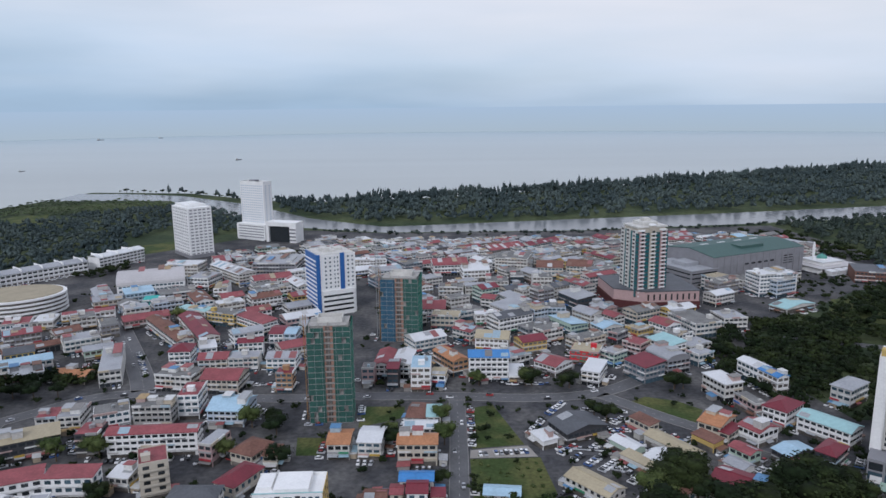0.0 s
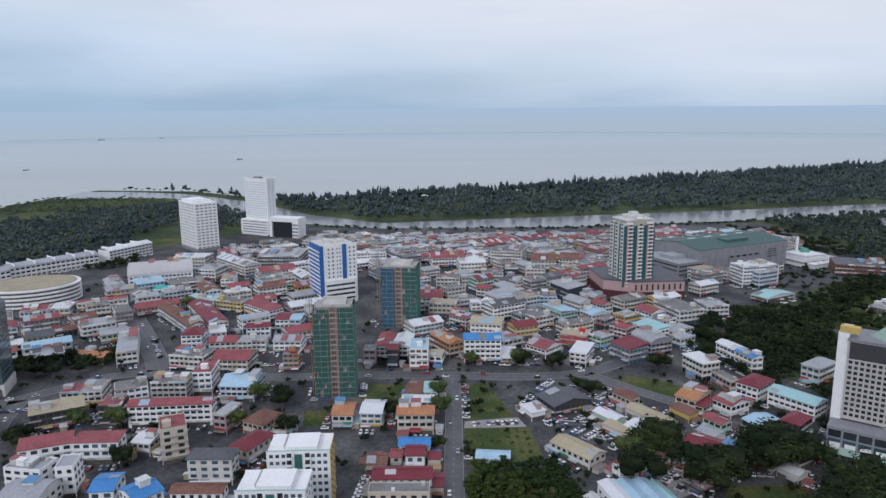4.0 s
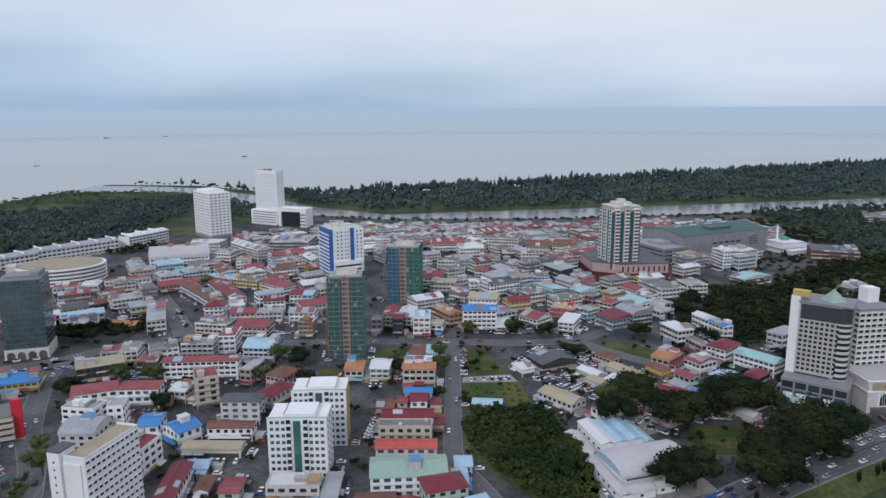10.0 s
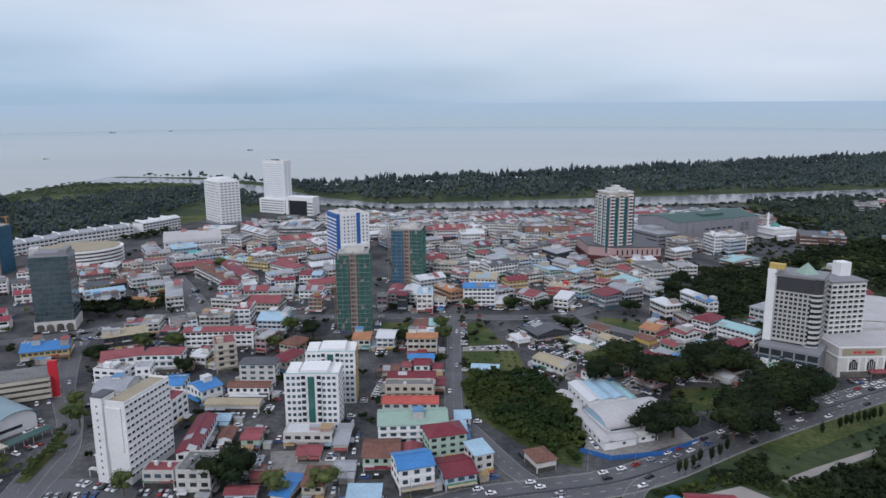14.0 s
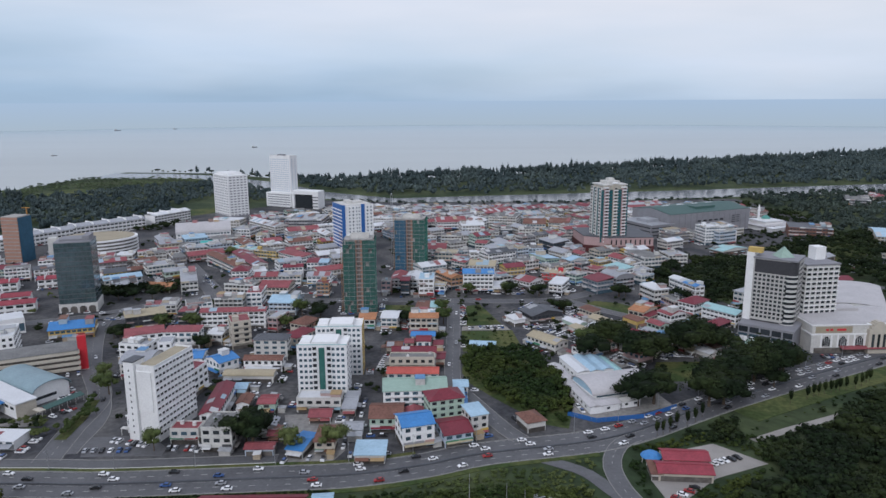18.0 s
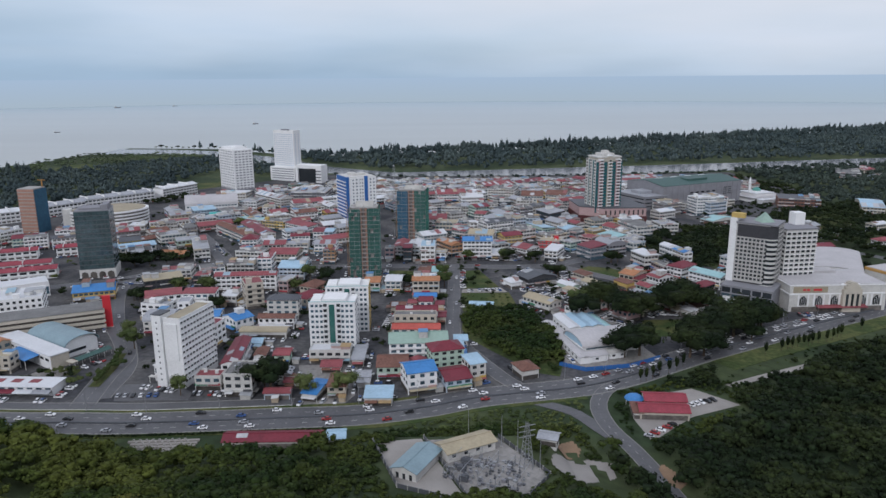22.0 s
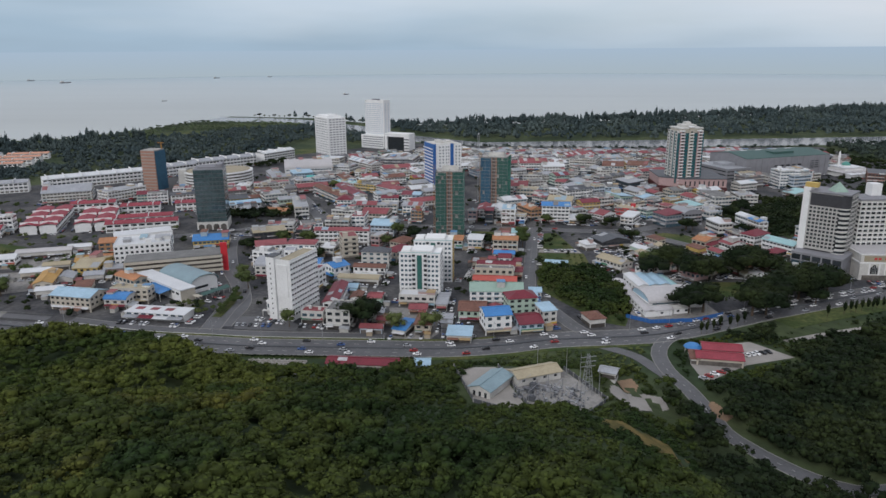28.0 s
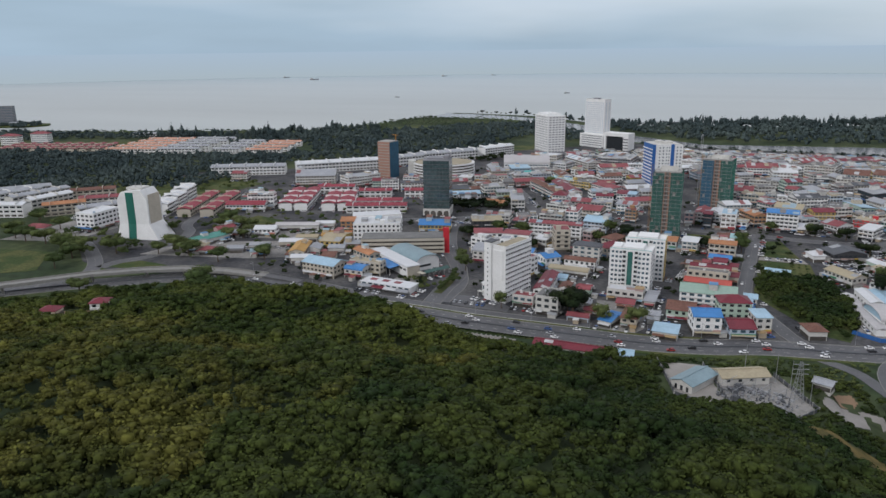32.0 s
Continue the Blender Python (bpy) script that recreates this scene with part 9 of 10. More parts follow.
scatter("jungle_trees", grid_places(jungle, 4.4, 2.3, 3.8, 8, 1.0), BROAD, DEEP, "dense dark jungle filling the empty plot", "trees")
scatter("bushes", grid_places([(20, 312), (52, 304), (54, 268), (20, 266)], 4.2, 1.0, 1.9, 9, 0.2, 0.6, thin=0.45), BUSH, LEAF, "scattered green shrubs in the grass lot", "bushes")


def mid_ok(X, Y):
    ok = np.ones(X.shape, bool)
    for x, y, r in ((254, 285, 46), (206, 277, 26), (394, 678, 36), (301, 673, 62), (184, 573, 46), (240, 640, 34), (231, 360, 16), (290, 538, 24), (335, 370, 20), (342, 348, 14), (330, 400, 13), (312, 430, 14), (286, 452, 12), (427, 496, 18), (360, 500, 20), (390, 430, 16), (300, 340, 22), (318, 368, 22), (330, 318, 22), (322, 404, 14), (396, 378, 18)):
        ok &= np.hypot(X - x, Y - y) > r
    return ok & off_line(HIGHWAY, 14)(X, Y) & off_line(DIAGONAL, 7)(X, Y) & off_line([(362, 292), (368, 330), (372, 360), (366, 392), (345, 420), (318, 440), (286, 456), (250, 470)], 9)(X, Y)


scatter("trees", grid_places([(214, 332), (480, 300), (620, 520), (470, 640), (330, 552), (245, 490), (212, 420)], 8.5, 3.2, 5.8, 10, 1.0, keep=mid_ok, thin=0.12), BROAD, LEAFD, "dark green trees among the houses", "trees")
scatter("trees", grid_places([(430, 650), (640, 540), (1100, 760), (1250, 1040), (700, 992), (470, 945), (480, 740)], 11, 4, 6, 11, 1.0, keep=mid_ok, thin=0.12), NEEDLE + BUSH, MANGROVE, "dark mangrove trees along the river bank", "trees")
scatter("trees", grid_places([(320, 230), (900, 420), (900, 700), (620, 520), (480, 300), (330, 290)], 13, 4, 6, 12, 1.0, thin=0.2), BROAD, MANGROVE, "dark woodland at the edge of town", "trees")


def between(low, high, a, b):
    return lambda X, Y: (Y > lerp(X, low) + a) & (Y < lerp(X, high) - b)


def shore_ok(X, Y):
    ok = between(BANK_F, COAST, 8, 10)(X, Y)
    for x, y, rx, ry in ((620, 1190, 60, 20), (480, 1130, 45, 14), (300, 1075, 60, 10), (900, 1230, 80, 22)):
        ok &= ((X - x) / rx) ** 2 + ((Y - y) / ry) ** 2 > 1
    return ok


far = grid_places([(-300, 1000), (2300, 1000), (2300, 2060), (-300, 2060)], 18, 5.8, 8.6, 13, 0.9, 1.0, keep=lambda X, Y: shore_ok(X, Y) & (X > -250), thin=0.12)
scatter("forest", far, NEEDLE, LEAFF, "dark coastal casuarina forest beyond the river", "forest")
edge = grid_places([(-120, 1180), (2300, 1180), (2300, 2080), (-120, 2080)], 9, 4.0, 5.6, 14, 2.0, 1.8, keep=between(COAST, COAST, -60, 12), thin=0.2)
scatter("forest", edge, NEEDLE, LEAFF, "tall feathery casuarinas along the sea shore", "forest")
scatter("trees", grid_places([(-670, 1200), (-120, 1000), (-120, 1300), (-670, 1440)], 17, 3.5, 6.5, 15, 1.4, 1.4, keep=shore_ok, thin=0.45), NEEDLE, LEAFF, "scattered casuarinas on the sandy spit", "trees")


def west_ok(X, Y):
    ok = between(((-3000, 0), (3000, 0)), COAST, 0, 14)(X, Y)
    ok &= ~((Y > lerp(X, BANK_N) - 12) & (X > -700))
    for x, y, rx, ry in ((-610, 1065, 60, 45), (-335, 900, 30, 90), (-305, 850, 45, 60), (-930, 640, 260, 95), (-1120, 590, 110, 75), (-700, 690, 90, 60)):
        ok &= ((X - x) / rx) ** 2 + ((Y - y) / ry) ** 2 > 1
    line = lerp(X, ((-1400, 260), (-640, 505), (-560, 555), (-430, 690), (-350, 800), (-250, 960)))
    return ok & (Y > line)


SPIT = []
hr = random.Random(31)
scatter("trees", [(x, y, 4.5, hr.uniform(4.5, 7), 1.1) for x, y in ((-1420 - hr.uniform(0, 200), 0) for k in range(90)) for y in (848 + hr.uniform(-30, 46) - max(0, -1440 - x) * 0.08,)], NEEDLE + BROAD, LEAFF, "dark trees on the headland across the bay", "trees")
west = grid_places([(-1500, 300), (-250, 700), (-250, 1320), (-760, 1320), (-1500, 800)], 12, 4.5, 6.5, 16, 0.9, 1.0, keep=west_ok, thin=0.1)


scatter("forest", grid_places([(-1010, 740), (-934, 765), (-824, 820), (-738, 890), (-690, 965), (-640, 1000), (-650, 950), (-720, 840), (-820, 775), (-930, 730)], 11, 4.0, 6.0, 52, 2.0, 1.9, thin=0.35), NEEDLE, LEAFF, "tall feathery casuarinas along the western shore", "forest")


def outer(p):
    return p[1] > lerp(p[0], ((-1500, 700), (-900, 800), (-686, 958), (-609, 985), (-560, 1079), (-488, 1154), (-404, 1187), (-250, 1250)))


scatter("scrub", [(x, y, z * 0.4 + 0.5, r * 0.9, 0.55) for x, y, z, r, q in west if outer((x, y))], BUSH, SHRUB, "pale green coastal scrub on the headland", "scrub")
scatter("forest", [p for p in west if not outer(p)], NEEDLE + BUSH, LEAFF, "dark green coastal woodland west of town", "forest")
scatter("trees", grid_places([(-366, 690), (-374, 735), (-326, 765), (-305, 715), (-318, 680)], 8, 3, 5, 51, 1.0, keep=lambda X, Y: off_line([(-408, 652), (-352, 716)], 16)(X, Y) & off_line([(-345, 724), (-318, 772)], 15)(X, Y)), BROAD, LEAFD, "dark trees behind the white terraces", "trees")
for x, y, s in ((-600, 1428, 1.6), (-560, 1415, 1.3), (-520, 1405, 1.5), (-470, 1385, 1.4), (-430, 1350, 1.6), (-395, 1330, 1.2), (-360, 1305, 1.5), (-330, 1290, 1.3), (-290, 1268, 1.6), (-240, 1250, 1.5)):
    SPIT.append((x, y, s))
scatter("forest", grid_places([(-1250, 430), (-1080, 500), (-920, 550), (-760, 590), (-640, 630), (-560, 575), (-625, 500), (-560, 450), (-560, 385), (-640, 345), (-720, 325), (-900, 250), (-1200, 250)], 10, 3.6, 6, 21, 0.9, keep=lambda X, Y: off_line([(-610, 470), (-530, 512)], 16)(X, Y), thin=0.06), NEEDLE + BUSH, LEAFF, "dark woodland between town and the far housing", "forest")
scatter("forest", grid_places([(88, 92), (100, 92), (112, 96), (130, 108), (140, 140), (200, 168), (330, 230), (330, 0), (150, -4), (118, 18), (100, 34), (90, 52), (87, 70)], 5.6, 3.0, 4.8, 22, 0.9, keep=hill_ok), BROAD, LEAFD, "dark green forest above the highway", "forest")
scatter("trees", grid_places([(-620, 110), (-500, 150), (-480, 190), (-420, 165), (-400, 152), (-450, 140), (-470, 88), (-640, 20), (-760, 120), (-700, 260)], 9, 3, 5, 17, 1.1, keep=lambda X, Y: off_line([(-520, 125), (-490, 110), (-465, 95)], 32)(X, Y) & off_line(HIGHWAY, 14)(X, Y), thin=0.4), BROAD, LEAF, "broad trees round the sports field", "trees")
scatter("trees", grid_places([(-540, 250), (-270, 190), (-250, 230), (-300, 420), (-560, 460)], 26, 2.5, 4.5, 18, 1.1, thin=0.5), BUSH + BROAD, LEAF, "scattered town trees between low buildings", "trees")
scatter("trees", grid_places([(-330, 420), (-60, 400), (200, 430), (320, 600), (420, 880), (-120, 900)], 34, 1.8, 3.6, 19, 1.2, thin=0.55), BUSH, LEAFD, "small street trees in the old town", "trees")
scatter("trees", grid_places([(-262, 396), (-196, 402), (-190, 418), (-250, 425)], 7, 3.5, 5, 20, 1.1), BROAD, LEAFD, "dark tree belt behind the market road", "trees")


def tree(h, r, seed, material, label):
    t = thing("tree", 0, 0, 0, 0, label, "tree", "town trees")
    rr = random.Random(seed)
    g = G().cyl(0, 0, 0.28 * r / 4, -0.5, h * 0.6, 7, 0.16 * r / 4)
    for i in range(4):
        a = i * 1.6 + rr.uniform(0, 0.8)
        x, y = math.cos(a) * r * 0.5, math.sin(a) * r * 0.5
        g.solid([(0.1, -0.1, h * 0.4), (0.1, 0.1, h * 0.4), (-0.1, 0.1, h * 0.4), (-0.1, -0.1, h * 0.4)][::-1], [(x + 0.05, y - 0.05, h * 0.72), (x + 0.05, y + 0.05, h * 0.72), (x - 0.05, y + 0.05, h * 0.72), (x - 0.05, y - 0.05, h * 0.72)][::-1])
    part("trunk", g, BARK, t)
    v, q = FINE[seed % 4]
    w = v * r
    w[:, 2] = v[:, 2] * h * 0.55 + h * 0.66
    me = quad_mesh("crown", w, q, material)
    part("crown", me, material, t)
    return t


# The last repeats the first in paler leaves: brighter western light painted in.
proto = [tree(9, 5.5, 1, LEAFD, "broad dark green tree with a spreading crown"), tree(7, 3.6, 2, LEAF, "green street tree with a rounded crown"), tree(10, 7, 3, LEAFD, "large dark green shade tree beside the highway"), tree(6, 2.6, 4, LEAF, "small green tree beside a house"), tree(9, 6, 5, LEAF, "broad tree with a spreading crown, leaves paled for western light")]
first = {}


def plant(k, x, y, s=1.0):
    """The first of a kind stands where it is first planted; the rest are copies."""
    m = pose(x, y, float(ground_z(x, y)) + 0.1, 0, 0, (x * 37 + y * 17) % 360) @ Matrix.Scale(s, 4)
    if k not in first:
        first[k] = proto[k]
        proto[k].matrix_basis = m
    else:
        copy_thing(proto[k], m)


for x, y, s in ((100.5, 186, 1.4), (109, 188, 1.25), (116.7, 242, 1.45), (125, 247, 1.2), (156, 255, 1.5), (148, 257, 1.2), (143.5, 203, 1.2), (151, 206, 1.25), (163, 211, 1.3), (171, 215, 1.25), (180, 218, 1.3), (188, 222, 1.1), (188, 232, 1.0), (108, 272, 1.2), (112, 280, 1.0), (92, 250, 1.1)):
    plant(2, x, y, s)
scatter("trees", grid_places([(110, 152), (128, 158), (150, 174), (190, 196), (215, 208), (210, 190), (160, 166), (140, 150), (118, 142)], 6, 2.6, 4.4, 33, 0.9, keep=hill_ok), BROAD, LEAFD, "dark thicket between the highway and the hill", "trees")
for i in range(7):
    plant(3, -178 + i * 2.6, 158 + i * 4.2, 0.8)
    plant(3, -196 + i * 2.2, 172 + (i % 3) * 2.0, 0.7)

for t in range(9):
    a, c = MEDIAN[t * 3 // 9], MEDIAN[min(t * 3 // 9 + 1, 3)]
    f = (t * 3 % 9) / 9
    plant(3, a[0] + (c[0] - a[0]) * f, a[1] + (c[1] - a[1]) * f, 0.85)
scatter("bushes", grid_places([(135, 150), (150, 165), (180, 182), (215, 200), (330, 258), (330, 235), (215, 180), (170, 158), (140, 140)], 4.5, 0.7, 1.8, 62, 0.3, 0.7, keep=lambda X, Y: off_line(HIGHWAY, 15)(X, Y) & off_line([(140, 148), (196, 174)], 5)(X, Y), thin=0.45), BUSH, DEEP, "low scrub dotted over the grass verge", "bushes")
scatter("trees", [(x, float(lerp(x, BANK_N)) - dr_, 1.6, rr_, 1.1) for x, dr_, rr_ in ((-150 + k * 7.5 + hr.uniform(-3, 3), hr.uniform(9, 26), hr.uniform(2.2, 4.4)) for k in range(86)) if hr.random() < 0.8], BROAD + BUSH, MANGROVE, "low dark trees along the town bank of the river", "trees")
scatter("hedge", [(x, float(np.interp(x, [p[0] for p in HIGHWAY], [p[1] for p in HIGHWAY])) - 12.2, 0.6, 1.1, 0.9) for x in np.arange(-150, -40, 1.3)], BUSH, LEAFD, "clipped dark hedge along the highway edge", "hedge")
scatter("bushes", grid_places([(79, 98), (80, 128), (88, 146), (100, 146), (124, 156), (150, 150), (140, 124), (112, 100), (90, 88)], 3.0, 1.2, 2.6, 61, 0.4, 0.9, keep=lambda X, Y: ~inside([(84, 94), (112, 114), (142, 127), (123, 149), (103, 142), (84, 118)], X, Y) & ~((np.abs(X - 100) < 13) & (np.abs(Y - 124) < 13)) & ~((np.abs(X - 89) < 6) & (np.abs(Y - 133) < 6)) & off_line(SLIP, 6)(X, Y) & off_line(HIGHWAY, 13)(X, Y)), BUSH, DEEP, "dense green bushes round the restaurant", "bushes")
park = [(183, 445), (228, 501), (266, 499), (300, 470), (277, 418), (227, 374), (196, 345), (186, 372), (176, 415)]

for x, y, s in SPIT:
    plant(0, x, y, s * 0.62)
    plant(3, x + 14, y - 6, s * 0.8)
    plant(3, x - 9, y - 9, s * 0.7)

# single trees in the town
plant(0, 111, 264.3, 1.49)
plant(1, 96.9, 261.1, 1.49)
plant(2, 135, 184.3, 1.23)
plant(2, 143.1, 186.4, 1.10)
plant(0, 177.5, 206.3, 1.10)
plant(2, 175.2, 227.3, 1.23)
plant(2, 184.4, 226.9, 1.37)
plant(2, 189, 220.5, 1.37)
plant(0, 173.1, 258.2, 1.37)
plant(2, -78.9, 149.7, 1.15)
plant(0, -82.9, 153.8, 0.95)
plant(1, -120.6, 145.8, 0.90)
plant(0, -203.3, 296.5, 0.85)
plant(0, -197.4, 292.1, 0.90)
plant(1, -176, 224.6, 0.95)
plant(1, -167.1, 207.5, 1.10)
plant(0, -140, 271.9, 0.95)
plant(0, -20.5, 319.4, 1.15)
plant(1, 6.2, 343.5, 1.05)
plant(0, 4.2, 280.4, 0.90)
plant(1, 29.5, 393.4, 0.90)
plant(0, 60.6, 392, 1.15)
plant(1, 57.1, 392.2, 0.95)
plant(1, 7.2, 320.1, 1.15)
plant(1, -17.8, 324.8, 0.90)
plant(0, -203.7, 301, 0.85)
plant(0, -199.4, 300.9, 0.95)
plant(1, -176.3, 311.5, 1.10)
plant(1, -156.5, 312.5, 1.15)
plant(0, -140.2, 274.5, 1.05)
plant(0, -251.7, 388, 0.90)
plant(0, -239.4, 387.5, 1.00)
plant(0, -227.2, 386.9, 1.10)
plant(0, -214.3, 388.8, 0.95)
plant(0, -81.7, 347.2, 0.95)
plant(1, -92, 343.5, 1.15)
plant(1, -96.5, 310, 1.05)
plant(0, -70.4, 302.2, 1.15)
plant(1, -43.4, 141.5, 1.15)
plant(1, -59.8, 142, 1.05)
plant(4, -382.7, 220.5, 1.05)
plant(4, -370.3, 225.2, 0.85)
plant(4, -400.5, 162.9, 1.05)
plant(4, -388.7, 175.4, 1.05)
plant(4, -485.3, 146.7, 0.95)
plant(4, -471.4, 152, 1.05)
plant(4, -584, 205.6, 1.15)
plant(4, -537.9, 162, 0.85)
plant(4, -550.6, 157.2, 1.05)
plant(1, -315.5, 180.2, 0.85)
plant(1, -439.5, 218, 0.95)
plant(0, 142.3, 383.3, 1.15)
plant(0, 147.5, 383.1, 0.85)
plant(0, 192.6, 431.4, 1.05)
plant(0, 99, 270.8, 1.49)
plant(0, 108.2, 270.5, 1.10)
plant(2, 154.5, 260.3, 1.49)
plant(2, 166.1, 262.6, 1.10)
plant(1, 90.8, 265.5, 1.37)
plant(4, -377.6, 72.4, 1.15)
plant(4, -307.7, 104.3, 1.15)
plant(0, -77.6, 334.8, 1.15)
plant(1, -181.4, 486.1, 1.05)
plant(1, -194.5, 531.2, 1.15)
plant(0, 58.5, 403, 0.85)
plant(0, 143.2, 384.3, 0.85)
plant(0, 191.1, 433.8, 1.15)
plant(0, 87.5, 349, 0.95)
plant(0, 92.2, 341.2, 1.15)
plant(0, 81.9, 387.3, 1.15)


def columnar(x, y, h):
    t = thing("columnar_tree", x, y, float(ground_z(x, y)), x * 31 % 360, "slim dark columnar tree along the highway", "tree", "columnar trees")
    part("trunk", G().cyl(0, 0, 0.12, -0.3, h * 0.3, 6), BARK, t)
    if "columnar" not in SHARED:
        v, q = FINE[1]
        w = v.copy()
        w[:, :2] *= 0.95
        w[:, 2] = v[:, 2] * 6.2 + 4.4
        SHARED["columnar"] = quad_mesh("crown", w, q, LEAFD)
    part("crown", SHARED["columnar"], LEAFD, t, at=Matrix.Diagonal((1, 1, h / 6.0, 1)))


for x, y in ((100, 154), (103, 155), (107, 158), (112, 163), (117, 164), (122, 167), (127, 172), (176, 186), (187, 191), (192, 194), (195, 195), (199, 197), (203, 198), (206, 199), (209, 201), (213, 202), (219, 204), (224, 207), (229, 211), (232, 213), (250, 223)):
    columnar(x, y, 5.9)


# ---- vehicles ----
def car_mesh():
    body = G()
    body.solid([(-0.85, -2.1, 0.28), (0.85, -2.1, 0.28), (0.85, 2.1, 0.28), (-0.85, 2.1, 0.28)], [(-0.82, -2.05, 0.72), (0.82, -2.05, 0.72), (0.82, 2.05, 0.8), (-0.82, 2.05, 0.8)])
    body.solid([(-0.84, -2.1, 0.7), (0.84, -2.1, 0.7), (0.84, 2.08, 0.78), (-0.84, 2.08, 0.78)], [(-0.78, -0.95, 0.95), (0.78, -0.95, 0.95), (0.78, 1.75, 0.98), (-0.78, 1.75, 0.98)])
    body.box(-0.6, 0.6, -0.35, 1.1, 1.40, 1.46)
    glass = G().solid([(-0.76, -0.95, 0.94), (0.76, -0.95, 0.94), (0.76, 1.75, 0.96), (-0.76, 1.75, 0.96)], [(-0.6, -0.35, 1.41), (0.6, -0.35, 1.41), (0.6, 1.15, 1.41), (-0.6, 1.15, 1.41)])
    wheel = G()
    n = 10
    a = [(math.cos(2 * math.pi * i / n) * 0.32, math.sin(2 * math.pi * i / n) * 0.32) for i in range(n)]
    wheel.solid([(-0.1, y, z) for y, z in a], [(0.1, y, z) for y, z in a])
    return body, glass.mesh("glasshouse"), wheel.mesh("wheel")


CAR_BODY, CAR_GLASS, CAR_WHEEL = car_mesh()
CAR_UNDER = G().box(-0.84, -0.68, -1.62, -0.98, 0, 0.5).box(0.68, 0.84, -1.62, -0.98, 0, 0.5).box(-0.84, -0.68, 0.98, 1.62, 0, 0.5).box(0.68, 0.84, 0.98, 1.62, 0, 0.5).box(-0.7, 0.7, -1.7, 1.7, 0.2, 0.3).mesh("undercarriage")
CAR_PROTO = []
for m, word in zip(CARS, ("white", "silver", "black", "red", "blue")):
    CAR_PROTO.append((m, word))
MADE = {}
QUEUE = []


def car(k, x, y, rz, z=None):
    """A saloon car; the first of each colour is built and the rest copied."""
    zz = float(ground_z(x, y)) + 0.18 if z is None else z
    if y > 300 and z is None:
        QUEUE.append((x, y, radians(rz)))
        return None
    near = y < 190
    if (k, near) in MADE:
        return copy_thing(MADE[k, near], pose(x, y, zz, 0, 0, rz))
    m, word = CAR_PROTO[k]
    t = thing("car", x, y, zz, rz, f"{word} saloon car standing on the asphalt", "car", "cars")
    part("body", CAR_BODY.mesh("body"), m, t)
    part("glasshouse", CAR_GLASS, GLASS, t)
    if not near:
        part("undercarriage", CAR_UNDER, TYRE, t)
    for u in (-0.78, 0.78) if near else ():
        for v in (-1.3, 1.3):
            part("wheel", CAR_WHEEL, TYRE, t, at=pose(u, v, 0.32))
    MADE[k, near] = t
    return t


cr = random.Random(11)


def colour():
    return cr.choices(range(5), (48, 22, 20, 6, 4))[0]


def traffic(pts, offsets, step, lo, hi, jam=None):
    """Cars along the lanes of a road, between two distances from its start."""
    _, _, dense = strip(pts, 0, 0, 0, 0.1)
    for off in offsets:
        run, nxt = 0.0, lo + cr.uniform(0, step)
        for a, b in zip(dense[:-1], dense[1:]):
            L = (b - a).length
            while run + L > nxt and nxt < hi:
                q = (b - a) / L
                p = a + q * (nxt - run) + Vector((-q.y, q.x)) * off
                car(colour(), p.x, p.y, math.degrees(math.atan2(q.y, q.x)) - 90 + (180 if off > 0 else 0))
                gap = step if jam is None or not (jam[0] < nxt < jam[1]) or off < 0 else 7.5
                nxt += gap * cr.uniform(0.75, 1.6)
            run += L


def parked(x0, y0, x1, y1, n, rz):
    """A row of parked cars between two points."""
    for i in range(n):
        if cr.random() < 0.85:
            t = i / max(n - 1, 1)
            car(colour(), x0 + (x1 - x0) * t + cr.uniform(-0.2, 0.2), y0 + (y1 - y0) * t + cr.uniform(-0.2, 0.2), rz + cr.choice((0, 180)) + cr.uniform(-4, 4))


traffic(HIGHWAY, (3.0, 7.2, -3.0, -7.2), 26, 120, 760, (540, 740))
traffic(EAST_WEST, (2.3, -2.3), 42, 60, 420)
traffic(SPINE, (-1.9, 1.9), 60, 20, 220)
traffic(MARKET_ROAD, (2.4, -2.4), 45, 10, 200)
traffic(NORTH_WEST, (2.2, -2.2), 40, 10, 250)
traffic(SLIP, (1.7,), 110, 120, 230)
parked(20.8, 318, 22.4, 362, 17, 80)
parked(24, 309, 46, 311, 10, 10)
parked(-97, 152, -92, 182, 12, 70)
parked(-150, 146, -132, 146, 6, 5)
parked(62, 350, 74, 366, 8, 40)
parked(50, 330, 60, 346, 8, 50)
for i in range(5):
    parked(72 + i * 3, 312 + i * 11, 96 + i * 2, 308 + i * 11, 10, 80)
for i in range(4):
    parked(84 + i * 7, 292 - i * 8, 108 + i * 6, 300 - i * 9, 8, 70)
parked(-204, 440, -232, 500, 20, 60)
parked(-176, 420, -196, 460, 12, 60)
parked(124, 257, 150, 252, 8, 70)
parked(115, 128, 130, 134, 6, 30)
parked(88, 100, 104, 112, 6, 60)
parked(-30, 238, -26, 268, 10, 85)
parked(-260, 330, -215, 338, 14, 80)
parked(-102, 160, -98, 186, 9, 70)
parked(160, 214, 196, 240, 10, 60)
parked(-60, 405, -30, 404, 10, 85)
parked(-110, 400, -80, 402, 9, 85)
parked(40, 395, 70, 393, 9, 85)
parked(100, 420, 130, 450, 12, 45)
parked(-28, 141, -20, 140, 3, 85)


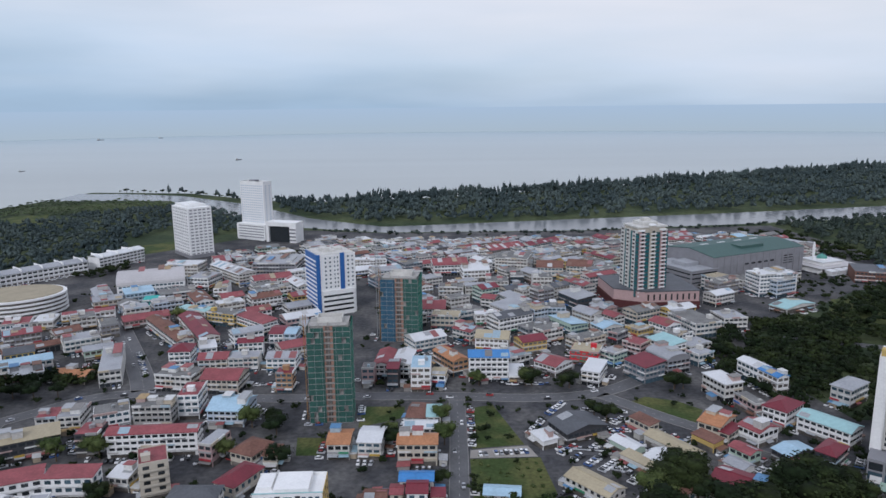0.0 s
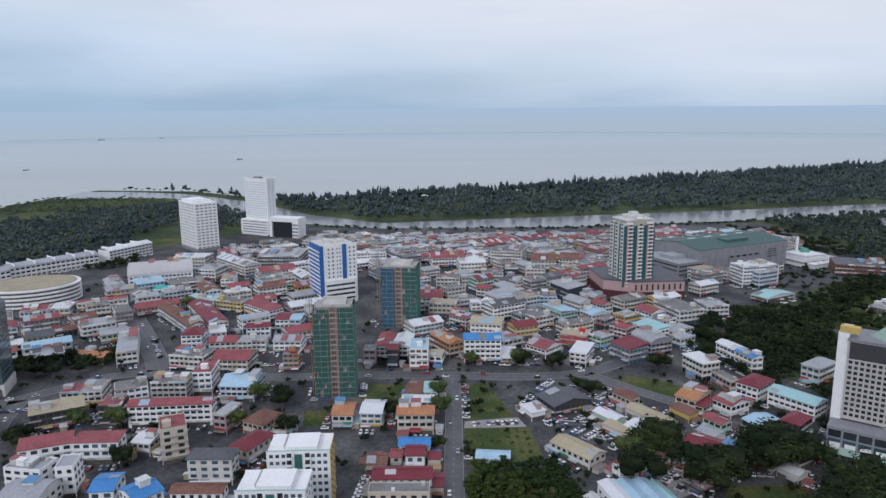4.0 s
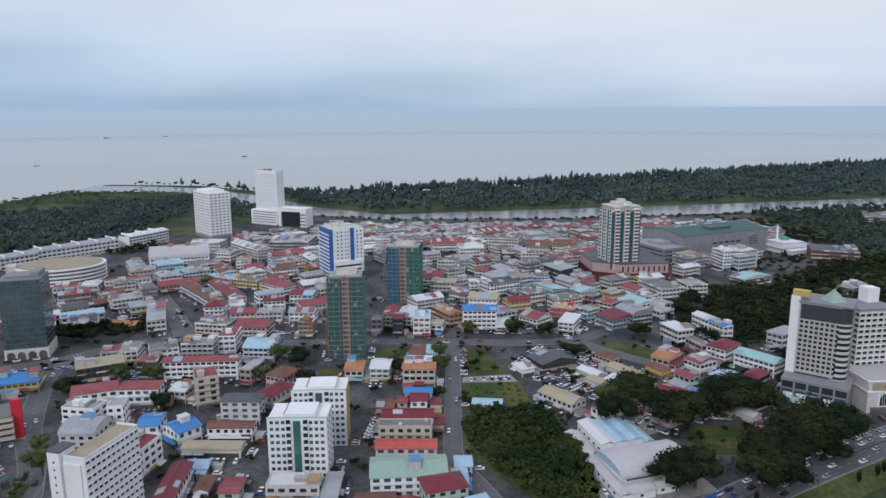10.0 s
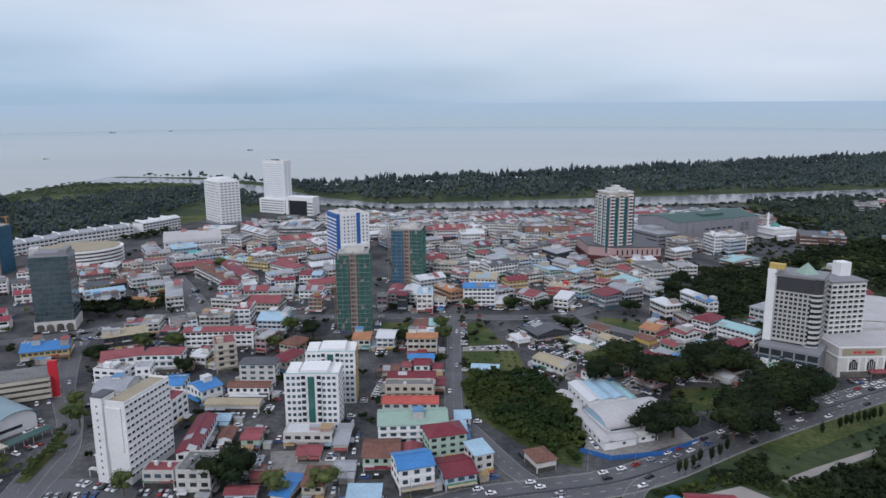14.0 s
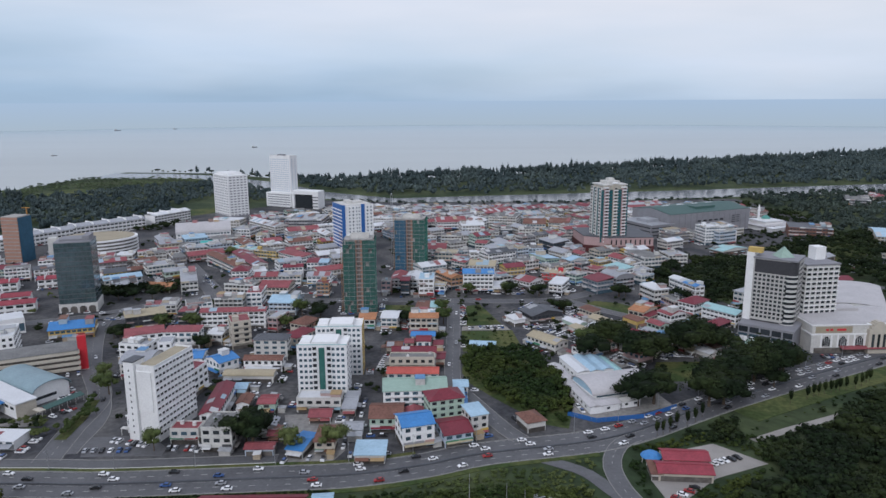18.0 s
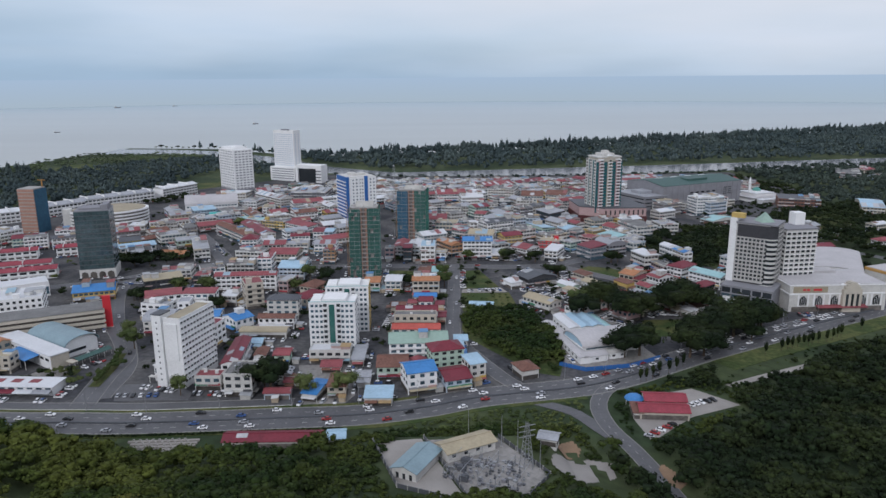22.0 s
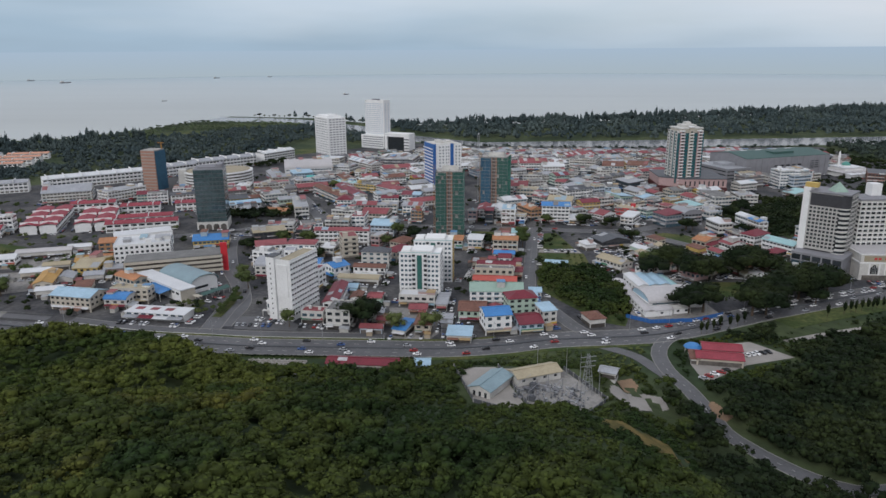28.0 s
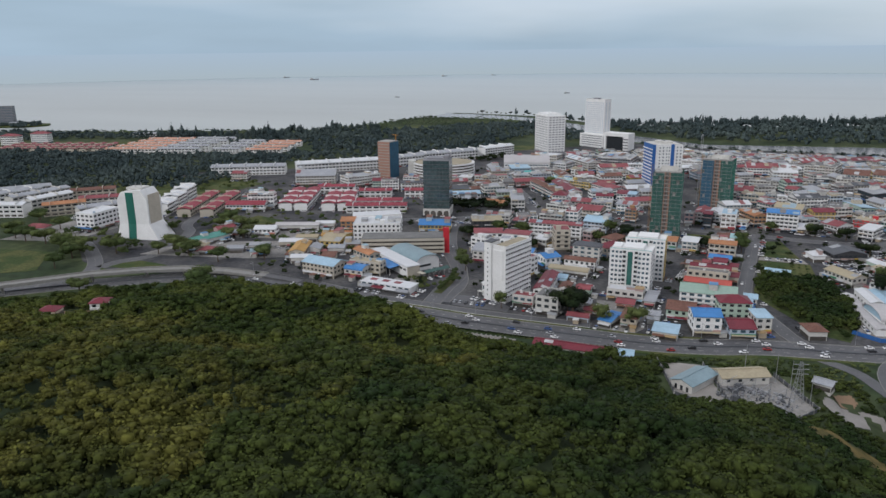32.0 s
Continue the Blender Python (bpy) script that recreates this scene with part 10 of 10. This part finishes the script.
def boat(x, y, L):
    b = thing("boat", x, y, -1.4, 70, "small distant grey cargo boat on the sea", "boat")
    part("hull", G().solid([(-L / 2, -L * 0.07, 0), (L / 2 - L * 0.1, -L * 0.07, 0), (L / 2, 0, 0), (L / 2 - L * 0.1, L * 0.07, 0), (-L / 2, L * 0.07, 0)], [(-L / 2, -L * 0.09, L * 0.08), (L / 2 - L * 0.1, -L * 0.09, L * 0.08), (L / 2 + L * 0.04, 0, L * 0.1), (L / 2 - L * 0.1, L * 0.09, L * 0.08), (-L / 2, L * 0.09, L * 0.08)]), GREYP, b)
    part("cabin", G().box(-L * 0.42, -L * 0.2, -L * 0.06, L * 0.06, L * 0.08, L * 0.2), OFFWHITE, b)


for x, y, L in ((-600, 2300, 30), (-1750, 3900, 46), (-2300, 3300, 60), (-2700, 3600, 44), (-1500, 4100, 36), (-1100, 1960, 20)):
    boat(x, y, L)

# ---- small things between and on the buildings ----
PLANS = []
for ob in list(scene.objects):
    if ob.parent is None and ob.type == "EMPTY" and ob.children and ob.name.split(".")[0] not in ("tree", "car", "boat"):
        pts = []
        for c in ob.children:
            if c.type == "MESH":
                pts += [(c.matrix_basis @ Vector(v))[:] for v in c.bound_box]
        P = np.array(pts)
        m = ob.matrix_basis
        lo, hi = P.min(0), P.max(0)
        o = m @ Vector(((lo[0] + hi[0]) / 2, (lo[1] + hi[1]) / 2, 0))
        if hi[0] - lo[0] < 140:
            PLANS.append((o.x, o.y, math.atan2(m[1][0], m[0][0]), (hi[0] - lo[0]) / 2, (hi[1] - lo[1]) / 2, ob))
PA = np.array([p[:5] for p in PLANS])


def free(x, y, r):
    """True where no building stands within r metres."""
    dx, dy = x - PA[:, 0], y - PA[:, 1]
    c, s = np.cos(PA[:, 2]), np.sin(PA[:, 2])
    u, v = dx * c + dy * s, dy * c - dx * s
    return not np.any((np.abs(u) < PA[:, 3] + r) & (np.abs(v) < PA[:, 4] + r))


ROADS = [HIGHWAY, EAST_WEST, SPINE, MARKET_ROAD, NORTH_WEST, DIAGONAL, SLIP, WEST_LOOP, TERRACE_ROAD]
OFF = [off_line(p, g) for p, g in zip(ROADS, (11.5, 6.5, 5.5, 7, 8, 5.5, 5, 6, 5.5))]


def off_roads(x, y):
    X, Y = np.array([x]), np.array([y])
    return all(o(X, Y)[0] for o in OFF)


def island_colours(name, colours, rough, spec=0.4, metal=0.0):
    """Each loose piece takes one of several colours."""
    m = bpy.data.materials.new(name)
    m.use_nodes = True
    n, l = m.node_tree.nodes, m.node_tree.links
    b = n["Principled BSDF"]
    b.inputs["Roughness"].default_value, b.inputs["Specular IOR Level"].default_value, b.inputs["Metallic"].default_value = rough, spec, metal
    g = n.new("ShaderNodeNewGeometry")
    rp = n.new("ShaderNodeValToRGB")
    rp.color_ramp.interpolation = "CONSTANT"
    for i, (p, c) in enumerate(colours):
        e = rp.color_ramp.elements[i] if i < 2 else rp.color_ramp.elements.new(p)
        e.position, e.color = p, (*c, 1)
    l.new(g.outputs["Random Per Island"], rp.inputs["Fac"])
    ns = n.new("ShaderNodeTexNoise")
    ns.inputs["Scale"].default_value, ns.inputs["Detail"].default_value = 0.8, 4
    l.new(g.outputs["Position"], ns.inputs["Vector"])
    mr = n.new("ShaderNodeMapRange")
    mr.inputs["To Min"].default_value, mr.inputs["To Max"].default_value = 0.7, 1.3
    l.new(ns.outputs["Fac"], mr.inputs["Value"])
    hs = n.new("ShaderNodeHueSaturation")
    l.new(rp.outputs["Color"], hs.inputs["Color"])
    l.new(mr.outputs["Result"], hs.inputs["Value"])
    l.new(hs.outputs["Color"], b.inputs["Base Color"])
    return m


def stuff(name, g, material, label, category):
    me = g.mesh(name)
    me.materials.append(material)
    return tagged(new(name, me), label, category, kind="stuff")


dr = random.Random(23)
paint = island_colours("mixed_car_paints", ((0.0, (0.7, 0.7, 0.7)), (0.46, (0.4, 0.41, 0.43)), (0.64, (0.025, 0.025, 0.028)), (0.84, (0.28, 0.03, 0.03)), (0.92, (0.05, 0.1, 0.25))), 0.3)
bodies, cabins, seen = G(), G(), []


def far_car(x, y, a):
    """One of the many parked cars, joined with the rest."""
    c, s = math.cos(a), math.sin(a)

    def put(g, pts):
        return [(x + c * u - s * v, y + s * u + c * v, w) for u, v, w in pts]
    bodies.solid(put(0, [(-0.85, -2.1, 0.4), (0.85, -2.1, 0.4), (0.85, 2.1, 0.4), (-0.85, 2.1, 0.4)]), put(0, [(-0.8, -2.0, 1.05), (0.8, -2.0, 1.05), (0.8, 2.0, 1.1), (-0.8, 2.0, 1.1)]))
    bodies.solid(put(0, [(-0.66, -0.6, 1.62), (0.66, -0.6, 1.62), (0.66, 1.2, 1.62), (-0.66, 1.2, 1.62)]), put(0, [(-0.62, -0.5, 1.7), (0.62, -0.5, 1.7), (0.62, 1.1, 1.7), (-0.62, 1.1, 1.7)]))
    cabins.solid(put(0, [(-0.78, -1.1, 1.06), (0.78, -1.1, 1.06), (0.78, 1.7, 1.06), (-0.78, 1.7, 1.06)]), put(0, [(-0.64, -0.5, 1.62), (0.64, -0.5, 1.62), (0.64, 1.2, 1.62), (-0.64, 1.2, 1.62)]))
    cabins.solid(put(0, [(-0.8, -1.6, 0.12), (0.8, -1.6, 0.12), (0.8, 1.6, 0.12), (-0.8, 1.6, 0.12)]), put(0, [(-0.8, -1.6, 0.39), (0.8, -1.6, 0.39), (0.8, 1.6, 0.39), (-0.8, 1.6, 0.39)]))
    seen.append((x, y))


def try_car(x, y, a):
    if free(x, y, 1.0) and off_roads(x, y) and all(abs(x - p) + abs(y - q) > 2.4 for p, q in seen[-60:]) and float(ground_z(x, y)) > -0.2:
        far_car(x, y, a)


for x, y, a, hw2, hd2, ob in PLANS:
    if not (135 < y < 880 and -560 < x < 420) or ob.name.split(".")[0] in ("billboard", "hoarding", "boundary_wall", "switchyard", "pylon", "lightning_mast", "grave_terrace"):
        continue
    for sx, sy in ((0, -1), (0, 1), (1, 0), (-1, 0)):
        if dr.random() < 0.45:
            continue
        along, out = (hw2, hd2) if sy else (hd2, hw2)
        k = int(2 * along / 2.6)
        nose = dr.random() < 0.6
        for i in range(k):
            if dr.random() < 0.42:
                continue
            t = -along + (i + 0.5) * 2 * along / k
            o = out + (3.4 if nose else 2.2)
            if not nose and i % 2:
                continue
            u, v = (t, sy * o) if sy else (sx * o, t)
            try_car(x + math.cos(a) * u - math.sin(a) * v, y + math.sin(a) * u + math.cos(a) * v, a + (0 if (sy != 0) == nose else math.pi / 2) + dr.uniform(-0.06, 0.06))
for x0, y0, x1, y1, rows in ((56, 312, 98, 352, 7), (84, 262, 112, 292, 5), (-214, 420, -246, 500, 3), (-150, 560, -120, 620, 4), (350, 470, 420, 520, 4), (110, 236, 122, 262, 2)):
    for r in range(rows):
        for i in range(int(math.hypot(x1 - x0, y1 - y0) / 2.7)):
            if dr.random() < 0.8:
                t = (i + 0.5) * 2.7 / math.hypot(x1 - x0, y1 - y0)
                a = math.atan2(y1 - y0, x1 - x0)
                try_car(x0 + (x1 - x0) * t + math.sin(a) * r * 7.5, y0 + (y1 - y0) * t - math.cos(a) * r * 7.5, a + dr.uniform(-0.08, 0.08))
for x, y, a in QUEUE:
    far_car(x, y, a)
stuff("parked_car_bodies", bodies, paint, "many small parked cars in mixed colours through the town", "cars")
stuff("parked_car_cabins", cabins, GLASS, "dark glass and undersides of the parked cars", "cars")

tin = island_colours("mixed_sheet_roofs", ((0.0, (0.34, 0.35, 0.36)), (0.26, (0.20, 0.19, 0.18)), (0.42, (0.26, 0.08, 0.08)), (0.58, (0.18, 0.09, 0.06)), (0.70, (0.10, 0.22, 0.38)), (0.78, (0.28, 0.40, 0.46)), (0.86, (0.55, 0.55, 0.54)), (0.95, (0.34, 0.24, 0.12))), 0.6)
walls = island_colours("mixed_lean_to_walls", ((0.0, (0.42, 0.41, 0.38)), (0.5, (0.26, 0.25, 0.24)), (0.75, (0.36, 0.30, 0.22))), 0.9, 0.2)
roofs, sheds, tops = G(), G(), G()
for x, y, a, hw2, hd2, ob in PLANS:
    kind = ob.name.split(".")[0]
    if not (132 < y < 640 and -560 < x < 330) or hw2 > 32 or kind not in ("house", "shophouse", "town_house", "shop_row", "warehouse", "office_block"):
        continue
    c, s = math.cos(a), math.sin(a)
    for k in range(dr.randint(1, 3) if y < 420 else dr.randint(0, 1)):
        side = dr.choice((-1, 1))
        wide, deep, top = dr.uniform(1.5, 3.5), dr.uniform(1.4, 2.4), dr.uniform(2.3, 3.4)
        if dr.random() < 0.5:
            u, v = dr.uniform(-hw2 + wide, max(hw2 - wide, -hw2 + wide + 0.1)), side * (hd2 + deep)
            eu, ev = wide, deep
        else:
            u, v = side * (hw2 + deep), dr.uniform(-hd2 + wide, max(hd2 - wide, -hd2 + wide + 0.1))
            eu, ev = deep, wide
        px, py = x + c * u - s * v, y + s * u + c * v
        if not (off_roads(px, py) and free(px + (c * 0 - s * 0), py, -0.2)):
            continue
        ring = [(px + c * p * eu - s * q * ev, py + s * p * eu + c * q * ev) for p, q in ((-1, -1), (1, -1), (1, 1), (-1, 1))]
        hs = [top + 0.35 * (p * u / max(abs(u), 0.1) * -0.5 + q * v / max(abs(v), 0.1) * -0.5) for p, q in ((-1, -1), (1, -1), (1, 1), (-1, 1))]
        roofs.solid([(p, q, h) for (p, q), h in zip(ring, hs)], [(p, q, h + 0.12) for (p, q), h in zip(ring, hs)])
        inner = [(px + (p - px) * 0.86, py + (q - py) * 0.86) for p, q in ring]
        sheds.solid([(p, q, -0.2) for p, q in inner], [(p, q, h) for (p, q), h in zip(inner, hs)])
    flat = [ch for ch in ob.children if ch.name.startswith("roof")]
    wl_ = [ch for ch in ob.children if ch.name.startswith("wall")]
    if flat and wl_ and abs(max(v[2] for v in wl_[0].bound_box) - max(v[2] for v in flat[0].bound_box) - 0.6) < 0.05:
        z = max(v[2] for v in flat[0].bound_box)
        for k in range(int(min(9, hw2 * hd2 / 9)) if y < 460 else 2):
            u, v, e, f = dr.uniform(-hw2 + 1.6, hw2 - 1.6), dr.uniform(-hd2 + 1.6, hd2 - 1.6), dr.uniform(0.4, 1.1), dr.uniform(0.3, 0.9)
            px, py = x + c * u - s * v, y + s * u + c * v
            tops.solid([(px + c * p * e - s * q * f, py + s * p * e + c * q * f, z - 0.02) for p, q in ((-1, -1), (1, -1), (1, 1), (-1, 1))],
                       [(px + c * p * e - s * q * f, py + s * p * e + c * q * f, z + dr.uniform(0.5, 1.1)) for p, q in ((-1, -1), (1, -1), (1, 1), (-1, 1))])
stuff("lean_to_roofs", roofs, tin, "small patched metal lean-to roofs in the back lanes", "roofs")
stuff("lean_to_walls", sheds, walls, "low weathered walls under the lean-to roofs", "walls")
stuff("rooftop_units", tops, walls, "air-conditioning units and boxes on flat roofs", "equipment")


signs = island_colours("mixed_shop_signs", ((0.0, (0.55, 0.55, 0.54)), (0.30, (0.30, 0.30, 0.31)), (0.48, (0.34, 0.04, 0.05)), (0.62, (0.05, 0.14, 0.36)), (0.72, (0.50, 0.34, 0.07)), (0.80, (0.05, 0.22, 0.12)), (0.86, (0.45, 0.30, 0.26)), (0.93, (0.07, 0.07, 0.075))), 0.6)
pale = island_colours("mixed_pale_renders", ((0.0, (0.60, 0.60, 0.58)), (0.38, (0.44, 0.43, 0.41)), (0.62, (0.30, 0.30, 0.30)), (0.76, (0.46, 0.40, 0.31)), (0.86, (0.40, 0.30, 0.28)), (0.93, (0.34, 0.42, 0.47))), 0.85, 0.2)
faded = island_colours("faded_roof_sheets", ((0.0, (0.30, 0.31, 0.32)), (0.28, (0.44, 0.44, 0.44)), (0.46, (0.17, 0.165, 0.16)), (0.62, (0.24, 0.085, 0.085)), (0.76, (0.17, 0.09, 0.065)), (0.86, (0.27, 0.36, 0.42)), (0.94, (0.34, 0.29, 0.20))), 0.6)
patches, boards, ledges, lofts, caps, tanks = G(), G(), G(), G(), G(), G()


def lay(g, m, bottom, top):
    """A solid given in a building's own axes."""
    g.solid([tuple(m @ Vector(p)) for p in bottom], [tuple(m @ Vector(p)) for p in top])


def slab_in(g, m, x0, x1, y0, y1, z0, z1):
    r = ((x0, y0), (x1, y0), (x1, y1), (x0, y1))
    lay(g, m, [(p, q, z0) for p, q in r], [(p, q, z1) for p, q in r])


for x, y, a, hw2, hd2, ob in PLANS:
    if ob.name not in EAVES or y > 930 or x < -720:
        continue
    w, d, h, roof, storeys, z0 = EAVES[ob.name]
    m, sh, far_off = ob.matrix_basis, h / storeys, math.hypot(x, y + 150)
    rise = min(w, d) * 0.16
    n = max(1, round(w / 5.5))
    # replaced sheets on pitched roofs, one bay wide
    if roof in "gy":
        L, e, pitch = (w, d, rise) if roof == "g" else (d, w, rise)
        k = max(1, round(L / 5.0))
        for i in range(k):
            for side in (-1, 1):
                if dr.random() > (0.07 if y < 330 else 0.24 if far_off < 700 else 0.36):
                    continue
                u0, u1 = -L / 2 + i * L / k + 0.15, -L / 2 + (i + 1) * L / k - 0.15
                t0, t1 = dr.choice(((0.05, 0.95), (0.05, 0.55), (0.4, 0.95)))
                v0, v1, q0, q1 = side * e / 2 * (1 - t0), side * e / 2 * (1 - t1), h + pitch * t0 + 0.28, h + pitch * t1 + 0.28
                ring = [(u0, v0, q0), (u1, v0, q0), (u1, v1, q1), (u0, v1, q1)]
                if roof == "y":
                    ring = [(-v, u, q) for u, v, q in ring]
                if side > 0:
                    ring = ring[::-1]
                lay(patches, m, ring, [(u, v, q + 0.06) for u, v, q in ring])
    # roof-top rooms and tanks
    for i in range(n):
        u = -w / 2 + (i + 0.5) * w / n
        if w > 9 and d > 8 and far_off > 330 and dr.random() < (0.34 if roof == "f" else 0.13):
            hw, hd, v = min(w / n * 0.45, 2.4), d * dr.uniform(0.12, 0.28), d * dr.uniform(-0.2, 0.25)
            top = h + (0.2 if roof == "f" else rise) + dr.uniform(1.2, 2.6)
            slab_in(lofts, m, u - hw, u + hw, v - hd, v + hd, h - 0.1, top)
            slab_in(caps, m, u - hw - 0.25, u + hw + 0.25, v - hd - 0.25, v + hd + 0.25, top + 0.003, top + 0.16)
        if roof == "f" and dr.random() < 0.3:
            c, q = u + dr.uniform(-1, 1), d * dr.uniform(-0.35, 0.35)
            slab_in(tanks, m, c - 0.7, c + 0.7, q - 0.7, q + 0.7, h + 0.15, h + dr.uniform(1.2, 2.0))
    # signs, awnings and ledges on the fronts that are seen
    for side in range(4):
        if facing(x, y, math.degrees(a), side) < 0.12:
            continue
        length = w if side in (0, 2) else d
        fm = m @ face_at(w, d, side, 0, 0)
        k = max(1, round(length / 5.2))
        if storeys > 1 and y > 285:
            for s in range(1, storeys + (roof == "f")):
                for i in range(k):
                    if dr.random() < 0.72:
                        slab_in(ledges, fm, -length / 2 + i * length / k + 0.06, -length / 2 + (i + 1) * length / k - 0.06, -0.55, 0.02, s * sh - 0.45, s * sh + (0.12 if s < storeys else 0.75))
        if side not in (0, 2) and w > d or y < 135:
            continue
        for i in range(k):
            u0, u1 = -length / 2 + i * length / k + 0.25, -length / 2 + (i + 1) * length / k - 0.25
            if storeys > 1 and dr.random() < 0.55:
                slab_in(boards, fm, u0, u1, -0.78, -0.56, sh - 0.55, sh + 0.45)
            if dr.random() < 0.4:
                lay(caps, fm, [(u0, -2.0, 2.3), (u1, -2.0, 2.3), (u1, 0.02, 2.75), (u0, 0.02, 2.75)], [(u0, -2.0, 2.4), (u1, -2.0, 2.4), (u1, 0.02, 2.85), (u0, 0.02, 2.85)])
stuff("roof_patches", patches, faded, "replaced metal sheets patching the pitched roofs", "roofs")
stuff("shop_signs", boards, signs, "painted shop sign boards along the street fronts", "signs")
stuff("facade_ledges", ledges, pale, "pale balcony fronts and ledges on the town buildings", "ledges")
stuff("rooftop_rooms", lofts, pale, "small rooms built on top of the town roofs", "rooms")
stuff("awnings", caps, tin, "small metal awnings and roof caps in mixed colours", "awnings")
stuff("water_tanks", tanks, pale, "square water tanks and boxes on the flat roofs", "tanks")


def spots(poly, step, seed, r0, r1, gap, thin):
    got = grid_places(poly, step, r0, r1, seed, 1.0, thin=thin)
    return [p for p in got if free(p[0], p[1], gap) and off_roads(p[0], p[1])]


scatter("street_trees", spots([(-300, 140), (210, 240), (200, 330), (110, 400), (-300, 400)], 11, 41, 1.4, 2.8, 1.6, 0.5), BROAD, LEAFD, "small green trees between the houses", "trees")
scatter("street_trees", spots([(-520, 170), (-300, 150), (-280, 400), (-560, 460)], 13, 42, 1.8, 3.4, 1.6, 0.45), BROAD, LEAF, "garden trees between low buildings", "trees")
scatter("garden_trees", spots([(372, 800), (390, 870), (445, 862), (475, 705), (440, 690), (420, 735)], 8, 51, 3.0, 5.5, 2.5, 0.25), BROAD, LEAFD, "broad dark trees behind the mosque", "trees")
scatter("garden_trees", spots([(318, 522), (300, 560), (352, 640), (425, 655), (425, 560), (372, 520)], 11, 52, 2.0, 4.0, 2.5, 0.45), BROAD, LEAFD, "shade trees round the open car park", "trees")
sheet("lawn", [(322, 534), (338, 566), (372, 566), (392, 545), (352, 528)], 0.33, GRASS, "mown lawn beside the open car park", "ground", drop=1.2)
scatter("park_trees", spots(park, 6.5, 43, 3.0, 5.0, 1.0, 0.12), BROAD, LEAFD, "dense dark trees of the town park", "trees")
scatter("street_trees", spots([(-100, 400), (200, 420), (420, 640), (430, 860), (-120, 860), (-320, 640), (-330, 400)], 19, 44, 1.6, 3.2, 1.4, 0.5), BUSH, LEAFD, "small street trees in the old town", "trees")
for x, y, s in ((-433, 153, 1.2), (-396, 175, 1.2), (-376, 168, 1.1), (-344, 163, 1), (-413, 261, 1.2), (-392, 250, 1.1), (-407, 245, 1), (-485, 148, 1.2), (-454, 131, 1.1), (-511, 154, 1.2), (-466, 148, 1.1), (-318, 183, 1), (-315, 112, 1.3), (-444, 108, 1), (-533, 153, 1.2), (-565, 167, 1.1), (-543, 194, 1), (-594, 215, 1)):
    plant(4, x, y, s * 1.15)
